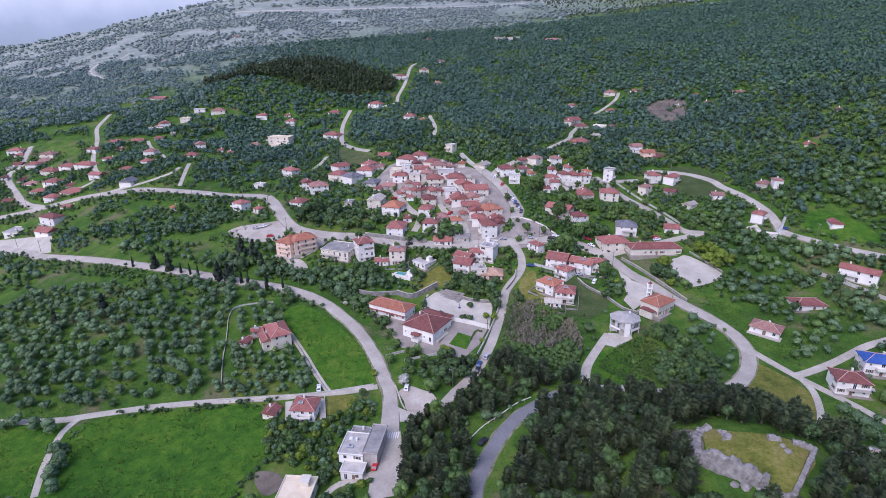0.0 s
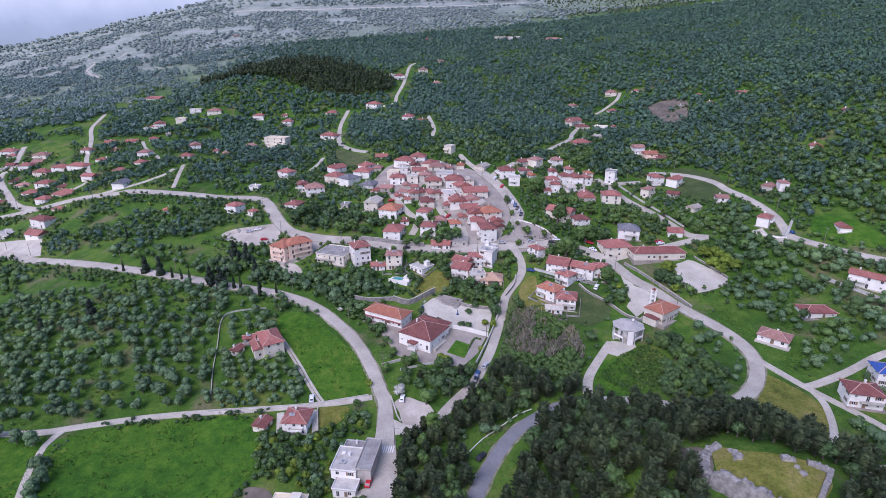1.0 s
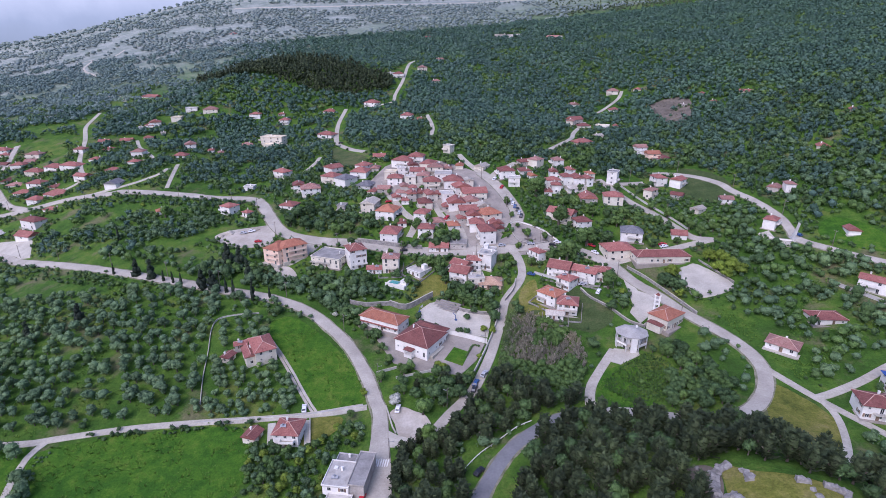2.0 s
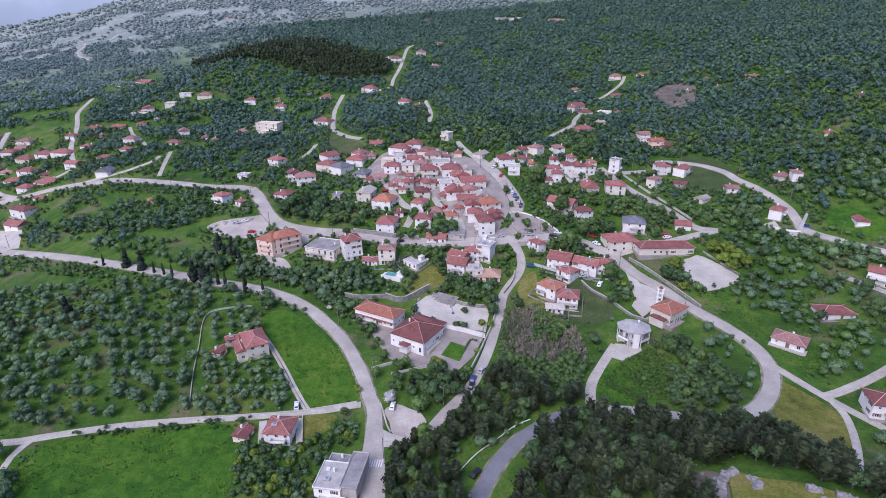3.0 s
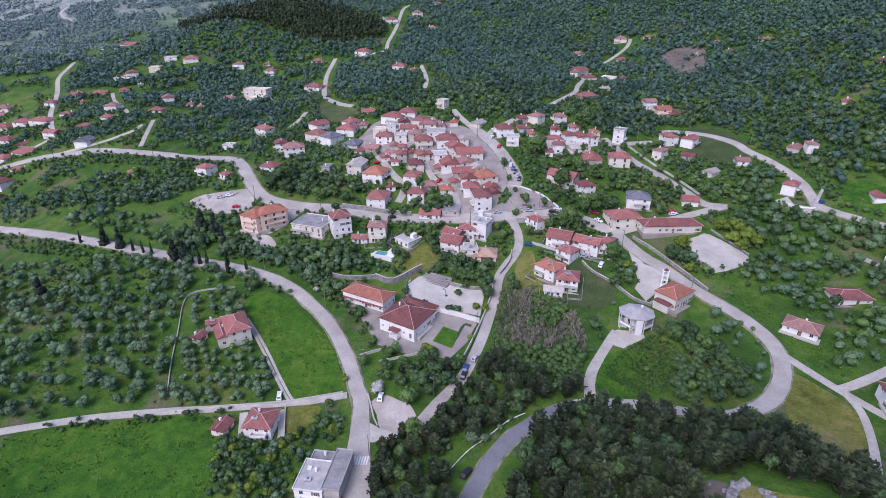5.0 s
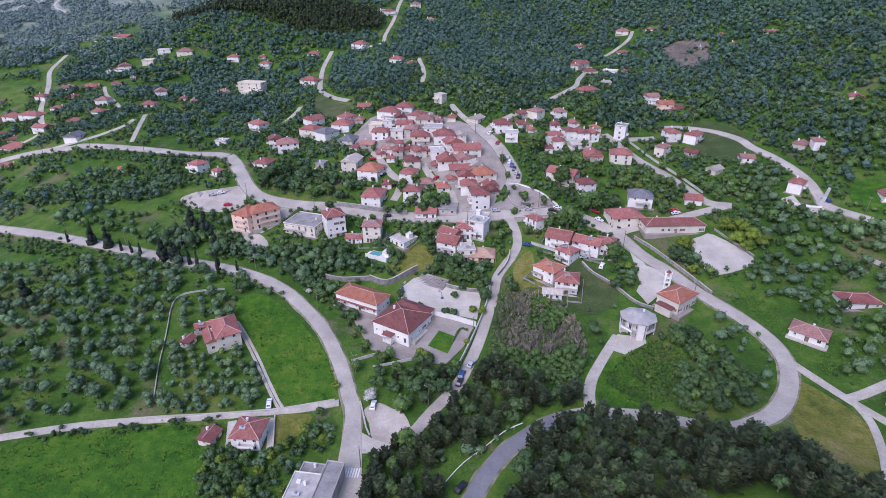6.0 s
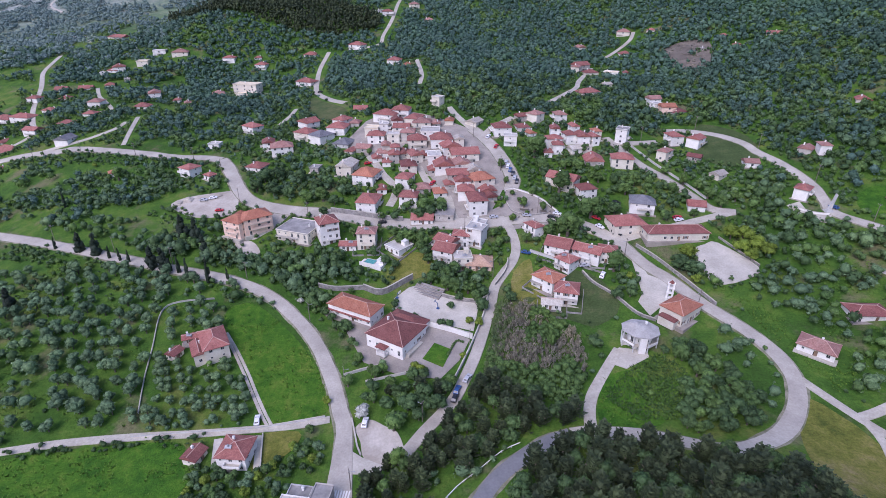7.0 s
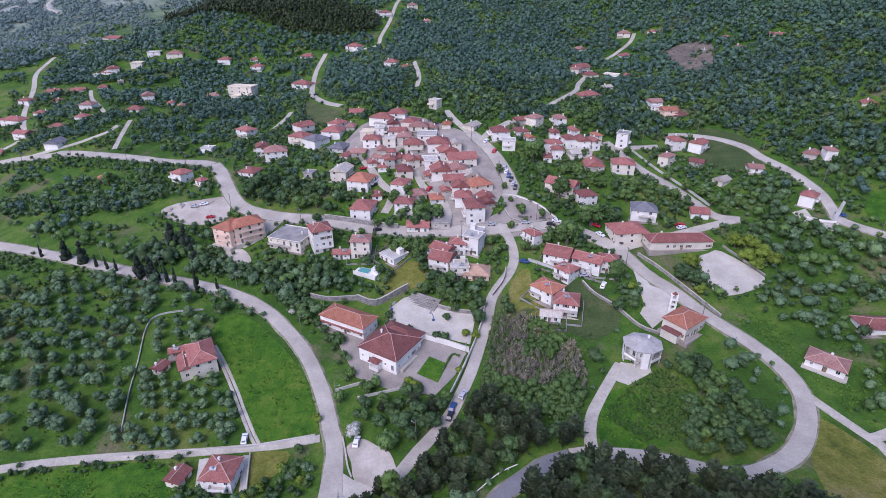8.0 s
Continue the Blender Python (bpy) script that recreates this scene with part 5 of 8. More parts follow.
house(-302.2, 561.8, 5.0, 4.5, -69, 1, 'flat', 'concrete', 'white')
house(-271.1, 543.8, 5.0, 4.5, -65, 1, 'flat', 'concrete', 'stone')
house(-255.2, 467.5, 9.5, 9.3, -88, 2, 'hip', 'faded', 'white')
house(-249.0, 448.0, 8.7, 7.3, 0, 1, 'hip', 'red', 'white')
house(-216.0, 459.7, 10.5, 8.4, 2, 1, 'hip', 'red', 'white', yard=True)
house(-221.1, 489.9, 9.5, 8.7, -65, 2, 'gable', 'faded', 'white')
house(-199.7, 481.1, 6.9, 4.8, -77, 1, 'hip', 'red', 'white')
house(-420.1, 1175.4, 11.4, 10.1, -23, 1, 'hip', 'red', 'stone', yard=True)
house(-440.6, 633.6, 11.4, 10.7, -50, 1, 'flat', 'faded', 'cream')
house(-431.2, 747.6, 11.4, 11.4, -20, 1, 'flat', 'red', 'white')
house(-373.5, 718.2, 11.4, 10.6, -29, 1, 'hip', 'brown', 'cream', yard=True)

# ---- landmarks ----
PLANTERS = [(49.7, 296.1, 2.6), (58.8, 294.1, 2.0), (43.8, 291.2, 1.6), (38.3, 306.7, 1.8)]
hall = house(-7.4, 219.6, 16.4, 15.5, -31, 1.8, "hip", "brown", "white", label="white school hall with a large dark red hipped tile roof", category="school", features=("porch",))
house(-24.8, 234.2, 20.4, 9.2, -28, 1.8, "hip", "orange", "white", label="long white school wing with an orange-red tiled roof", category="school", features=("band",))
house(98.4, 221.2, 12.5, 9.0, 37, 1.9, "hip", "orange", "cream", label="cream rendered church with a red tiled roof", category="church", features=("side",))
house(-88.3, 288.4, 10.5, 10.0, -26, 3, "hip", "orange", "peach", label="three-storey peach apartment building with an orange tiled roof", category="apartment building", features=("turret", "balconies"))
house(-81.2, 291.2, 13.6, 10.0, 37, 3, "hip", "orange", "peach", label="angled peach wing of the apartment building with balconies", category="apartment building", features=("balconies",))
eight_sided_house(80.1, 209.5, -12)
take(98.4, 221.2, 12.5)
depot = house(-29.9, 147.2, 8.2, 10.4, -8, 2, "flat", "concrete", "white", label="two-storey white flat-roofed building beside the main road", category="house")
house(-23.2, 148.8, 4.8, 14.2, -8, 1.9, "flat", "grey", "stone", label="narrow grey roofed lean-to beside the main road", category="shed", windows=False)
house(-29.4, 139.4, 7.4, 4.6, -8, 1, "flat", "concrete", "white", label="low white terrace block in front of the flat-roofed building", category="shed")
house(-29.0, 154.6, 6.0, 3.6, -8, 1.6, "flat", "grey", "concrete", label="small grey store behind the flat-roofed building", category="shed", windows=False)
part("roof_hatch", boxes((-2.6, -1.4, 1.6, 2.8, 5.75, 6.1)), WALLS["white"], depot)

_rear = part("rear_wing", boxes((-7.6, 7.2, 7.0, 11.4, -2.5, 4.9)), WALLS["white"], hall)
part("rear_roof", roof_bm(14.8, 9.0, 0.46, "hip", 0.5)[0], ROOFS["brown"], _rear).matrix_basis = pose(-0.2, 6.9, 4.72)
part("ramp", boxes((8.3, 9.9, -6.0, 6.4, -1.0, 0.5)), CONCRETE, hall)


def bell_tower(x, y, rot):
    """An open white belfry of three stages."""
    root = tagged(new("bell_tower"), "white open bell tower of three stages beside the church", "bell tower")
    root.matrix_basis = pose(x, y, hz(x, y), 0, 0, rot)
    part("base", boxes((-1.3, 1.3, -0.8, 0.8, -1.0, 1.6)), WALLS["white"], root)
    for k in range(3):
        z = 1.6 + 2.1 * k
        for s in (-1, 1):
            part("pillar", boxes((s * 0.95 - 0.28, s * 0.95 + 0.28, -0.5, 0.5, z, z + 1.7)), WALLS["white"], root)
        part("lintel", boxes((-1.35, 1.35, -0.65, 0.65, z + 1.7, z + 2.1)), WALLS["white"], root)
        if k:
            bm = bmesh.new()
            tube(bm, 0, 0, z + 0.9, z + 1.6, 0.38, 0.12, 10)
            part("bell", bm, METAL, root, "dull bronze bell")
    bm = bmesh.new()
    tube(bm, 0, 0, 7.9, 9.1, 1.2, 0.03, 4)
    part("cap", bm, ROOFS["red"], root)
    return root


bell_tower(97.6, 230.2, -15)


def wall_line(pts, h, thick, kind, label):
    """A wall that follows the ground along a line, with a coping."""
    mat = STONE if kind == "stone" else WALLS[kind]
    line = smooth_line(pts, 2.5)
    def strip(half, z0, z1):
        bm = bmesh.new()
        rows = []
        for k, c in enumerate(line):
            d = (line[min(k + 1, len(line) - 1)] - line[max(k - 1, 0)]).normalized()
            s = Vector((-d.y, d.x, 0)) * half
            g = hz(c.x, c.y)
            rag = 0.12 * noise.noise((c.x * 0.9, c.y * 0.9, 1.0)) if kind == "stone" else 0.0
            rows.append([bm.verts.new((q.x, q.y, g + z)) for q, z in ((c - s, z0), (c - s, z1 + rag), (c + s, z1 + rag), (c + s, z0))])
            take(c.x, c.y, 2.4)
        for a, b in zip(rows, rows[1:]):
            for i in range(3):
                bm.faces.new((a[i], a[i + 1], b[i + 1], b[i]))
        bm.faces.new(rows[0])
        bm.faces.new(rows[-1][::-1])
        bmesh.ops.recalc_face_normals(bm, faces=bm.faces)
        return bm
    ob = tagged(new("boundary_wall", mesh_of("boundary_wall", strip(thick / 2, -1.0, h), mat)), label, "wall")
    part("coping", strip(thick / 2 + 0.06, h + 0.13, h + 0.22), CONCRETE, ob)
    return ob


def guard_rail(pts):
    line = smooth_line(pts, 3.0)
    root = tagged(new("guard_rail"), "white wooden guard rail along the wooded bend", "guard rail")
    c0 = line[0]
    root.matrix_basis = pose(c0.x, c0.y, hz(c0.x, c0.y))
    for a, b in zip(line, line[1:]):
        za, zb = hz(a.x, a.y) - hz(c0.x, c0.y), hz(b.x, b.y) - hz(c0.x, c0.y)
        bm = bmesh.new()
        box(bm, a.x - c0.x - 0.1, a.x - c0.x + 0.1, a.y - c0.y - 0.1, a.y - c0.y + 0.1, za - 0.4, za + 0.95)
        part("post", bm, WALLS["white"], root)
        bm = bmesh.new()
        bar(bm, (a.x - c0.x, a.y - c0.y, za + 0.75), (b.x - c0.x, b.y - c0.y, zb + 0.75), 0.1)
        part("rail", bm, WALLS["white"], root)


def car_meshes():
    body = bmesh.new()
    prof = [(-2.1, 0.35), (2.1, 0.35), (2.15, 0.7), (1.95, 0.85), (1.0, 0.98), (0.35, 1.42), (-1.2, 1.45), (-1.9, 1.0), (-2.12, 0.9)]
    sides = []
    for y, squeeze in ((-0.85, 0.0), (-0.8, 0.0), (0.8, 0.0), (0.85, 0.0)):
        sides.append([body.verts.new((px, y * (0.86 if pz > 1.2 else 1.0), pz)) for px, pz in prof])
    for a, b in zip(sides, sides[1:]):
        for k in range(len(prof)):
            body.faces.new((a[k], a[(k + 1) % len(prof)], b[(k + 1) % len(prof)], b[k]))
    body.faces.new(sides[0][::-1])
    body.faces.new(sides[-1])
    bmesh.ops.recalc_face_normals(body, faces=body.faces)
    wheel = bmesh.new()
    bmesh.ops.create_cone(wheel, segments=12, radius1=0.31, radius2=0.31, depth=0.22, cap_ends=True, matrix=Matrix.Rotation(radians(90), 4, "X"))
    return body, wheel


_body, _wheel = car_meshes()
RUBBER = plain("tyre_rubber", (0.025, 0.025, 0.027), 0.85)
PAINTS = {k: surface(k + "_car_paint", tuple(0.9 * v for v in c), c, 0.6, 5.0, 0.28, 0.0, 0.01, 0.0) for k, c in dict(white=(0.75, 0.75, 0.76), black=(0.02, 0.02, 0.025), blue=(0.03, 0.08, 0.22), red=(0.45, 0.02, 0.03), silver=(0.42, 0.43, 0.45)).items()}
_first = mesh_of("body", _body)
CAR_BODY = {}
for _k, _m in PAINTS.items():
    CAR_BODY[_k] = _first.copy()
    CAR_BODY[_k].materials.append(_m)
CAR_WHEEL = mesh_of("wheel", _wheel, RUBBER)
WINDSCREEN = mesh_of("windscreen", boxes((-0.02, 0.02, -0.62, 0.62, -0.3, 0.3)), GLASS)
SIDE_GLASS = mesh_of("side_window", boxes((-0.85, 0.5, -0.01, 0.01, -0.17, 0.17)), GLASS)


def car(x, y, rot, colour):
    """A parked hatchback with wheels and glass."""
    tilt = math.degrees(math.atan((hz(x + math.cos(radians(rot)), y + math.sin(radians(rot))) - hz(x - math.cos(radians(rot)), y - math.sin(radians(rot)))) / 2))
    root = tagged(new("car"), f"{colour} hatchback car parked beside the road", "car", "parked cars")
    root.matrix_basis = pose(x, y, hz(x, y) + 0.3, 0, -tilt, rot)
    part("body", CAR_BODY[colour], None, root)
    for sx in (-1.3, 1.3):
        for sy in (-0.76, 0.76):
            part("wheel", CAR_WHEEL, None, root).matrix_basis = pose(sx, sy, 0.31)
    part("windscreen", WINDSCREEN, None, root).matrix_basis = pose(0.72, 0, 1.2, 0, -55, 0)
    part("rear_window", WINDSCREEN, None, root).matrix_basis = pose(-1.58, 0, 1.22, 0, 57, 0)
    for s in (-1, 1):
        part("side_window", SIDE_GLASS, None, root).matrix_basis = pose(-0.3, s * 0.795, 1.16, s * 14, 0, 0)
    take(x, y, 4.0)


def hedge(pts, h):
    """A clipped hedge of leafy clumps along a line."""
    line = smooth_line(pts, 0.8)
    r = np.random.default_rng(8)
    vs, fs = [], []
    v0, f0 = lumps(r, 5, 0.5, 0.5, 0.6)
    for k, c in enumerate(line):
        vs.append(v0 * np.array([0.75, 0.75, h * 0.8]) * r.uniform(0.85, 1.15) + np.array([c.x, c.y, hz(c.x, c.y) - 0.1]))
        fs.append(f0 + k * len(v0))
    tagged(new("hedge", raw_mesh("hedge", np.concatenate(vs), np.concatenate(fs), BROADLEAF)), "clipped dark green hedge along a garden", "hedge", kind="stuff")


def utility_pole(x, y, rot):
    root = tagged(new("utility_pole"), "tall grey wooden utility pole beside the road", "utility pole", "utility poles")
    root.matrix_basis = pose(x, y, hz(x, y), 0, 0, rot)
    bm = bmesh.new()
    tube(bm, 0, 0, -0.6, 8.5, 0.16, 0.1, 8)
    part("pole", bm, POLE_WOOD, root)
    arm = part("crossarm", boxes((-0.9, 0.9, -0.06, 0.06, 7.9, 8.05)), POLE_WOOD, root)
    for k in (-0.8, 0.0, 0.8):
        bm = bmesh.new()
        tube(bm, k, 0, 8.05, 8.3, 0.07, 0.05, 6)
        part("insulator", bm, METAL, arm)
    lamp = part("lamp_arm", boxes((-0.04, 0.04, -1.3, 0.0, 7.2, 7.28)), METAL, root)
    part("lamp_head", boxes((-0.13, 0.13, -1.75, -1.25, 7.12, 7.3)), METAL, lamp)


for _kind, _width, _line in list(road_lines):
    if _kind == "asphalt" and _line[0].y < 420:
        for _q in range(6, len(_line) - 3, 13):
            _d = (_line[_q + 1] - _line[_q - 1]).normalized()
            _p = _line[_q] + Vector((-_d.y, _d.x, 0)) * (_width / 2 + 1.0)
            if not inside(np.array([_p.x]), np.array([_p.y]), [(30, 150), (130, 150), (130, 205), (30, 205)])[0]:
                utility_pole(_p.x, _p.y, math.degrees(math.atan2(_d.y, _d.x)) + 180)


def stepped_seats(x0, y0, x1, y1, depth, steps, rise):
    """Broad concrete steps between the school court and the street."""
    rot = math.degrees(math.atan2(y1 - y0, x1 - x0))
    n = math.hypot(x1 - x0, y1 - y0)
    root = tagged(new("steps"), "broad grey concrete steps above the school court", "steps")
    root.matrix_basis = pose(x0, y0, hz((x0 + x1) / 2, (y0 + y1) / 2), 0, 0, rot)
    for k in range(steps):
        part("step", boxes((0, n, k * depth / steps, (k + 1) * depth / steps - 0.004, -1.2, 0.1 + (k + 1) * rise)), OLD_SLAB if k % 2 else PAVING, root)


stepped_seats(-3.4, 246.2, 8.2, 239.8, 6.0, 8, 0.26)


def basketball_hoop(x, y, rot):
    root = tagged(new("basketball_hoop"), "blue steel basketball stand on the school court", "basketball hoop", "basketball hoops")
    root.matrix_basis = pose(x, y, hz(x, y) + 0.18, 0, 0, rot)
    part("base", boxes((-0.5, 0.5, -0.4, 0.4, 0.0, 0.5)), PAINTS["blue"], root)
    bm = bmesh.new()
    bar(bm, (0, 0, 0.4), (0.2, 0, 2.6), 0.09)
    bar(bm, (0.2, 0, 2.6), (1.3, 0, 3.2), 0.08)
    part("post", bm, PAINTS["blue"], root)
    part("backboard", boxes((1.3, 1.36, -0.9, 0.9, 2.8, 3.85)), WALLS["white"], root)


basketball_hoop(-8.9, 242.3, -30)
basketball_hoop(8.1, 235.0, 150)


def monument(x, y):
    """A slender leaning slab of pale stone on a stepped base."""
    bm = bmesh.new()
    box(bm, -1.7, 1.7, -1.7, 1.7, -0.6, 0.35)
    box(bm, -1.2, 1.2, -1.0, 1.0, 0.35, 0.8)
    low = [bm.verts.new(v) for v in ((-0.8, -0.5, 0.8), (0.8, -0.5, 0.8), (0.8, 0.5, 0.8), (-0.8, 0.5, 0.8))]
    mid = [bm.verts.new(v) for v in ((0.1, -0.4, 4.6), (1.3, -0.4, 4.6), (1.3, 0.4, 4.6), (0.1, 0.4, 4.6))]
    top = [bm.verts.new(v) for v in ((0.9, -0.3, 8.6), (1.9, -0.3, 8.0), (1.9, 0.3, 8.0), (0.9, 0.3, 8.6))]
    for a, b in ((low, mid), (mid, top)):
        for k in range(4):
            bm.faces.new((a[k], a[(k + 1) % 4], b[(k + 1) % 4], b[k]))
    bm.faces.new(top)
    ob = tagged(new("monument", mesh_of("monument", bm, WALLS["concrete"])), "tall leaning pale stone monument in a roadside garden", "monument")
    ob.matrix_basis = pose(x, y, hz(x, y))
    take(x, y, 5)


monument(184.4, 277.8)


def _water(n, l, p):
    l.new(ramp(n, l, noise_tex(n, l, 1.5, 3.0, 0.5, "World"), [(0.3, (0.08, 0.3, 0.29)), (0.7, (0.14, 0.4, 0.37))]), p.inputs["Base Color"])
    p.inputs["Roughness"].default_value = 0.06


def pool(x, y, rot):
    root = tagged(new("swimming_pool"), "small turquoise pool on a raised white terrace", "swimming pool")
    root.matrix_basis = pose(x, y, hz(x, y), 0, 0, rot)
    part("terrace", boxes((-6.0, 5.0, -3.2, 3.2, -2.5, 0.7)), WALLS["white"], root)
    rim = part("rim", boxes((-4.8, 0.8, -2.2, -1.9, 0.704, 0.85), (-4.8, 0.8, 1.9, 2.2, 0.704, 0.85), (-4.8, -4.5, -1.9, 1.9, 0.704, 0.85), (0.5, 0.8, -1.9, 1.9, 0.704, 0.85)), CONCRETE, root)
    part("water", boxes((-4.5, 0.5, -1.9, 1.9, 0.706, 0.78)), material("pool_water", _water), root)
    part("parapet", boxes((-6.0, 5.0, -3.2, -3.0, 0.704, 1.5)), WALLS["white"], root)
    part("cabin", boxes((1.6, 4.8, -0.6, 3.0, 0.704, 2.7)), WALLS["white"], root)
    take(x, y, 7)


pool(-20.6, 264.2, -24)


def rubble_wall(pts, h, thick, seed):
    """A ragged length of ruined masonry."""
    line = smooth_line(pts, 0.45)
    bm = bmesh.new()
    rows = []
    for k, c in enumerate(line):
        d = (line[min(k + 1, len(line) - 1)] - line[max(k - 1, 0)]).normalized()
        s = Vector((-d.y, d.x, 0)) * thick / 2
        g = hz(c.x, c.y)
        top = h * (0.7 + 0.45 * noise.noise((c.x * 0.35, c.y * 0.35, seed)) + 0.2 * noise.noise((c.x * 1.3, c.y * 1.3, seed)))
        row = []
        for q, z in ((-1.1, -2.5), (-1.05, 0.0), (-1.0, top * 0.5), (-0.9, top), (0.0, top + 0.15), (0.9, top * 0.95), (1.05, top * 0.5), (1.15, -2.5)):
            j = 0.34 * noise.noise((c.x * 1.4 + q * 3, c.y * 1.4, z + seed)) + 0.15 * noise.noise((c.x * 4.1, c.y * 4.1 + q, z + seed))
            v = c + s * (q + j)
            row.append(bm.verts.new((v.x, v.y, g + z + j)))
        rows.append(row)
    for a, b in zip(rows, rows[1:]):
        for i in range(7):
            bm.faces.new((a[i], a[i + 1], b[i + 1], b[i]))
    bm.faces.new(rows[0])
    bm.faces.new(rows[-1][::-1])
    bmesh.ops.recalc_face_normals(bm, faces=bm.faces)
    for c in line:
        take(c.x, c.y, 3.0)
    return bm


_ruin = tagged(new("ruined_fort"), "roofless ruined stone fort with ragged grey walls on a grassy knoll", "ruin")
_ruin.matrix_basis = pose(0, 0, 0)
part("wall", rubble_wall([(66.6, 110.0), (69.6, 105.6), (74.5, 101.0), (77.0, 99.2)], 5.6, 2.0, 1.0), STONE, _ruin)
for _x, _y in ((65.5, 103.0), (70.0, 98.0)):
    take(_x, _y, 4.0)
part("wall", rubble_wall([(93.6, 108.6), (89.5, 104.2), (85.5, 100.2), (81.8, 96.6)], 1.6, 1.2, 2.0), STONE, _ruin)
part("wall", rubble_wall([(93.6, 108.6), (91.0, 109.8), (89.0, 110.6)], 1.8, 1.4, 3.0), STONE, _ruin)
part("wall", rubble_wall([(66.5, 110.5), (67.5, 115.0), (70.0, 119.8), (73.5, 121.2)], 1.3, 2.2, 4.0), STONE, _ruin)
part("wall", rubble_wall([(75.5, 117.5), (74.5, 114.0)], 1.2, 1.6, 5.0), STONE, _ruin)
part("wall", rubble_wall([(83.5, 112.0), (86.5, 111.3)], 1.3, 1.4, 6.0), STONE, _ruin)
part("wall", rubble_wall([(76.5, 97.8), (79.5, 96.4), (81.8, 96.6)], 1.2, 1.2, 7.0), STONE, _ruin)


def planter(x, y, r):
    """A round stone planter on the square."""
    root = tagged(new("planter"), "round low stone planter on the village square", "planter", "planters")
    root.matrix_basis = pose(x, y, hz(x, y))
    bm = bmesh.new()
    n = 20
    rings = [[bm.verts.new((q * math.cos(6.2832 * k / n), q * math.sin(6.2832 * k / n), z)) for k in range(n)] for q, z in ((r, -0.6), (r, 0.6), (r - 0.3, 0.6), (r - 0.3, 0.3))]
    for a, b in zip(rings, rings[1:]):
        for k in range(n):
            bm.faces.new((a[k], a[(k + 1) % n], b[(k + 1) % n], b[k]))
    part("kerb", bm, STONE, root)
    bm = bmesh.new()
    tube(bm, 0, 0, -0.4, 0.45, r - 0.32, r - 0.32, 20)
    part("soil", bm, SOIL, root)


for _x, _y, _r in PLANTERS:
    planter(_x, _y, _r)


def bench(x, y, rot):
    root = tagged(new("bench"), "plain wooden bench with concrete feet on the square", "bench", "benches")
    root.matrix_basis = pose(x, y, hz(x, y) + 0.14, 0, 0, rot)
    for k in (-0.7, 0.7):
        part("foot", boxes((k - 0.08, k + 0.08, -0.2, 0.2, -0.2, 0.4)), CONCRETE, root)
    part("seat", boxes((-0.95, 0.95, -0.24, 0.24, 0.4, 0.46)), POLE_WOOD, root)
    part("backrest", boxes((-0.95, 0.95, 0.2, 0.25, 0.55, 0.85), (-0.8, -0.72, 0.19, 0.26, 0.46, 0.56), (0.72, 0.8, 0.19, 0.26, 0.46, 0.56)), POLE_WOOD, root)


for _x, _y, _r in PLANTERS:
    bench(_x + _r + 1.2, _y - 0.8, 60)


def heap(name, label, cat, mat, x, y, r, tall, seed):
    """A rough heap or boulder with an uneven surface."""
    bm = bmesh.new()
    bmesh.ops.create_icosphere(bm, subdivisions=3, radius=1.0)
    for v in bm.verts:
        k = 1 + 0.35 * noise.noise(v.co * 1.6 + Vector((seed, 0, 0))) + 0.14 * noise.noise(v.co * 4.5 + Vector((0, seed, 0)))
        v.co = Vector((v.co.x * k * r, v.co.y * k * r, v.co.z * k * r * tall))
    ob = tagged(new(name, mesh_of(name, bm, mat)), label, cat, cat + "s")
    ob.matrix_basis = pose(x, y, hz(x, y) + 0.1, 0, 0, seed * 40)
    take(x, y, r + 1)


for _k, (_x, _y, _r) in enumerate([(-130.6, 317.9, 2.2), (-126.4, 320.6, 3.0), (-133.5, 314.1, 1.6), (-110.1, 323.1, 1.4)]):
    heap("dirt_mound", "pale heap of building sand in the dirt yard", "mound", DIRT, _x, _y, _r, 0.5, _k)
for _k, (_x, _y, _r) in enumerate([(71.5, 121.6, 1.1), (70.1, 111.7, 1.0), (75.7, 115.5, 0.9), (72.6, 100.2, 1.2), (70.6, 101.4, 0.9), (75.1, 98.8, 0.8), (86.1, 107.4, 0.9), (74.9, 118.0, 0.8), (69.0, 120.8, 0.7), (85.8, 109.2, 0.7), (67.6, 124.2, 0.6)]):
    heap("boulder", "grey fallen masonry block beside the ruin", "boulder", STONE, _x, _y, _r, 0.7, _k + 9)

# zebra crossing at the junction
for _k in range(9):
    _x, _y = -22.2 + 0.78 * _k, 156.3 - 0.09 * _k
    _bm = boxes((-0.22, 0.22, -1.6, 1.6, 0.0, 0.012))
    _o = tagged(new("road_marking", mesh_of("road_marking", _bm, WALLS["white"])), "worn white zebra crossing stripe on the asphalt", "road marking", "zebra stripes", "structure")
    _o.matrix_basis = pose(_x, _y, hz(_x, _y) + 0.35, math.degrees(math.atan(hz(_x, _y + 1) - hz(_x, _y))), 0, -6)

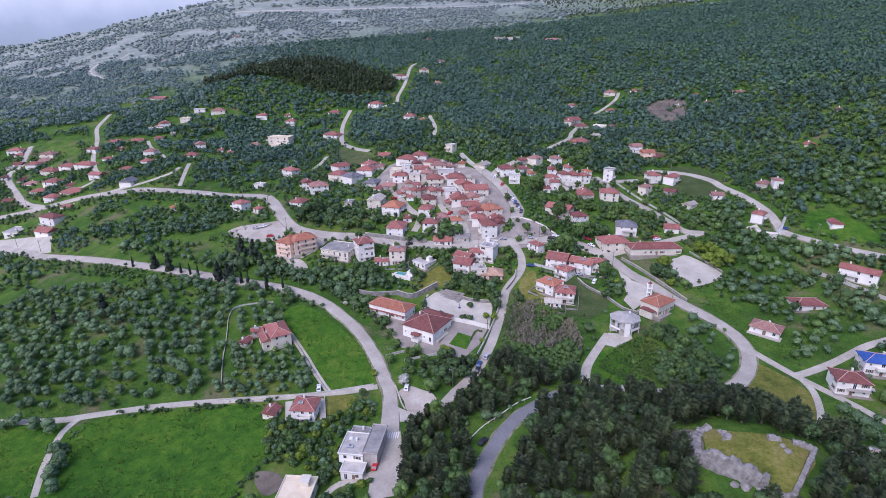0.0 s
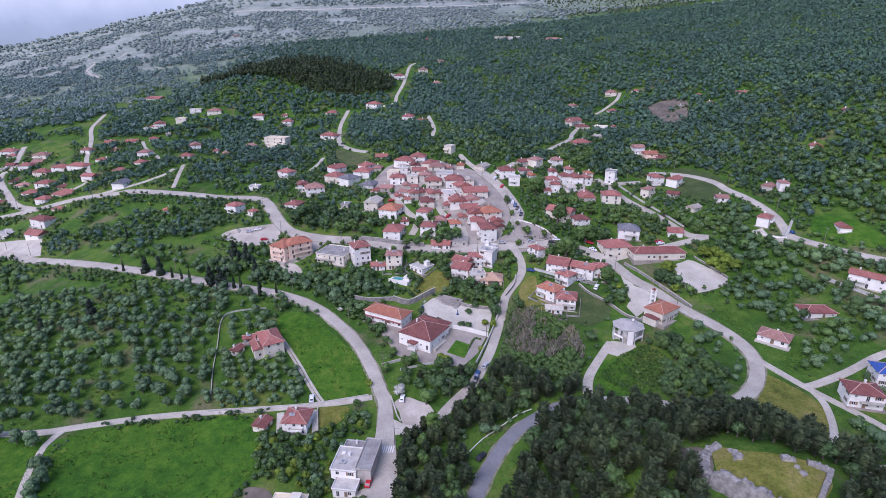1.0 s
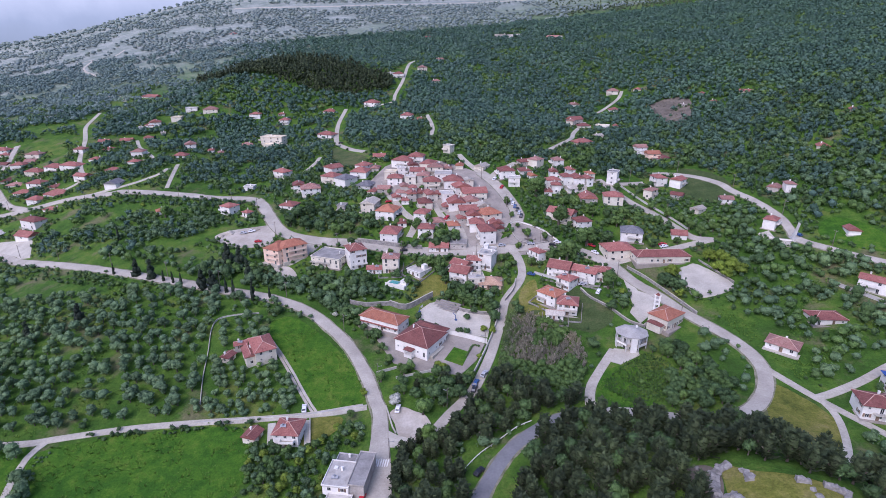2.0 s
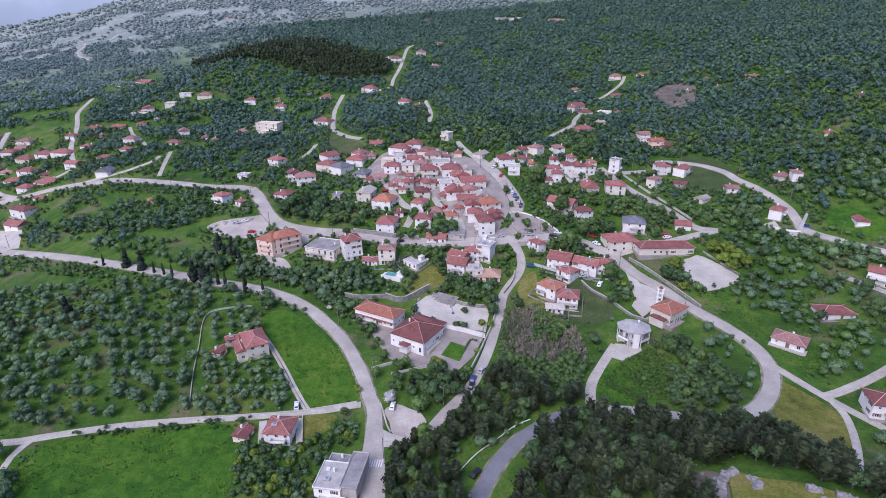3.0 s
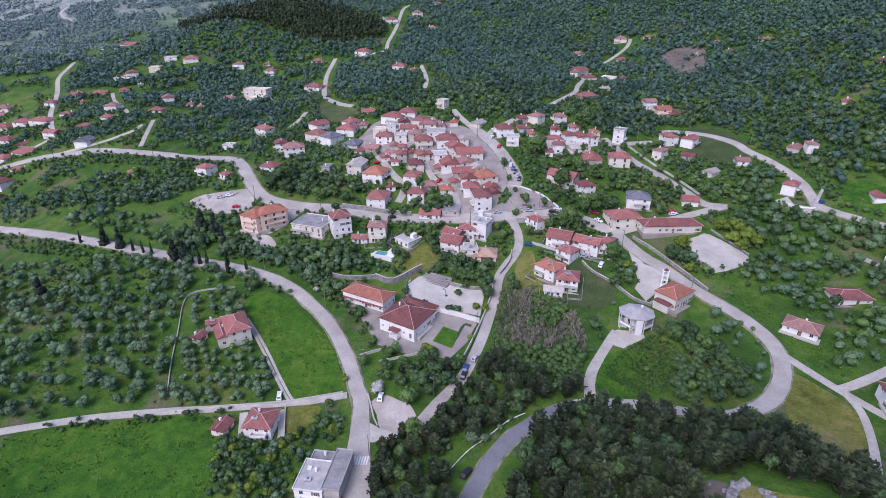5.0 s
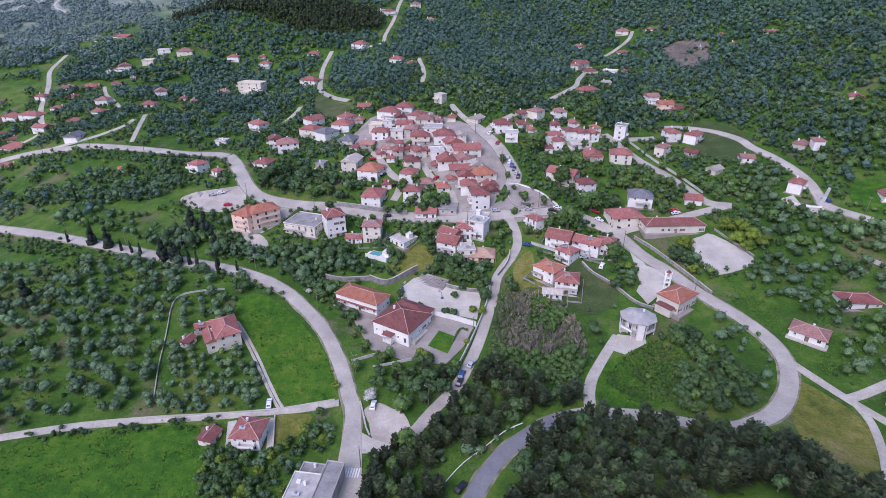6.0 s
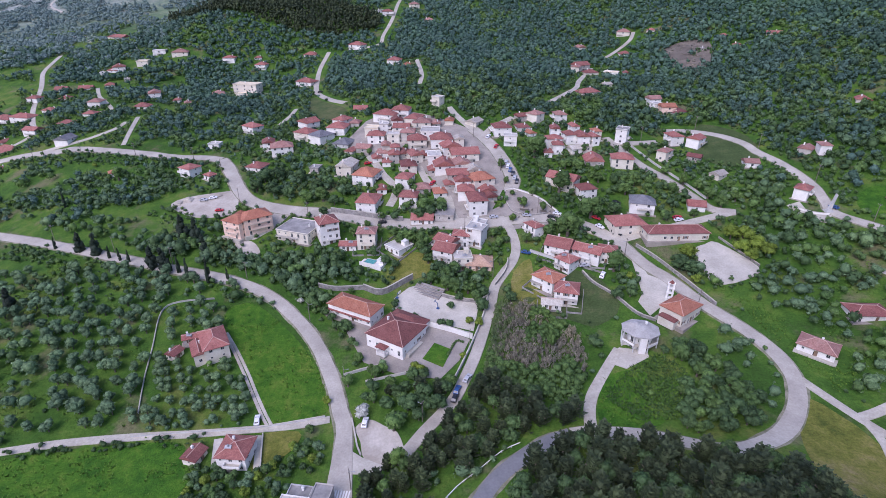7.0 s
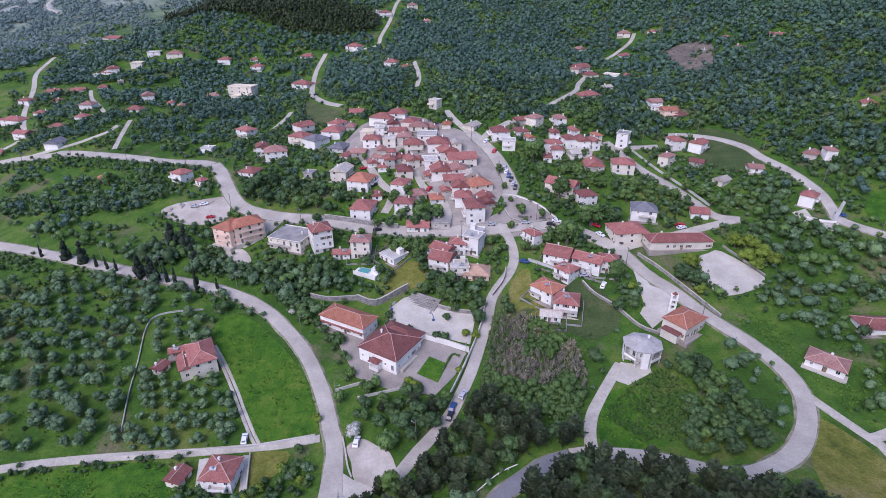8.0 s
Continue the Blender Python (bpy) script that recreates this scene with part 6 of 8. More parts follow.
# ---- far away: the pale ranges beyond the valley, a sheet that glows with haze ----
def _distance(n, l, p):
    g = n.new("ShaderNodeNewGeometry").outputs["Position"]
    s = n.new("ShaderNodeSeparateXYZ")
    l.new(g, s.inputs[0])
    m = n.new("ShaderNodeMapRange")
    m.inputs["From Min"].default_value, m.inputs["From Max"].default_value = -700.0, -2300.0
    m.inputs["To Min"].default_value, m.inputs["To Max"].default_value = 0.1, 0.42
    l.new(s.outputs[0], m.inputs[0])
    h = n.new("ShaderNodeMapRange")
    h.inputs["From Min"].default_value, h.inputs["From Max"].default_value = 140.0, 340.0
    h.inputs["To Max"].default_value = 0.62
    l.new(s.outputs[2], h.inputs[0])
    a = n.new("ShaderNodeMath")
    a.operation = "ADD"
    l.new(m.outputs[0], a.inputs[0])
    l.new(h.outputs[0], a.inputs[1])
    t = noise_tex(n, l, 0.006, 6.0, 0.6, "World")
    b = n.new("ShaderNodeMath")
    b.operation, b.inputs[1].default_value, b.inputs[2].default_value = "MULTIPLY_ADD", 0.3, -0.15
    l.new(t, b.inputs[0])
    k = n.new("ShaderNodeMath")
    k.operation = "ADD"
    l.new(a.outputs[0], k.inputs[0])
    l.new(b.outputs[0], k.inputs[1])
    # haze as emission: whiter with height and towards the west
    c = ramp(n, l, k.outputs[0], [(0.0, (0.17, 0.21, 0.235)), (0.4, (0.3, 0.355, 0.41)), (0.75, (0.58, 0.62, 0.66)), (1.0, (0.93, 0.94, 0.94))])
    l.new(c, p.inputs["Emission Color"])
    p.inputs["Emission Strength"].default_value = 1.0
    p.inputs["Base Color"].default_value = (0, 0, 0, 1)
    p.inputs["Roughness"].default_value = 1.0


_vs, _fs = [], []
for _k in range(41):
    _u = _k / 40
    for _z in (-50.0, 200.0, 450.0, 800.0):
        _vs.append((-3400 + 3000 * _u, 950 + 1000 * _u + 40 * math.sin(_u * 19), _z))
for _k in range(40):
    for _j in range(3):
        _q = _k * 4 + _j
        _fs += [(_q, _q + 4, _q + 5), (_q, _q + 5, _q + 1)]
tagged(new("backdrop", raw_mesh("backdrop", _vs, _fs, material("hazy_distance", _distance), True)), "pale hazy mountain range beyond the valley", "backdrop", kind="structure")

# walls, parapets and guard rails
wall_line([(-23.6, 248.4), (-15.6, 244.9), (-6.8, 250.8), (-2.9, 253.5)], 2.6, 0.5, 'stone', 'grey stone retaining wall above the school yard')
wall_line([(-43.2, 250.5), (-35.8, 248.3), (-23.6, 248.4)], 2.0, 0.4, 'stone', 'grey stone retaining wall above the school yard')
wall_line([(4, 226.1), (13.1, 222), (21.3, 217.7)], 2.2, 0.3, 'white', 'white rendered screen wall beside the school garden')
wall_line([(28.4, 240.4), (26.1, 229.9), (21.9, 217.4), (17.4, 205.7), (14.4, 198.4)], 1.3, 0.3, 'concrete', 'grey concrete parapet along the sloping street')
wall_line([(-46.5, 302.5), (-33.5, 298.9), (-20.7, 295), (-9.6, 292.6)], 2.4, 0.5, 'stone', 'stone retaining wall above the main street')
wall_line([(9.8, 242), (15.4, 239.4), (25.4, 237.3), (29.4, 241.9)], 1.6, 0.4, 'stone', 'stone garden wall below the village street')
wall_line([(95.1, 265), (100.9, 255.4), (106.1, 243.9), (111.1, 231.6), (113.6, 225.1)], 1.3, 0.4, 'stone', 'dark stone retaining wall beside the church road')
wall_line([(116, 358.3), (124.1, 333.5), (132, 314.1), (137.8, 297)], 0.9, 0.35, 'concrete', 'pale concrete parapet along a lane')
wall_line([(-90.6, 180.2), (-73.3, 181.2), (-50.3, 181.8), (-28.2, 184.8)], 0.8, 0.25, 'concrete', 'low pale wall along the lane')
wall_line([(-92.5, 189.2), (-97, 203.5), (-100.6, 218.4), (-104.7, 233.6), (-104, 240.5), (-97.1, 243.2), (-85.9, 244.3)], 0.5, 0.2, 'concrete', 'low pale boundary wall in the olive grove')
wall_line([(178.8, 237.6), (187.2, 226), (192.5, 217), (198.5, 206.8)], 1.4, 0.4, 'concrete', 'pale concrete wall on the eastern slope')
wall_line([(38.6, 261.7), (36.8, 254.3), (32, 246.5)], 1.5, 0.3, 'stone', 'stone wall along the bend of the street')
wall_line([(48.8, 266.4), (57.7, 260.8), (65, 255.5), (73.1, 254.9)], 1.2, 0.3, 'concrete', 'pale garden wall below the houses')
wall_line([(-19.4, 183.8), (-17.7, 178.5), (-15.9, 172.4), (-14.4, 169.2)], 0.4, 0.4, 'stone', 'low stone kerb around the planting strip')
wall_line([(68.8, 250.9), (71.8, 243.8), (78.4, 235), (83.9, 224.3), (89.5, 219.6)], 1.0, 0.5, 'stone', 'dry stone terrace wall below the church')
wall_line([(131.2, 266.2), (135.2, 255.6), (139.1, 245.3)], 0.8, 0.2, 'stone', 'low concrete wall around the sports ground')
wall_line([(41.5, 311.8), (45.9, 313.3), (57.6, 305.4), (65.4, 293.6)], 0.7, 0.3, 'white', 'low pale wall around the village square')
wall_line([(41.6, 302.2), (44.2, 295.3), (51.8, 291.8), (59.9, 292.4)], 0.6, 0.3, 'stone', 'low stone planter wall on the square')
wall_line([(170.7, 285.2), (173.6, 281.4), (178.4, 276.9), (183.2, 275)], 0.9, 0.3, 'white', 'pale wall around the monument garden')
wall_line([(-47.2, 179.3), (-44.4, 166.8)], 0.9, 0.25, 'concrete', 'low pale wall along the lane')
wall_line([(-25.1, 202.7), (-17.6, 205.2), (-12.4, 206.4)], 0.9, 0.3, 'concrete', 'low grey garden wall below the school')
wall_line([(-16.8, 199.2), (-8.0, 201.1), (-1.0, 202.6)], 0.8, 0.3, 'concrete', 'low grey garden wall below the school')
guard_rail([(9.4, 149.9), (14.2, 155.6), (20.7, 160.8), (27.6, 166.6), (33.2, 169.1)])

# hedges
hedge([(22.7, 256.6), (27.5, 257.9), (32.1, 261.6), (35.8, 265.5)], 1.4)
hedge([(12.1, 210), (15.2, 216.5), (17.6, 215.8)], 1.6)

# cars
car(-50.6, 184.6, 100, 'white')
car(-14.6, 181.3, 85, 'white')
car(14.3, 189.2, 70, 'black')
car(15.1, 192.6, 70, 'blue')
car(76.5, 247.3, 60, 'white')
car(64.9, 291.2, -20, 'white')
car(47, 325.6, 75, 'black')
car(45.9, 329.1, 75, 'blue')
car(47.6, 322.2, 75, 'silver')
car(45, 332.6, 75, 'white')
car(-27.1, 331.8, 40, 'black')
car(-24.8, 327, 30, 'black')
car(-32.3, 343, 10, 'red')
car(4.5, 320.6, 60, 'red')
car(119.1, 280.7, 10, 'white')
car(119.1, 282.8, 10, 'red')
car(187.3, 279.4, 120, 'blue')
car(-19.5, 291.5, 10, 'black')
car(-87.3, 298.2, 50, 'white')
car(-113, 320.4, 10, 'white')
car(-117.5, 318.8, 0, 'silver')
car(-105.3, 308, 5, 'red')
car(-22.5, 141.4, 80, 'red')
car(13.6, 147.5, 50, 'black')
car(94.6, 297.4, -20, 'black')
car(82.6, 279.7, -50, 'white')
car(89.1, 273.4, -15, 'black')
car(70.7, 286.6, -35, 'white')
car(50.4, 291.2, -5, 'silver')
car(34.5, 291.3, 0, 'silver')
car(70.5, 254.2, 0, 'silver')
car(18.7, 197.6, 60, 'silver')
car(-86.4, 481.1, 0, 'black')
car(152.2, 162.1, -30, 'silver')
car(46.9, 265.2, -20, 'blue')
car(-20.8, 343.3, 20, 'white')
car(44.4, 336.2, 75, 'silver')
car(48.4, 318.8, 75, 'black')
car(36.3, 362.8, 60, 'white')
car(40.1, 352.1, 65, 'red')
car(62, 289, -15, 'black')
car(82.3, 286.3, -40, 'red')
car(10.5, 295.6, 5, 'silver')

# ---- trees and shrubs ----
PINE_ZONE = [(15.7, 118.8), (21.3, 139), (30.7, 159.6), (37.7, 170.4), (54.6, 170.7), (88.2, 157.5), (97.1, 140.1), (103.4, 119.6), (123.8, 118.3), (125.8, 106.8), (84.3, 79), (51.9, 83.7), (16.3, 95.6)]
COPSE_ZONE = [(-12.2, 123.3), (-15.7, 154.6), (-9.1, 161), (-1.9, 169.5), (10.9, 192.3), (15.1, 177.3), (2.3, 162.6), (10.4, 148), (7.7, 129.2), (6.7, 114.4), (-11.3, 117)]
REED_ZONE = [(29.3, 220.9), (36.2, 235), (47.8, 232.3), (59.7, 216.4), (59.5, 199.2), (55.2, 186.3), (46, 183.8), (38.3, 190.3), (26.3, 199.9)]
BUSH_ZONE = [(85.3, 204.5), (91.5, 208.4), (98.7, 206.1), (103.5, 195.7), (108.0, 183.5), (105.3, 171.6), (97.6, 164.8), (88.1, 168.0), (83.0, 165.8), (79.6, 173.7), (87.6, 188.7), (92.4, 185.6), (91.0, 197.9)]
BRAMBLE_ZONE = [(84.4, 203.3), (90.8, 197.2), (91.2, 185.1), (79.7, 173.0), (68.9, 173.9), (63.4, 182.3), (63.1, 188.5), (72.6, 196.3)]
OPEN_SLOPE = [(109.9, 234.2), (139.2, 238.5), (163.8, 244.2), (186.5, 242.2), (180.5, 216.2), (170.3, 200.9), (132.9, 181.5), (122.2, 194.3)]
ORCHARD_ZONE = [(-68.4, 169), (-61.3, 168.4), (-48, 167.2), (-41.4, 178.8), (-28.1, 180.7), (-25.7, 164.6), (-35.8, 161.4), (-36.8, 150.5), (-26.4, 136.6), (-23, 131.4), (-31.9, 126.1), (-39.9, 130.5), (-43.1, 141.2), (-55.5, 144), (-63.3, 153.6)]
GROVE_ZONE = [(-172.1, 171.8), (-290, 324.3), (-236.8, 303.5), (-116.4, 262.6), (-77.3, 251.4), (-74.7, 229.5), (-60.4, 202.2), (-51.7, 184.5), (-91.8, 180), (-126.6, 176.8), (-146.6, 172.9)]
GARDEN_ZONE = [(-15.8, 201.9), (-6, 200), (0.2, 192.4), (13.1, 198.5), (15.9, 194.7), (9.6, 183.8), (3.7, 177.9), (-0.9, 170.3), (-4, 177.4), (-9.8, 183.1), (-16.1, 190.1)]
WOOD_ZONE = [(-1, 161.6), (7.1, 176.6), (14.9, 187.8), (20.7, 200.4), (29.9, 197.1), (38, 188), (47.5, 182.5), (53.2, 177.5), (49.1, 173.6), (39.2, 172.6), (30.6, 168.5), (22.4, 164.5), (17.6, 160.1)]
YOUNG_ZONE = [(-89.5, 182.1), (-96.2, 203.5), (-88, 211.1), (-77.9, 206.1), (-66, 212.2), (-51.9, 184.3)]
OLIVE_SLOPE = [(138.5, 279.8), (162.4, 285.9), (168.9, 274.8), (194.5, 260.3), (184, 243.8), (157.2, 244.5), (147.7, 251.2), (138, 270.1)]
NORTH_COPSE = [(-106.6, 349.4), (-102.7, 363.3), (-67.5, 355.9), (-48.4, 329.9), (-41.1, 312.2), (-57.5, 307.8), (-78.7, 312.6), (-94, 324.4)]
ROADSIDE_COPSE = [(-120.4, 293.8), (-95.5, 281.6), (-69.1, 276.5), (-44.3, 268.2), (-45.7, 251.2), (-75.1, 262), (-102.9, 270.2), (-119, 280.8)]
THICKET_ZONE = [(-134.2, 277.5), (-124.5, 290.1), (-99.7, 278.5), (-82.1, 266.9), (-57.2, 267.7), (-34.3, 262.5), (-35.5, 247.8), (-44.6, 242.5), (-56.8, 245.9), (-76.3, 255.8), (-100.7, 264.1), (-122.7, 270.5)]
CLEARING = [(195, 528), (204, 543), (220, 545), (229, 529), (217, 491), (204, 472), (196, 470), (192, 491)]

tree_rng = np.random.default_rng(5)


def sprays(rng, v, count, size):
    """Small leaf sprays that stand off the clumps' faces and turn outwards."""
    j = rng.integers(0, len(v) // 12, count)
    tri = v[ICO_F[rng.integers(0, 20, count)] + 12 * j[:, None]]
    w = rng.dirichlet((1, 1, 1), count)
    c = (tri * w[:, :, None]).sum(1)
    out = c - v.reshape(-1, 12, 3).mean(1)[j]
    out /= np.linalg.norm(out, axis=1)[:, None] + 1e-9
    n = out + rng.normal(0, 0.45, (count, 3)) + (0, 0, 0.25)
    n /= np.linalg.norm(n, axis=1)[:, None]
    e1 = np.cross(n, rng.normal(0, 1, (count, 3)))
    e1 /= np.linalg.norm(e1, axis=1)[:, None]
    e2 = np.cross(n, e1)
    s = size * rng.uniform(0.6, 1.4, (count, 1))
    c = c + out * s * rng.uniform(0.0, 0.9, (count, 1))
    p = np.stack([c - e1 * s, c + e1 * s * 0.8, c + e2 * s * 1.5], 1).reshape(-1, 3)
    return p, np.arange(3 * count).reshape(-1, 3)


def shrunk(v, k):
    """Every clump drawn in towards its own middle, so that the leaves stand proud of it."""
    m = v.reshape(-1, 12, 3)
    return (m.mean(1, keepdims=True) + (m - m.mean(1, keepdims=True)) * k).reshape(-1, 3)


def leafy(rng, count, spread, size, sprig, sprig_size, squash, shape="round", core=0.9):
    v, f = lumps(rng, count, spread, size, squash, shape)
    p, q = sprays(rng, v, sprig, sprig_size)
    return np.concatenate([shrunk(v, core), p]), np.concatenate([f, q + len(v)])


def tuft(rng, blades=7, wide=0.3):
    """A tuft of broad blades that lean outwards."""
    vs = []
    for k in range(blades):
        a = rng.uniform(0, 6.283)
        d, e = np.array([math.cos(a), math.sin(a), 0]), np.array([-math.sin(a), math.cos(a), 0])
        c = d * rng.uniform(0.0, 0.6)
        vs += [c - e * wide, c + e * wide, c + d * rng.uniform(0.2, 0.7) + (0, 0, rng.uniform(0.5, 1.0))]
    return np.array(vs), np.arange(3 * blades).reshape(-1, 3)


def conifer(rng, whorls=9, arms=7, tufts=8, high=2.3):
    """A conifer: whorls of boughs that shorten upwards, each bough a row of needle tufts, round a thin dark core."""
    vs, fs = [], []
    core = ICO_V * (0.5, 0.5, high * 0.47) * rng.uniform(0.8, 1.15, (12, 1)) + (0, 0, high * 0.45)
    vs.append(core)
    fs.append(ICO_F)
    base = 12
    for k in range(whorls):
        u = k / whorls
        reach = (1 - u * 0.93) ** 0.62 * rng.uniform(0.75, 1.15)
        for i in range(arms - (2 if u > 0.7 else 0)):
            a = 6.283 * (i + rng.uniform(-0.3, 0.3)) / arms + k * 0.9
            d = np.array([math.cos(a), math.sin(a), 0.0])
            side = np.array([-d[1], d[0], 0.0])
            length = reach * rng.uniform(0.55, 1.12)
            z0 = high * (0.06 + 0.88 * u) + rng.normal(0, 0.07)
            n = max(3, round(tufts * (0.5 + 0.5 * length)))
            for m in range(n):
                q = (m + 0.8) / n
                c = d * length * q + side * rng.normal(0, 0.1) + (0, 0, z0 + length * (0.4 * q * q - 0.05 * q)) + rng.normal(0, 0.04, 3)
                s = (0.12 + 0.06 * (1 - q)) * rng.uniform(0.7, 1.4)
                turn = rng.uniform(-0.5, 0.5)
                tip = c + (d * 1.5 + side * turn + (0, 0, rng.uniform(0.35, 1.1))) * s
                vs.append(np.array([c - side * s, c + side * s, tip]))
                fs.append(np.array([[base, base + 1, base + 2]]))
                base += 3
    for m in range(10):
        a = rng.uniform(0, 6.283)
        c = np.array([0.05 * math.cos(a), 0.05 * math.sin(a), high * (0.92 + 0.006 * m)])
        vs.append(np.array([c - (0.07, 0, 0), c + (0.05, 0.05, 0), c + (0.1 * math.cos(a), 0.1 * math.sin(a), 0.2)]))
        fs.append(np.array([[base, base + 1, base + 2]]))
        base += 3
    return np.concatenate(vs), np.concatenate(fs)


def crown_mesh(name, rng, mat, count, size, sprig, sprig_size, squash, shape="round", spread=0.62):
    v, f = conifer(rng) if shape == "conifer" else leafy(rng, count, spread, size, sprig, sprig_size, squash, shape)
    return raw_mesh(name, v, f, mat, True)


def trunk_mesh(rng, r, h, limbs=4):
    """A tapered trunk that forks into limbs."""
    bm = bmesh.new()
    tube(bm, 0, 0, -0.5, h, r * 1.25, r * 0.8, 7)
    for k in range(limbs):
        a = 6.283 * k / limbs + rng.uniform(-0.4, 0.4)
        bar(bm, (0, 0, h * 0.85), (math.cos(a) * h * 0.7, math.sin(a) * h * 0.7, h * 1.7), r * 0.4)
    return mesh_of("trunk", bm, BARK)


def tree_kind(kind, mat, variants, count, size, sprig, sprig_size, squash, shape="round", spread=0.62, trunk=(0.2, 1.0)):
    return [(crown_mesh("crown", np.random.default_rng(hash_seed + 31 * k), mat, count, size, sprig, sprig_size, squash, shape, spread), trunk_mesh(np.random.default_rng(k), *trunk)) for k in range(variants) for hash_seed in (len(kind) * 7,)]


KINDS = {
    "olive_tree": tree_kind("olive_tree", OLIVE, 5, 8, 0.48, 560, 0.098, 0.9, "round", 0.5),
    "pine_tree": tree_kind("pine_tree", PINE, 5, 0, 0, 0, 0, 1.0, "conifer", 0.6, (0.22, 2.0)),
    "broadleaf_tree": tree_kind("broadleaf_tree", BROADLEAF, 3, 11, 0.43, 680, 0.095, 0.9, "round", 0.55, (0.3, 1.2)),
    "lime_tree": tree_kind("lime_tree", LIME, 2, 9, 0.45, 700, 0.09, 0.8, "round", 0.5),
    "cypress_tree": tree_kind("cypress_tree", CYPRESS, 2, 22, 0.6, 500, 0.16, 3.6, "cone", 0.5, (0.2, 1.0)),
    "scrub_oak": tree_kind("scrub_oak", OAK, 4, 9, 0.45, 600, 0.1, 0.86, "round", 0.52),
    "blossom_tree": tree_kind("blossom_tree", BLOSSOM, 1, 12, 0.42, 700, 0.08, 0.75, "round", 0.52),
}
TREE_LABELS = {
    "olive_tree": "silvery grey-green olive tree with a rounded open crown", "pine_tree": "tall dark green pine on the wooded knoll", "broadleaf_tree": "large fresh green broadleaf tree with a dense crown",
    "lime_tree": "yellow-green young tree with a round crown", "cypress_tree": "slim dark green cypress beside the road", "scrub_oak": "mid-green scrub oak with an uneven crown", "blossom_tree": "small tree covered in white blossom",
}
tree_count = 0


def tree(kind, x, y, r, tall=1.0, lift=0.14):
    """One tree of half-width r: trunk and crown."""
    global tree_count
    tree_count += 1
    crown, trunk = KINDS[kind][tree_count % len(KINDS[kind])]
    z = hz(x, y)
    root = new(kind)
    a = (tree_count * 137.5) % 360
    root.matrix_basis = pose(x, y, z, 0, 0, a) @ Matrix.Diagonal((r, r, r * tall, 1))
    tagged(root, TREE_LABELS[kind], "tree", kind.replace("_", " ") + "s")
    part("crown", crown, None, root).matrix_basis = pose(0, 0, lift)
    t = part("trunk", trunk, None, root)
    t.matrix_basis = Matrix.Diagonal((0.4, 0.4, 0.4, 1))
    return root


def merged(name, label, cat, mat, variants, x, y, r, tall, lift, rng, group=""):
    """Uncounted trees as one mesh: every tree is a turned and scaled crown of clumps."""
    z = height(x, y)
    pick = rng.integers(0, len(variants), len(x))
    vs, fs, base = [], [], 0
    for k, (v, f) in enumerate(variants):
        i = np.nonzero(pick == k)[0]
        if not len(i):
            continue
        a = rng.uniform(0, 6.283, len(i))
        c, s = np.cos(a)[:, None], np.sin(a)[:, None]
        rr, tt = r[i][:, None], tall[i][:, None]
        px = (v[None, :, 0] * c - v[None, :, 1] * s) * rr + x[i][:, None]
        py = (v[None, :, 0] * s + v[None, :, 1] * c) * rr + y[i][:, None]
        pz = (v[None, :, 2] * tt + lift) * rr + z[i][:, None]
        vs.append(np.stack([px, py, pz], -1).reshape(-1, 3))
        fs.append((f[None] + (np.arange(len(i)) * len(v))[:, None, None] + base).reshape(-1, 3))
        base += len(i) * len(v)
    ob = new(name, raw_mesh(name, np.concatenate(vs), np.concatenate(fs), mat, True))
    return tagged(ob, label, cat, group, "stuff")


def scatter(x0, x1, y0, y1, step, rng, jitter=0.42):
    gx, gy = np.meshgrid(np.arange(x0, x1, step), np.arange(y0, y1, step))
    gx = gx + (np.arange(gx.shape[0])[:, None] % 2) * step * 0.5
    return (gx + rng.uniform(-jitter, jitter, gx.shape) * step).ravel(), (gy + rng.uniform(-jitter, jitter, gy.shape) * step).ravel()


def free(x, y):
    i, j = ((x - MX0) / MSTEP).astype(int), ((y - MY0) / MSTEP).astype(int)
    ok = (i >= 0) & (i < taken.shape[0]) & (j >= 0) & (j < taken.shape[1])
    res = np.ones(len(x), dtype=bool)
    res[ok] = ~taken[i[ok], j[ok]]
    return res


def patchy(x, y, size, seed):
    """Slow noise from 0 to 1, for clearings and thickets."""
    return np.array([0.5 + 0.5 * noise.fractal((a / size, b / size, seed), 1.0, 2.0, 3) for a, b in zip(x, y)])


# single trees that stand out
tree('broadleaf_tree', 60.4, 341.5, 7, 1)
tree('broadleaf_tree', 68.8, 309.3, 6.2, 1)
tree('broadleaf_tree', 80.1, 287.6, 6.8, 1)
tree('broadleaf_tree', 66.9, 275.4, 6.2, 1)
tree('broadleaf_tree', 81.7, 250, 5, 1)
tree('broadleaf_tree', 58.7, 277.3, 3.5, 1)
tree('broadleaf_tree', 71.6, 276.8, 4.5, 1)
tree('broadleaf_tree', 49.7, 298.1, 3, 1)
tree('broadleaf_tree', 61.9, 328.9, 4.5, 1)
tree('broadleaf_tree', 58.8, 295.5, 2.4, 1)
tree('broadleaf_tree', 41.5, 331.7, 3, 1)
tree('broadleaf_tree', -0.4, 299.9, 3.8, 1)
tree('broadleaf_tree', 9.1, 301.1, 3.2, 1)
tree('broadleaf_tree', 15.5, 255.4, 3.5, 1)
tree('broadleaf_tree', 30.3, 264.8, 2.2, 1)
tree('broadleaf_tree', -5.1, 177.9, 3.8, 1)
tree('broadleaf_tree', -2.7, 165.1, 3.8, 1)
tree('broadleaf_tree', -20.6, 209, 2.4, 1)
tree('broadleaf_tree', -13.6, 201.2, 2.8, 1)
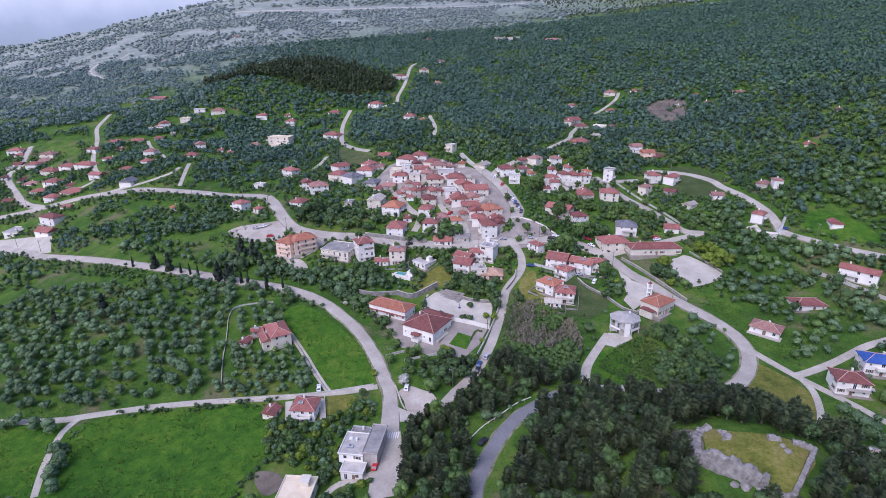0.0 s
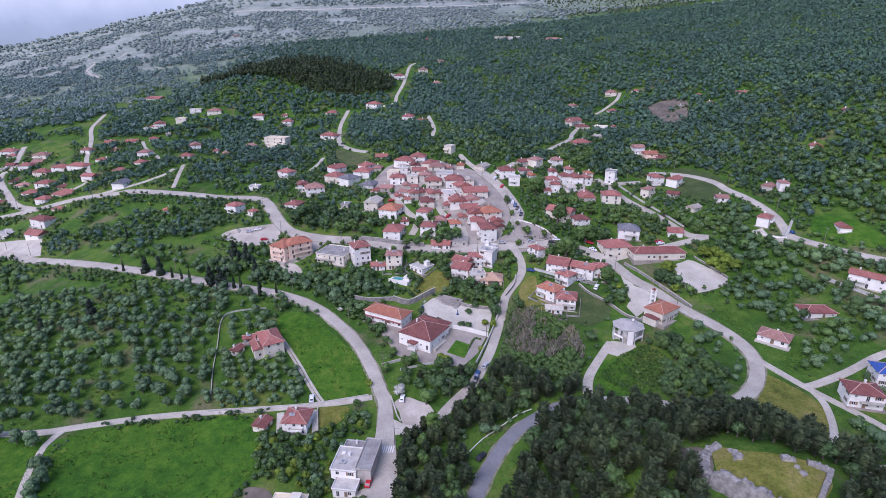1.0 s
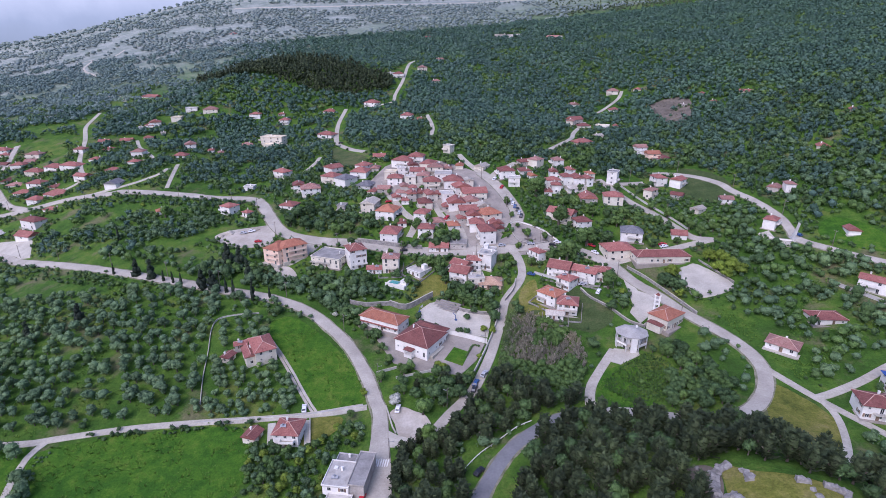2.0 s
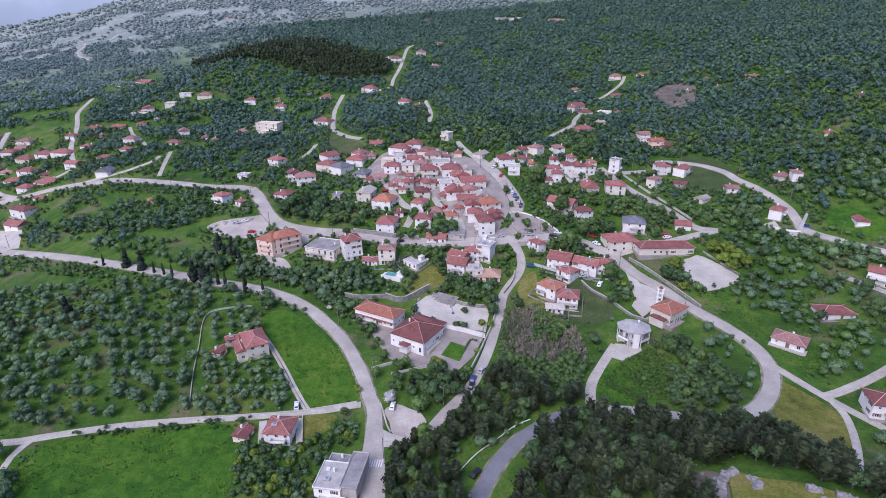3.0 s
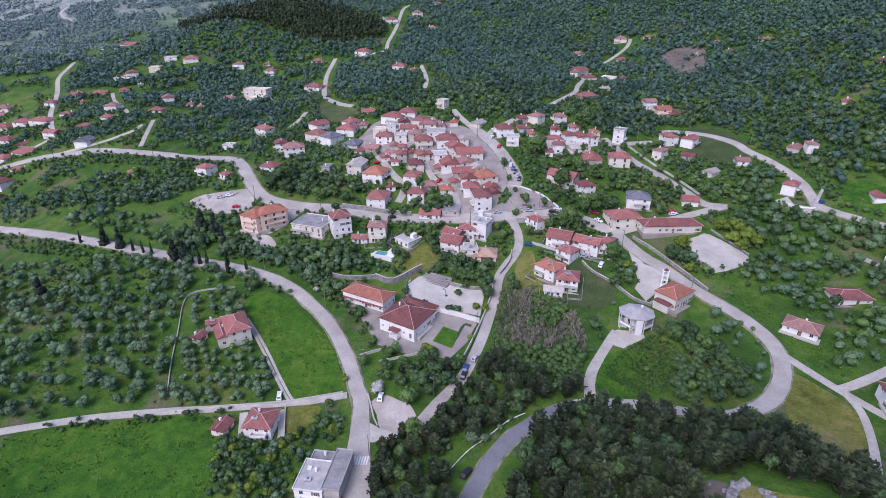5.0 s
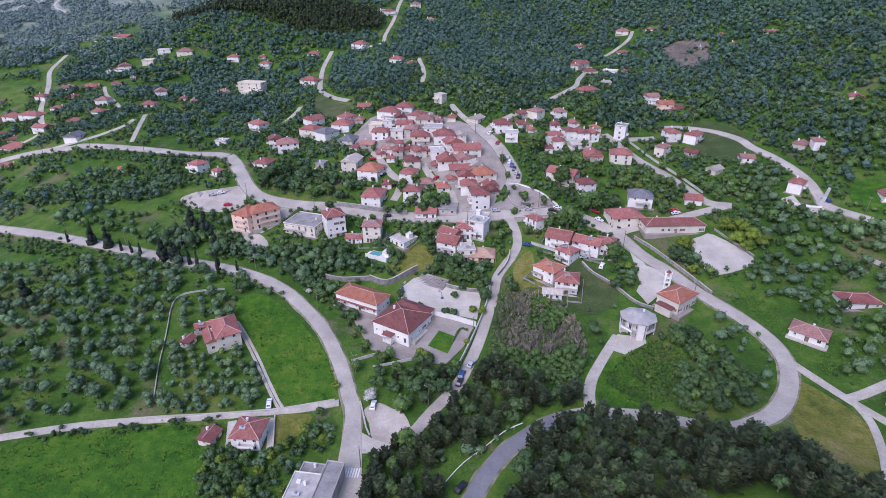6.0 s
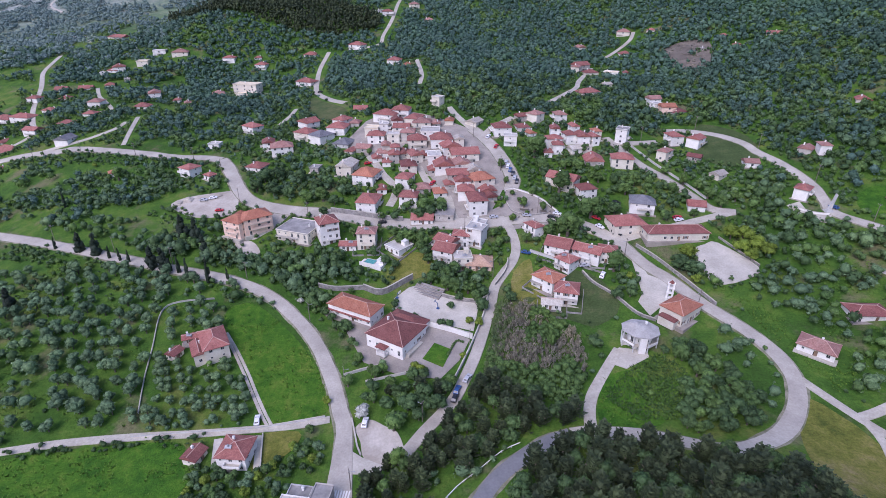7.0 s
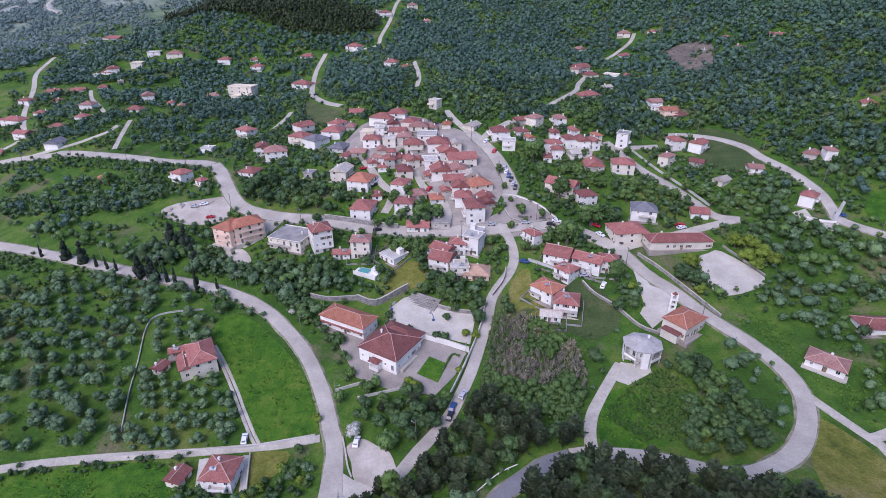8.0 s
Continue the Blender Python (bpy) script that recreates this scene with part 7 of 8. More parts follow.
tree('broadleaf_tree', -178.3, 348, 4.5, 1)
tree('broadleaf_tree', -12.2, 310.4, 3, 1)
tree('broadleaf_tree', -8.2, 300.7, 2.6, 1)
tree('broadleaf_tree', 10.8, 252, 3.6, 1)
tree('broadleaf_tree', 48.2, 273.2, 3, 1)
tree('broadleaf_tree', 43.4, 288, 2.2, 1)
tree('broadleaf_tree', 112.7, 347.9, 3, 1)
tree('broadleaf_tree', 126.1, 323, 3, 1)
tree('broadleaf_tree', 113, 282.8, 2.6, 1)
tree('broadleaf_tree', -9.7, 275.8, 3.2, 1)
tree('broadleaf_tree', -0.6, 271.8, 3, 1)
tree('broadleaf_tree', 1.8, 275.3, 3, 1)
tree('broadleaf_tree', -43, 263.2, 3.2, 1)
tree('broadleaf_tree', -37.4, 266.1, 3.6, 1)
tree('broadleaf_tree', -26.7, 289.7, 2, 1)
tree('broadleaf_tree', -32.5, 283.6, 2.5, 1)
tree('broadleaf_tree', -65.1, 298.8, 1.8, 1)
tree('broadleaf_tree', 111.7, 305.6, 3, 1)
tree('broadleaf_tree', 102.1, 313.9, 3, 1)
tree('broadleaf_tree', 90.1, 316.6, 3.4, 1)
tree('broadleaf_tree', 74.1, 306.1, 2.2, 1)
tree('broadleaf_tree', 34.7, 259.3, 2, 1)
tree('broadleaf_tree', 127.1, 283.6, 2.4, 1)
tree('broadleaf_tree', 6.5, 384.2, 3, 1)
tree('broadleaf_tree', 9.8, 394.8, 3, 1)
tree('broadleaf_tree', 3.6, 389.7, 3, 1)
tree('broadleaf_tree', -11.5, 353.8, 2, 1)
tree('broadleaf_tree', -32.8, 352.6, 2.2, 1)
tree('broadleaf_tree', -40.8, 348.4, 2.6, 1)
tree('broadleaf_tree', -12.8, 326.6, 2.2, 1)
tree('broadleaf_tree', -9.4, 329.3, 2, 1)
tree('broadleaf_tree', -5.1, 314.9, 2.4, 1)
tree('broadleaf_tree', -1.3, 307.3, 2.2, 1)
tree('broadleaf_tree', -5.6, 303.2, 2.4, 1)
tree('broadleaf_tree', 5, 302.8, 2, 1)
tree('broadleaf_tree', -12.9, 320.7, 2, 1)
tree('broadleaf_tree', 1.3, 311.9, 1.8, 1)
tree('broadleaf_tree', -17.8, 316.1, 2.4, 1)
tree('broadleaf_tree', -24.2, 339.9, 1.6, 1)
tree('broadleaf_tree', 38.3, 299.1, 1.4, 1)
tree('broadleaf_tree', 45.1, 308.1, 1.8, 1)
tree('broadleaf_tree', 47.6, 302.6, 1.5, 1)
tree('broadleaf_tree', 42.5, 318.2, 2.2, 1)
tree('broadleaf_tree', 50.8, 292.8, 1.4, 1)
tree('broadleaf_tree', 54.9, 307.1, 2.4, 1)
tree('broadleaf_tree', 63, 297, 3, 1)
tree('broadleaf_tree', 75.4, 330, 3.4, 1)
tree('broadleaf_tree', 82.4, 327.8, 3, 1)
tree('broadleaf_tree', 106.9, 315.9, 3.2, 1)
tree('broadleaf_tree', 114.5, 313, 3, 1)
tree('broadleaf_tree', 124, 304.4, 3, 1)
tree('broadleaf_tree', 131.7, 310.8, 3.4, 1)
tree('broadleaf_tree', 136.5, 305.3, 3.2, 1)
tree('broadleaf_tree', 138.6, 297.1, 3.4, 1)
tree('broadleaf_tree', 141.7, 289.2, 3.6, 1)
tree('broadleaf_tree', 149.8, 293, 3.4, 1)
tree('broadleaf_tree', 158, 296.8, 3.2, 1)
tree('broadleaf_tree', 151.7, 303.3, 3, 1)
tree('broadleaf_tree', 156, 287.1, 3.4, 1)
tree('lime_tree', 135.7, 264.9, 4.4, 1)
tree('lime_tree', 139.8, 262.3, 4.8, 1)
tree('lime_tree', 142.2, 256.2, 4.6, 1)
tree('lime_tree', 144.4, 251.2, 4.2, 1)
tree('lime_tree', 135.7, 255.4, 4.2, 1)
tree('lime_tree', 137.5, 249.7, 3.6, 1)
tree('olive_tree', -154.6, 166.2, 3.2, 1)
tree('olive_tree', -147.7, 165.3, 3.6, 1)
tree('olive_tree', -162.6, 167.9, 3.0, 1)
tree('olive_tree', -138.9, 154.1, 3.4, 1)
tree('olive_tree', -134.6, 149.9, 3.6, 1)
tree('olive_tree', -135.1, 145.2, 3.2, 1)
tree('olive_tree', -130.6, 140.4, 3.0, 1)
tree('olive_tree', -165.4, 165.9, 2.8, 1)
tree('lime_tree', 0.2, 203.8, 2.4, 1)
tree('lime_tree', 2.2, 202.6, 2.2, 1)
tree('broadleaf_tree', -20.0, 209.1, 2.3, 1)
tree('broadleaf_tree', -15.0, 202.9, 2.4, 1)
tree('broadleaf_tree', -11.2, 203.5, 2.2, 1)
tree('scrub_oak', 9.5, 225.1, 2.3, 1)
tree('scrub_oak', 12.7, 224.5, 2.1, 1)
tree('lime_tree', 24.1, 224.6, 2.2, 1)
tree('scrub_oak', 25.7, 232.6, 3.6, 1)
tree('scrub_oak', -28.5, 225.5, 3.2, 1)
tree('scrub_oak', -33.8, 230.6, 2.5, 1)
tree('scrub_oak', -31.6, 225.8, 2.4, 1)
tree('broadleaf_tree', 13.4, 195.9, 2.6, 1)
tree('broadleaf_tree', -22.7, 197.8, 2.6, 1)
tree('scrub_oak', 3.6, 199.6, 2.6, 1)
tree('scrub_oak', 16.7, 239.2, 2.4, 1)
tree('lime_tree', 17.4, 208.3, 1.6, 1)
tree('lime_tree', 111.3, 238.8, 2.6, 1)
tree('lime_tree', 2.6, 201.7, 2.6, 1)
tree('lime_tree', 20.5, 225.5, 2.2, 1)
tree('lime_tree', -201.8, 365.7, 2, 1)
tree('lime_tree', -28.9, 190.6, 2, 1)
tree('lime_tree', 86.9, 244.9, 2, 1)
tree('scrub_oak', -27.2, 225, 3, 1)
tree('scrub_oak', -24.4, 217.8, 2.2, 1)
tree('scrub_oak', 110.7, 244.6, 4.2, 1)
tree('scrub_oak', -44.7, 242, 3, 1)
tree('scrub_oak', -41.6, 237.7, 2.6, 1)
tree('scrub_oak', -37.5, 234.1, 2.4, 1)
tree('scrub_oak', -9.1, 237.1, 1.6, 1)
tree('scrub_oak', -0.9, 230.6, 1.6, 1)
tree('scrub_oak', 84.2, 234.3, 3.2, 1)
tree('scrub_oak', 78.8, 233.6, 3, 1)
tree('scrub_oak', 37.3, 236.7, 3, 1)
tree('scrub_oak', -1.1, 186, 4, 1)
tree('scrub_oak', 4.1, 190, 4.2, 1)
tree('scrub_oak', 8.7, 185.6, 3.6, 1)
tree('scrub_oak', -0.1, 199.6, 3, 1)
tree('scrub_oak', 11.2, 192.7, 3, 1)
tree('scrub_oak', -5.1, 191.6, 3, 1)
tree('scrub_oak', 27.2, 252.2, 3, 1)
tree('cypress_tree', -170.8, 241.8, 2.6, 0.52)
tree('cypress_tree', -188.1, 230.8, 2.6, 0.48)
tree('lime_tree', -157.9, 235.7, 2.6, 1)
tree('cypress_tree', -91.7, 254.8, 1.2, 1.32)
tree('cypress_tree', -84.2, 256.4, 0.8, 0.96)
tree('cypress_tree', -103.4, 260, 1.0, 1.08)
tree('cypress_tree', -107.5, 261.2, 1.0, 1.08)
tree('cypress_tree', -111.8, 262.4, 0.8, 1.08)
tree('cypress_tree', -134.2, 269.9, 0.8, 1.08)
tree('cypress_tree', -139.4, 271.5, 0.8, 1.08)
tree('cypress_tree', -145.2, 273.5, 0.8, 1.08)
tree('cypress_tree', -178.3, 285.2, 0.8, 1.08)
tree('cypress_tree', -114.9, 285.3, 3.1, 0.56)
tree('cypress_tree', -107.1, 282.2, 2.4, 0.72)
tree('cypress_tree', -197, 324.7, 1.0, 1.20)
tree('cypress_tree', -99.8, 271.9, 2.4, 0.60)
tree('cypress_tree', -121.1, 265.4, 2.6, 0.54)
tree('cypress_tree', -115.5, 264, 2.6, 0.54)
tree('cypress_tree', -163.2, 280.8, 2.4, 0.54)
tree('cypress_tree', -153.3, 277.6, 2.6, 0.54)
tree('blossom_tree', -16, 184.5, 3.2, 1)
tree('blossom_tree', -48.7, 241.1, 1.7, 1)
tree('broadleaf_tree', 48.8, 209.6, 1.9, 2.6)
tree('broadleaf_tree', 12.0, 245.7, 4, 1)
tree('broadleaf_tree', 15.4, 244.2, 4, 1)
tree('broadleaf_tree', 20.4, 243.0, 3.5, 1)
tree('scrub_oak', 19.0, 251.1, 3, 1)
tree('scrub_oak', 8.4, 257.1, 3.5, 1)
tree('broadleaf_tree', 3.5, 262.8, 3, 1)
tree('scrub_oak', 2.1, 267.8, 3, 1)
tree('broadleaf_tree', -0.7, 275.2, 4, 1)
tree('broadleaf_tree', -4.6, 277.0, 4, 1)
tree('broadleaf_tree', -8.6, 278.8, 3, 1)
tree('scrub_oak', -11.0, 260.8, 2.5, 1)
tree('scrub_oak', -21.7, 269.3, 3, 1)
tree('scrub_oak', -15.6, 263.7, 3, 1)
tree('broadleaf_tree', 5.0, 249.9, 3, 1)
tree('scrub_oak', 9.7, 251.8, 3, 1)
tree('broadleaf_tree', 35.6, 271.0, 2.5, 1)
tree('broadleaf_tree', 33.0, 277.6, 2.5, 1)
tree('scrub_oak', 39.1, 273.6, 2.2, 1)
tree('broadleaf_tree', 23.8, 237.8, 3, 1)
tree('broadleaf_tree', 25.7, 233.0, 3, 1)
tree('scrub_oak', 26.6, 240.7, 3, 1)
tree('scrub_oak', 13.1, 235.1, 2, 1)
tree('broadleaf_tree', -12.4, 314.4, 3.2, 1)
tree('broadleaf_tree', -14.0, 311.6, 3, 1)
tree('broadleaf_tree', -7.5, 318.7, 3, 1)
tree('broadleaf_tree', 1.0, 298.7, 4.5, 1)
tree('scrub_oak', 3.8, 295.0, 4, 1)
tree('scrub_oak', 9.1, 298.0, 3.5, 1)
tree('scrub_oak', -1.5, 293.4, 4, 1)
tree('broadleaf_tree', -19.7, 294.4, 2.6, 1)
tree('scrub_oak', -13.6, 293.5, 3, 1)
tree('broadleaf_tree', -25.6, 316.6, 2.5, 1)
tree('scrub_oak', -38.7, 317.4, 3, 1)
tree('broadleaf_tree', -42.5, 322.6, 3, 1)
tree('scrub_oak', -51.7, 324.9, 4, 1)
tree('scrub_oak', -57.2, 319.9, 4.5, 1)
tree('scrub_oak', -68.1, 331.7, 4.5, 1)
tree('scrub_oak', -81.3, 335.7, 5, 1)
tree('scrub_oak', -88.5, 334.0, 5, 1)
tree('scrub_oak', -90.2, 323.9, 4.5, 1)
tree('scrub_oak', -79.9, 319.4, 5, 1)
tree('scrub_oak', -70.5, 316.5, 4.5, 1)
tree('broadleaf_tree', -60.6, 311.3, 4, 1)
tree('broadleaf_tree', -52.2, 312.1, 4.5, 1)
tree('scrub_oak', -45.8, 308.2, 3.5, 1)
tree('scrub_oak', -50.1, 300.4, 3, 1)
tree('broadleaf_tree', -12.7, 281.7, 3, 1)
tree('scrub_oak', 113.9, 282.0, 3, 1)
tree('broadleaf_tree', 111.8, 295.7, 3, 1)
tree('scrub_oak', 91.7, 289.6, 4, 1)
tree('broadleaf_tree', 100.9, 304.8, 4, 1)
tree('broadleaf_tree', 107.0, 311.8, 4, 1)
tree('scrub_oak', 85.4, 295.9, 3, 1)
tree('scrub_oak', 101.7, 318.1, 3.5, 1)
tree('broadleaf_tree', 81.3, 330.2, 3, 1)
tree('scrub_oak', 89.3, 347.4, 3, 1)
tree('lime_tree', 113.5, 254.3, 4.5, 1)
tree('scrub_oak', 107.8, 247.9, 4.5, 1)


# pines and cypresses on the wooded knoll above the bend
px, py = scatter(-20, 180, 40, 200, 4.4, tree_rng)
ok = (inside(px, py, PINE_ZONE)) & free(px, py)
px, py = px[ok], py[ok]
for a, b, u, v in zip(px, py, tree_rng.uniform(2.2, 3.8, len(px)), tree_rng.uniform(0.8, 1.3, len(px))):
    tree(("pine_tree", "pine_tree", "scrub_oak", "pine_tree", "pine_tree", "pine_tree", "scrub_oak")[int(a * 17 + b * 11) % 7], a, b, u, v, 0.25)
px, py = scatter(-20, 60, 100, 220, 4.2, tree_rng)
ok = inside(px, py, COPSE_ZONE) & free(px, py)
for a, b, u in zip(px[ok], py[ok], tree_rng.uniform(2.2, 3.4, ok.sum())):
    tree(("pine_tree", "pine_tree", "scrub_oak", "pine_tree", "broadleaf_tree", "pine_tree")[int(a * 13 + b * 5) % 6], a, b, u, 1.1)
px, py = scatter(-10, 70, 110, 215, 4.3, tree_rng)
ok = inside(px, py, WOOD_ZONE) & ~inside(px, py, COPSE_ZONE) & free(px, py)
for a, b, u in zip(px[ok], py[ok], tree_rng.uniform(2.2, 3.6, ok.sum())):
    tree(("pine_tree", "pine_tree", "scrub_oak", "pine_tree")[int(a * 13 + b * 5) % 4], a, b, u, 0.95)
px, py = scatter(-25, 30, 155, 215, 4.6, tree_rng)
ok = inside(px, py, GARDEN_ZONE) & free(px, py)
for a, b, u in zip(px[ok], py[ok], tree_rng.uniform(1.8, 3.2, ok.sum())):
    tree(("scrub_oak", "scrub_oak", "pine_tree", "broadleaf_tree")[int(a * 13 + b * 5) % 4], a, b, u, 0.9)
px, py = scatter(40, 140, 130, 230, 3.5, tree_rng)
ok = inside(px, py, BUSH_ZONE) & free(px, py)
for a, b, u in zip(px[ok], py[ok], tree_rng.uniform(2.0, 3.4, ok.sum())):
    tree(("scrub_oak", "broadleaf_tree", "scrub_oak")[int(a * 13 + b * 5) % 3], a, b, u)
px, py = scatter(-80, -15, 115, 190, 3.0, tree_rng)
ok = inside(px, py, ORCHARD_ZONE) & free(px, py)
for a, b, u in zip(px[ok], py[ok], tree_rng.uniform(1.3, 2.3, ok.sum())):
    tree(("broadleaf_tree", "scrub_oak", "scrub_oak", "olive_tree", "broadleaf_tree", "scrub_oak", "lime_tree")[int(a * 13 + b * 5) % 7], a, b, u)
for ring in (PINE_ZONE, COPSE_ZONE, GARDEN_ZONE, WOOD_ZONE, BUSH_ZONE, ORCHARD_ZONE, REED_ZONE):
    taken[inside(_mx, _my, ring)] = True

# olives of the near grove, one by one
px, py = scatter(-130, -20, 150, 250, 4.3, tree_rng, 0.3)
ok = inside(px, py, YOUNG_ZONE) & free(px, py)
for a, b, u in zip(px[ok], py[ok], tree_rng.uniform(1.7, 2.5, ok.sum())):
    tree("olive_tree", a, b, u)
taken[inside(_mx, _my, YOUNG_ZONE)] = True
px, py = scatter(-230, -20, 172, 270, 5.8, tree_rng, 0.36)
ok = inside(px, py, GROVE_ZONE) & free(px, py)
px, py = px[ok], py[ok]
keep = patchy(px, py, 26.0, 2.0) > 0.34
px, py = px[keep][:335], py[keep][:335]
for a, b, u in zip(px, py, tree_rng.uniform(2.2, 3.3, len(px))):
    tree("olive_tree", a, b, u)
for a, b in zip(px, py):
    take(a, b, 3.5)

# the groves and woods beyond
MID = [leafy(np.random.default_rng(50 + k), 2, 0.36, 0.68, 72, 0.16, 0.86) for k in range(8)]
FARK = [leafy(np.random.default_rng(70 + k), 1, 0.15, 0.86, 14, 0.34, 0.78, core=0.8) for k in range(8)]
SLOPE_TREES = [leafy(np.random.default_rng(190 + k), 1, 0.15, 0.86, 38, 0.24, 0.84, core=0.76) for k in range(8)]
VERY_FAR = [lumps(np.random.default_rng(90 + k), 1, 0.2, 0.95, 0.74) for k in range(6)]
CONES = [leafy(np.random.default_rng(110 + k), 3, 0.5, 0.5, 24, 0.3, 1.6, "cone") for k in range(4)]
REEDS = [tuft(np.random.default_rng(130 + k), 18, 0.17) for k in range(3)] + [sprays(np.random.default_rng(134 + k), lumps(np.random.default_rng(134 + k), 2, 0.4, 0.5, 0.8)[0], 40, 0.2) for k in range(4)]
FIRS = [lumps(np.random.default_rng(150 + k), 1, 0.4, 0.7, 1.5, "cone") for k in range(4)]
rng = tree_rng


def verge(x, y):
    """How far trees are held low beside lanes and yards: 1 beside them, 0 well away."""
    near = np.zeros(len(x))
    for d, k in ((4.0, 1.0), (8.0, 0.75), (13.0, 0.5)):
        near = np.maximum(near, k * ~(free(x, y + d) & free(x + d * 0.7, y + d * 0.5) & free(x - d * 0.7, y + d * 0.5)))
    return near


for y0, y1, step, shapes, small in ((60, 320, 4.5, MID, 1.0), (320, 480, 4.0, SLOPE_TREES, 0.9)):
    x, y = scatter(-480, 440, y0, y1, step, rng)
    ok = free(x, y) & (np.abs(x) < 60 + y * 0.86)
    x, y = x[ok], y[ok]
    p1, p2 = patchy(x, y, 60.0, 5.0), patchy(x, y, 18.0, 9.0)
    # thin in the western groves and round the hamlet, dense on the eastern slope and above the village
    wood = np.clip(np.clip((x - 130) / 80, 0, 1) + np.clip((y - 330) / 80, 0, 1) * np.clip((x + 130) / 70, 0, 1), 0, 1)
    town = np.exp(-((x - 40) ** 2 / 130 ** 2 + (y - 310) ** 2 / 90 ** 2))
    near = ~(free(x, y + 3) & free(x + 3, y) & free(x - 3, y) & free(x, y - 3))
    edge = np.maximum(verge(x, y) * np.clip((y - 240) / 60, 0, 1), near)
    lush = inside(x, y, OLIVE_SLOPE) | inside(x, y, NORTH_COPSE) | inside(x, y, ROADSIDE_COPSE)
    open_slope = inside(x, y, OPEN_SLOPE)
    hamlet = np.clip((-x - 110) / 60, 0, 1) * np.where(y > 385 - 0.06 * x, 1.0, -1.2)
    ok = (p1 * 0.6 + p2 * 0.4 + 0.5 * lush > 0.45 - 0.36 * wood - 0.12 * town - 0.05 * hamlet + 0.18 * open_slope) & (rng.random(len(x)) > 0.55 * edge)
    x, y, wood, town, edge = x[ok], y[ok], wood[ok], town[ok], edge[ok]
    grow = small * (1 + 0.1 * wood) * (1 - 0.4 * edge)
    oak = rng.random(len(x)) < 0.3 + 0.4 * town + 0.25 * wood
    fresh = (patchy(x, y, 24.0, 17.0) > 0.6) & (rng.random(len(x)) < 0.55)
    # leaves blued to stand in for haze grow commoner up the slope
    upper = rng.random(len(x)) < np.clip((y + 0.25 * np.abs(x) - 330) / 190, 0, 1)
    for name, words, mat, i, least, most, tall in (
            ("olive_grove", "silvery green olive trees scattered over grassy slopes", OLIVE, ~oak & ~upper & ~fresh, 1.8, 3.3, 1.2),
            ("silvery_grove", "green olive trees on the upper slopes, blued for haze", HAZED_OLIVE, ~oak & upper & ~fresh, 1.8, 3.2, 1.2),
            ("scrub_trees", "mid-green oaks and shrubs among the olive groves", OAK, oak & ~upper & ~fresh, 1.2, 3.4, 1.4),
            ("slope_scrub", "dark green oaks and shrubs on the upper slopes, blued for haze", HAZED_SCRUB, oak & upper & ~fresh, 1.3, 3.3, 1.4),
            ("fresh_green_trees", "fresh green broadleaf trees among the groves", BROADLEAF, fresh, 1.4, 3.2, 1.3)):
        if i.any():
            merged(name, words, "trees", mat, shapes, x[i], y[i], rng.uniform(least, most, i.sum()) * grow[i], rng.uniform(0.85, tall, i.sum()), 0.08, rng)
# the dense thicket between the main road and the houses above it
x, y = scatter(-160, -20, 235, 310, 3.3, rng)
ok = inside(x, y, THICKET_ZONE) & free(x, y) & (patchy(x, y, 14.0, 51.0) > 0.3)
x, y = x[ok], y[ok]
kind = rng.random(len(x))
for name, words, mat, i in (("roadside_oaks", "dark green oaks and shrubs in a roadside thicket", OAK, kind < 0.6), ("roadside_olives", "grey-green olives in a roadside thicket", OLIVE, kind >= 0.6)):
    merged(name, words, "trees", mat, MID, x[i], y[i], rng.uniform(1.5, 3.2, i.sum()), rng.uniform(0.9, 1.4, i.sum()), 0.05, rng)
# garden shrubs and hedges round the yards and along the lanes
SHRUB = [leafy(np.random.default_rng(170 + k), 1, 0.2, 0.75, 34, 0.2, 0.8) for k in range(6)]
x, y = scatter(-420, 330, 235, 520, 2.9, rng)
ok = free(x, y) & (np.abs(x) < 60 + y * 0.86)
x, y = x[ok], y[ok]
ok = (verge(x, y) > 0.4) & (patchy(x, y, 22.0, 13.0) + rng.uniform(-0.15, 0.15, len(x)) > 0.3)
x, y = x[ok], y[ok]
kind = rng.random(len(x))
for name, words, mat, lo, hi in (("garden_shrubs", "mixed dark green shrubs round yards and lanes", OAK, 0.0, 0.5), ("fruit_bushes", "fresh green bushes and small fruit trees in gardens", BROADLEAF, 0.5, 0.78), ("young_olives", "low grey-green young olives along the lanes", OLIVE, 0.78, 1.0)):
    i = (kind >= lo) & (kind < hi)
    merged(name, words, "shrubs", mat, SHRUB, x[i], y[i], rng.uniform(0.7, 2.1, i.sum()), rng.uniform(0.8, 1.3, i.sum()), 0.05, rng)
_near, _far = scatter(-760, 760, 480, 780, 4.8, rng), scatter(-1000, 960, 780, 1050, 6.2, rng)
x, y = np.concatenate([_near[0], _far[0]]), np.concatenate([_near[1], _far[1]])
ok = free(x, y) & (np.abs(x) < 60 + y * 0.86)
x, y = x[ok], y[ok]
p1, p2 = patchy(x, y, 110.0, 5.0), patchy(x, y, 30.0, 9.0)
edge = verge(x, y)
bare = inside(x, y, CLEARING) & (rng.random(len(x)) > 0.1)
ok = ~bare & (p1 * 0.5 + p2 * 0.5 > 0.3 + 0.13 * np.clip((-x - 160) / 120, 0, 1) - 0.12 * np.clip((x - 60) / 120, 0, 1)) & (rng.random(len(x)) > 0.8 * edge)
x, y, edge = x[ok], y[ok], edge[ok]
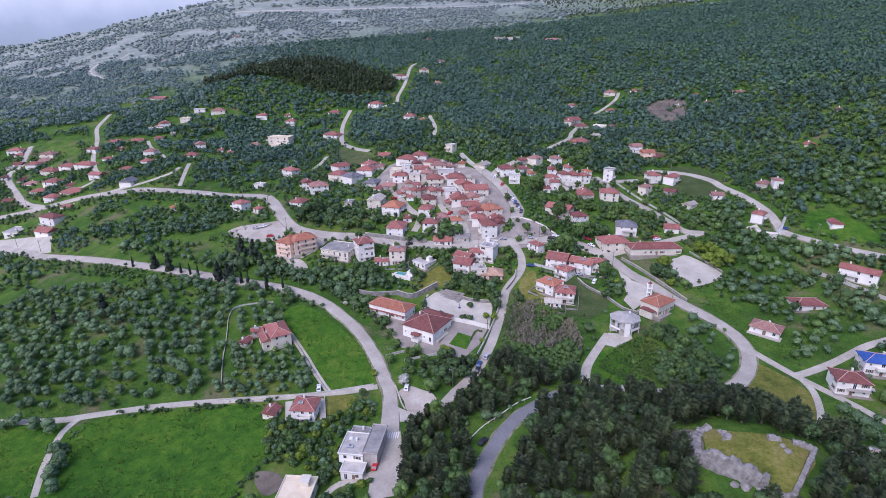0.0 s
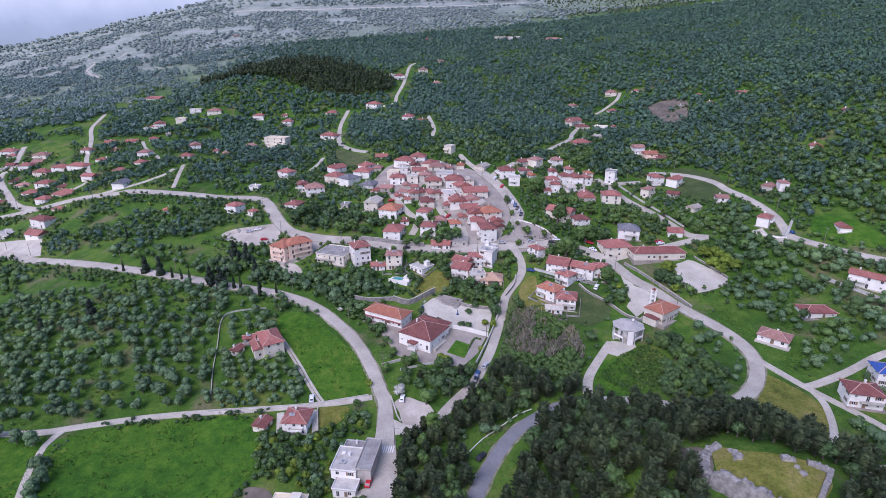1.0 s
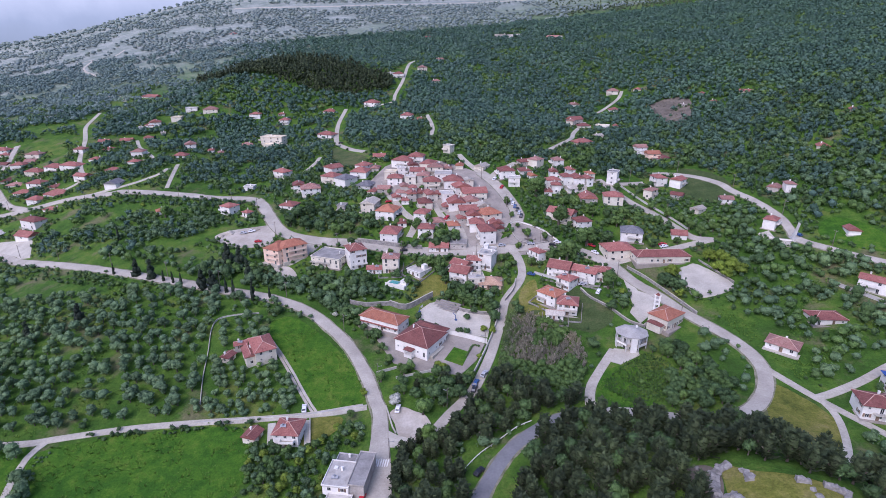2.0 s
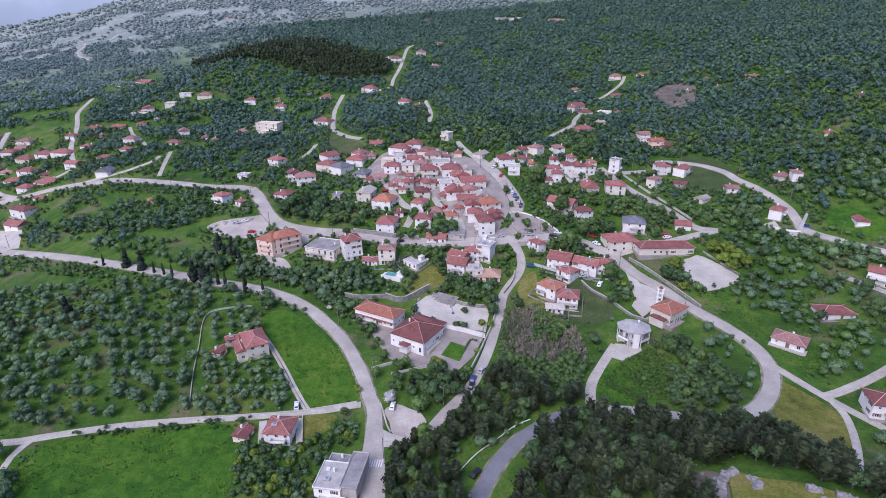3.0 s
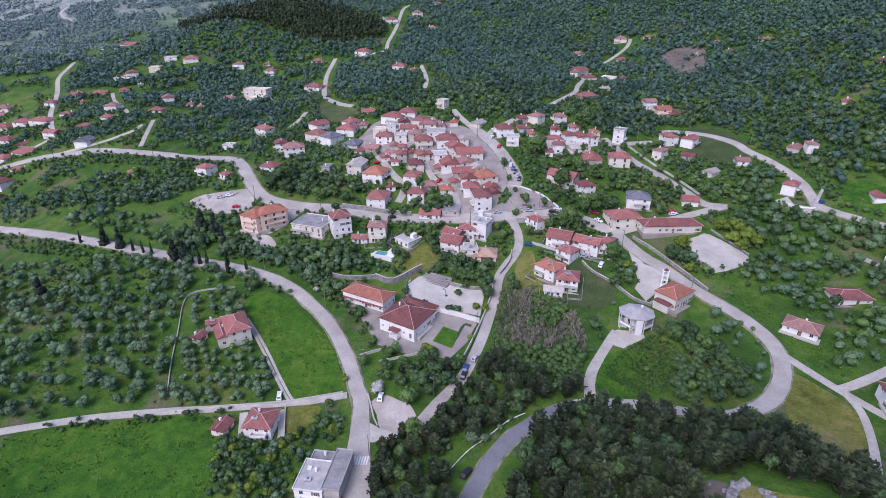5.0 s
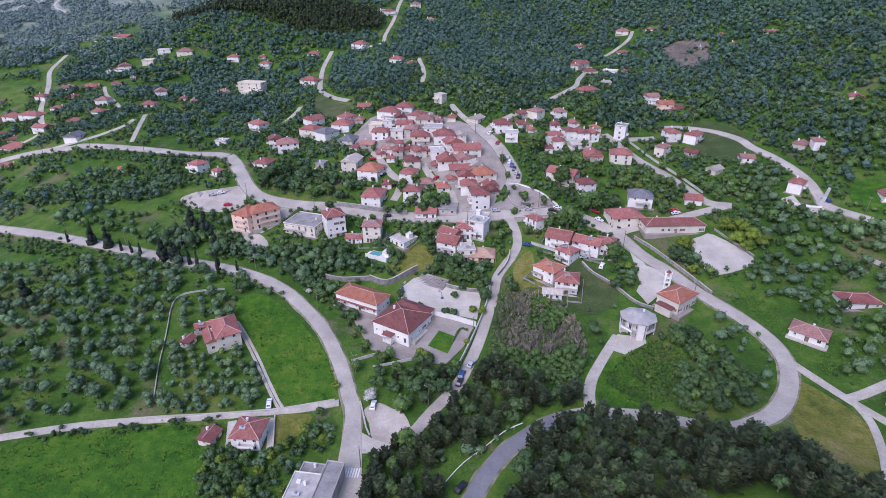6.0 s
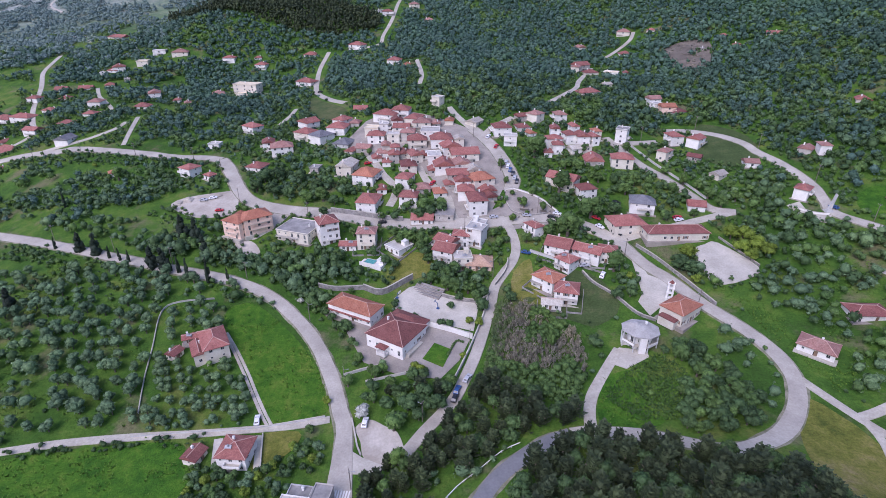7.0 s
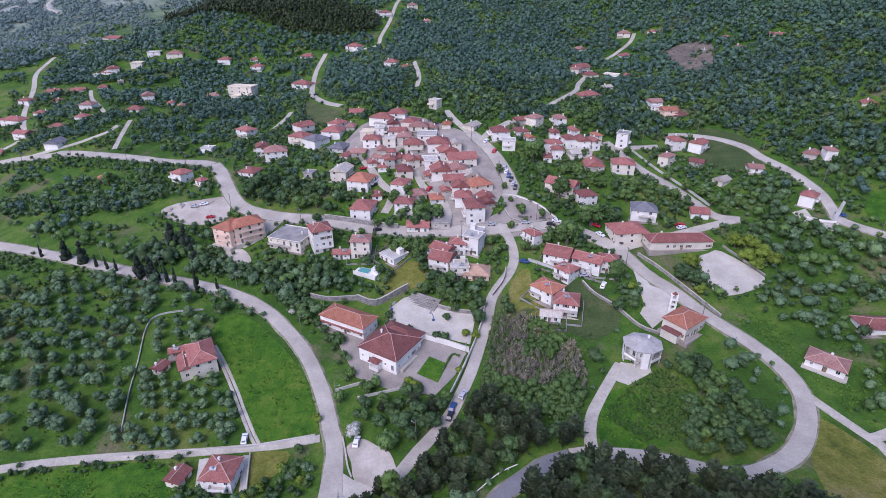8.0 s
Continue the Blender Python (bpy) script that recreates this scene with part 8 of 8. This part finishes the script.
dark = ((x + 190) * 0.45 + (y - 700) * 0.89) ** 2 / 42 ** 2 + ((x + 190) * 0.89 - (y - 700) * 0.45) ** 2 / 150 ** 2 < 1
oak = (rng.random(len(x)) < 0.35 + 0.4 * np.clip((x - 150) / 150, 0, 1)) & ~dark
oli = ~oak & ~dark
grow = (1 - 0.4 * edge) * np.clip(0.97 + (y - 780) / 500, 0.97, 1.2)
fresh = ~dark & (patchy(x, y, 38.0, 17.0) > 0.62) & (rng.random(len(x)) < 0.5) & (y < 820)
oak, oli = oak & ~fresh, oli & ~fresh
merged("hillside_broadleaf", "fresh green broadleaf trees scattered over the hillside", "trees", BROADLEAF, FARK, x[fresh], y[fresh], rng.uniform(1.7, 3.2, fresh.sum()) * grow[fresh], rng.uniform(0.9, 1.3, fresh.sum()), 0.15, rng)
# westwards and farther off, more of the scrub takes the haze-paled leaves
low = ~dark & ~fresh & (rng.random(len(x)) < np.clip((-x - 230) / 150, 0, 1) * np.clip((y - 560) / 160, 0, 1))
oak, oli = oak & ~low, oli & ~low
merged("valley_scrub", "scrub and olives on the open valley side, paled with haze", "trees", HAZED_VALLEY, FARK, x[low], y[low], rng.uniform(1.8, 3.6, low.sum()) * grow[low], rng.uniform(0.8, 1.2, low.sum()), 0.2, rng)
merged("hillside_olives", "grey-green olive woods covering the hillside, blued for haze", "trees", HAZED_OLIVE, FARK, x[oli], y[oli], rng.uniform(2.0, 3.5, oli.sum()) * grow[oli], rng.uniform(0.85, 1.2, oli.sum()), 0.25, rng)
merged("hillside_scrub", "dense green scrub covering the hillside, blued for haze", "trees", HAZED_SCRUB, FARK, x[oak], y[oak], rng.uniform(1.7, 3.9, oak.sum()) * grow[oak], rng.uniform(0.9, 1.4, oak.sum()), 0.15, rng)
px, py = scatter(-400, 0, 560, 830, 4.4, rng)
ok = ((px + 190) * 0.45 + (py - 700) * 0.89) ** 2 / 42 ** 2 + ((px + 190) * 0.89 - (py - 700) * 0.45) ** 2 / 150 ** 2 < 1
x, y, dark = px[ok], py[ok], np.ones(ok.sum(), dtype=bool)
merged("pine_stand", "dark stand of pines on a knoll above the houses", "trees", PINE, CONES, x[dark], y[dark], rng.uniform(2.6, 3.8, dark.sum()), rng.uniform(0.9, 1.3, dark.sum()), 0.2, rng)
far_lines = [line for kind, width, line in road_lines if line[0].y > 1000]
for y0, y1, step, lo, hi in ((1050, 1500, 9.2, 2.6, 5.0), (1500, 2500, 15.5, 4.4, 7.6)):
    x, y = scatter(-2300, 2000, y0, y1, step, rng)
    ok = np.abs(x) < 60 + y * 0.85
    x, y = x[ok], y[ok]
    ok = patchy(x, y, 110.0, 3.0) + rng.uniform(-0.12, 0.12, len(x)) > 0.36 + 0.12 * np.clip((-x - 200) / 400, 0, 1)
    x, y = x[ok], y[ok]
    for line in far_lines:
        ok = np.ones(len(x), dtype=bool)
        for c in line:
            ok &= (x - c.x) ** 2 + ((y - c.y) * 0.35) ** 2 > 13 ** 2
        x, y = x[ok], y[ok]
    firs = (x > 230) & (x < 1100) & (y > 1020) & (patchy(x, y, 200.0, 11.0) > 0.35)
    merged("fir_wood", "dark conifer wood high on the mountain side", "trees", PINE, FIRS, x[firs], y[firs], rng.uniform(2.6, 4.2, firs.sum()) * step / 8.5, rng.uniform(0.8, 1.2, firs.sum()), 0.1, rng)
    x, y = x[~firs], y[~firs]
    merged("mountain_woods", "distant woods on the stony mountain side, paled with haze", "trees", HAZED_MACCHIA, VERY_FAR, x, y, rng.uniform(lo, hi, len(x)), rng.uniform(0.75, 1.15, len(x)), 0.1, rng)
# dry reeds and bare shrubs in the hollow below the houses
x, y = scatter(0, 90, 170, 260, 1.5, rng)
ok = inside(x, y, REED_ZONE) & ~inside(x, y, WOOD_ZONE)
x, y = x[ok], y[ok]
grey = patchy(x, y, 20.0, 7.0) + (y - 208) * 0.004 + (x - 46) * 0.006 > 0.41
merged("dry_reed_bed", "grey-brown dry reeds and bare shrubs in a hollow", "shrubs", REED, REEDS, x[grey], y[grey], rng.uniform(0.8, 1.5, grey.sum()), rng.uniform(1.5, 2.6, grey.sum()), 0.0, rng)
merged("green_thicket", "fresh green bushes between the dry reeds", "shrubs", BROADLEAF, MID, x[~grey], y[~grey], rng.uniform(0.9, 2.0, (~grey).sum()), rng.uniform(0.8, 1.3, (~grey).sum()), 0.0, rng)
# tall weeds in the meadows and under the olives, and bushes along the lane
WEED = leaves("meadow_weeds", (0.045, 0.12, 0.012), (0.15, 0.25, 0.03))


TUFTS = [tuft(np.random.default_rng(210 + k)) for k in range(6)]
x, y = scatter(-175, 205, 125, 300, 1.2, rng)
i, j = ((x - MX0) / MSTEP).astype(int), ((y - MY0) / MSTEP).astype(int)
ok = (meadow[i, j] & (y < 245) | ((inside(x, y, GROVE_ZONE) & (x > -175)) | inside(x, y, OPEN_SLOPE) | inside(x, y, BRAMBLE_ZONE)) & free(x, y)) & (patchy(x, y, 11.0, 21.0) + rng.uniform(-0.16, 0.16, len(x)) > 0.53)
x, y = x[ok], y[ok]
merged("meadow_weeds", "tall green weeds and tussocks in the meadows", "weeds", WEED, TUFTS, x, y, rng.uniform(0.3, 0.85, len(x)), rng.uniform(0.5, 1.1, len(x)), 0.1, rng)
for first, last, count in (((-128, 174.2), (-62, 178.0), 46), ((-139, 166), (-134, 140), 26), ((-62, 150), (-68, 134), 16), ((-66, 176), (-62, 152), 30), ((-90, 183.2), (-55, 184.3), 14)):
    u = rng.uniform(0, 1, count)
    x, y = first[0] + (last[0] - first[0]) * u + rng.normal(0, 1.1, count), first[1] + (last[1] - first[1]) * u + rng.normal(0, 0.9, count)
    merged("lane_bushes", "mixed green bushes and tall weeds beside the lane", "shrubs", (BROADLEAF, OAK, OLIVE)[count % 3], MID, x, y, rng.uniform(0.5, 1.5, count), rng.uniform(0.7, 1.2, count), 0.05, rng)
# dry brush and stumps on the bare clearing
x, y = scatter(185, 235, 465, 550, 2.6, rng)
ok = inside(x, y, CLEARING) & (patchy(x, y, 9.0, 31.0) > 0.42)
x, y = x[ok], y[ok]
merged("dry_brush", "grey-brown cut brush and stumps on the clearing", "brush", REED, [sprays(np.random.default_rng(230 + k), lumps(np.random.default_rng(230 + k), 2, 0.4, 0.5, 0.6)[0], 16, 0.3) for k in range(4)], x, y, rng.uniform(0.6, 1.6, len(x)), rng.uniform(0.4, 0.8, len(x)), 0.1, rng)
# brambles and lush growth inside the loop of the road
BRAMBLE = leaves("bramble_leaves", (0.028, 0.078, 0.014), (0.095, 0.18, 0.04))
x, y = scatter(50, 125, 150, 225, 1.0, rng)
ok = inside(x, y, BRAMBLE_ZONE) & (patchy(x, y, 12.0, 41.0) > 0.22)
x, y = x[ok], y[ok]
merged("brambles", "low dark green brambles and weeds on the slope", "shrubs", BRAMBLE, TUFTS, x, y, rng.uniform(0.7, 1.4, len(x)), rng.uniform(0.4, 0.9, len(x)), -0.05, rng)
# tall green reeds beside the sloping street
REED_EDGE = [(31.2, 235.5), (35.3, 237.6), (37.2, 223.0), (31.9, 209.7), (26.7, 199.8), (23.7, 200.1), (26.6, 210.1), (29.1, 223.8)]
GREEN_REED = leaves("green_reeds", (0.085, 0.14, 0.045), (0.23, 0.3, 0.12))
x, y = scatter(5, 60, 170, 250, 1.1, rng)
ok = inside(x, y, REED_EDGE)
x, y = x[ok], y[ok]
merged("green_reeds", "tall pale green reeds beside the sloping street", "reeds", GREEN_REED, REEDS, x, y, rng.uniform(0.7, 1.3, len(x)), rng.uniform(1.4, 2.4, len(x)), 0.0, rng)
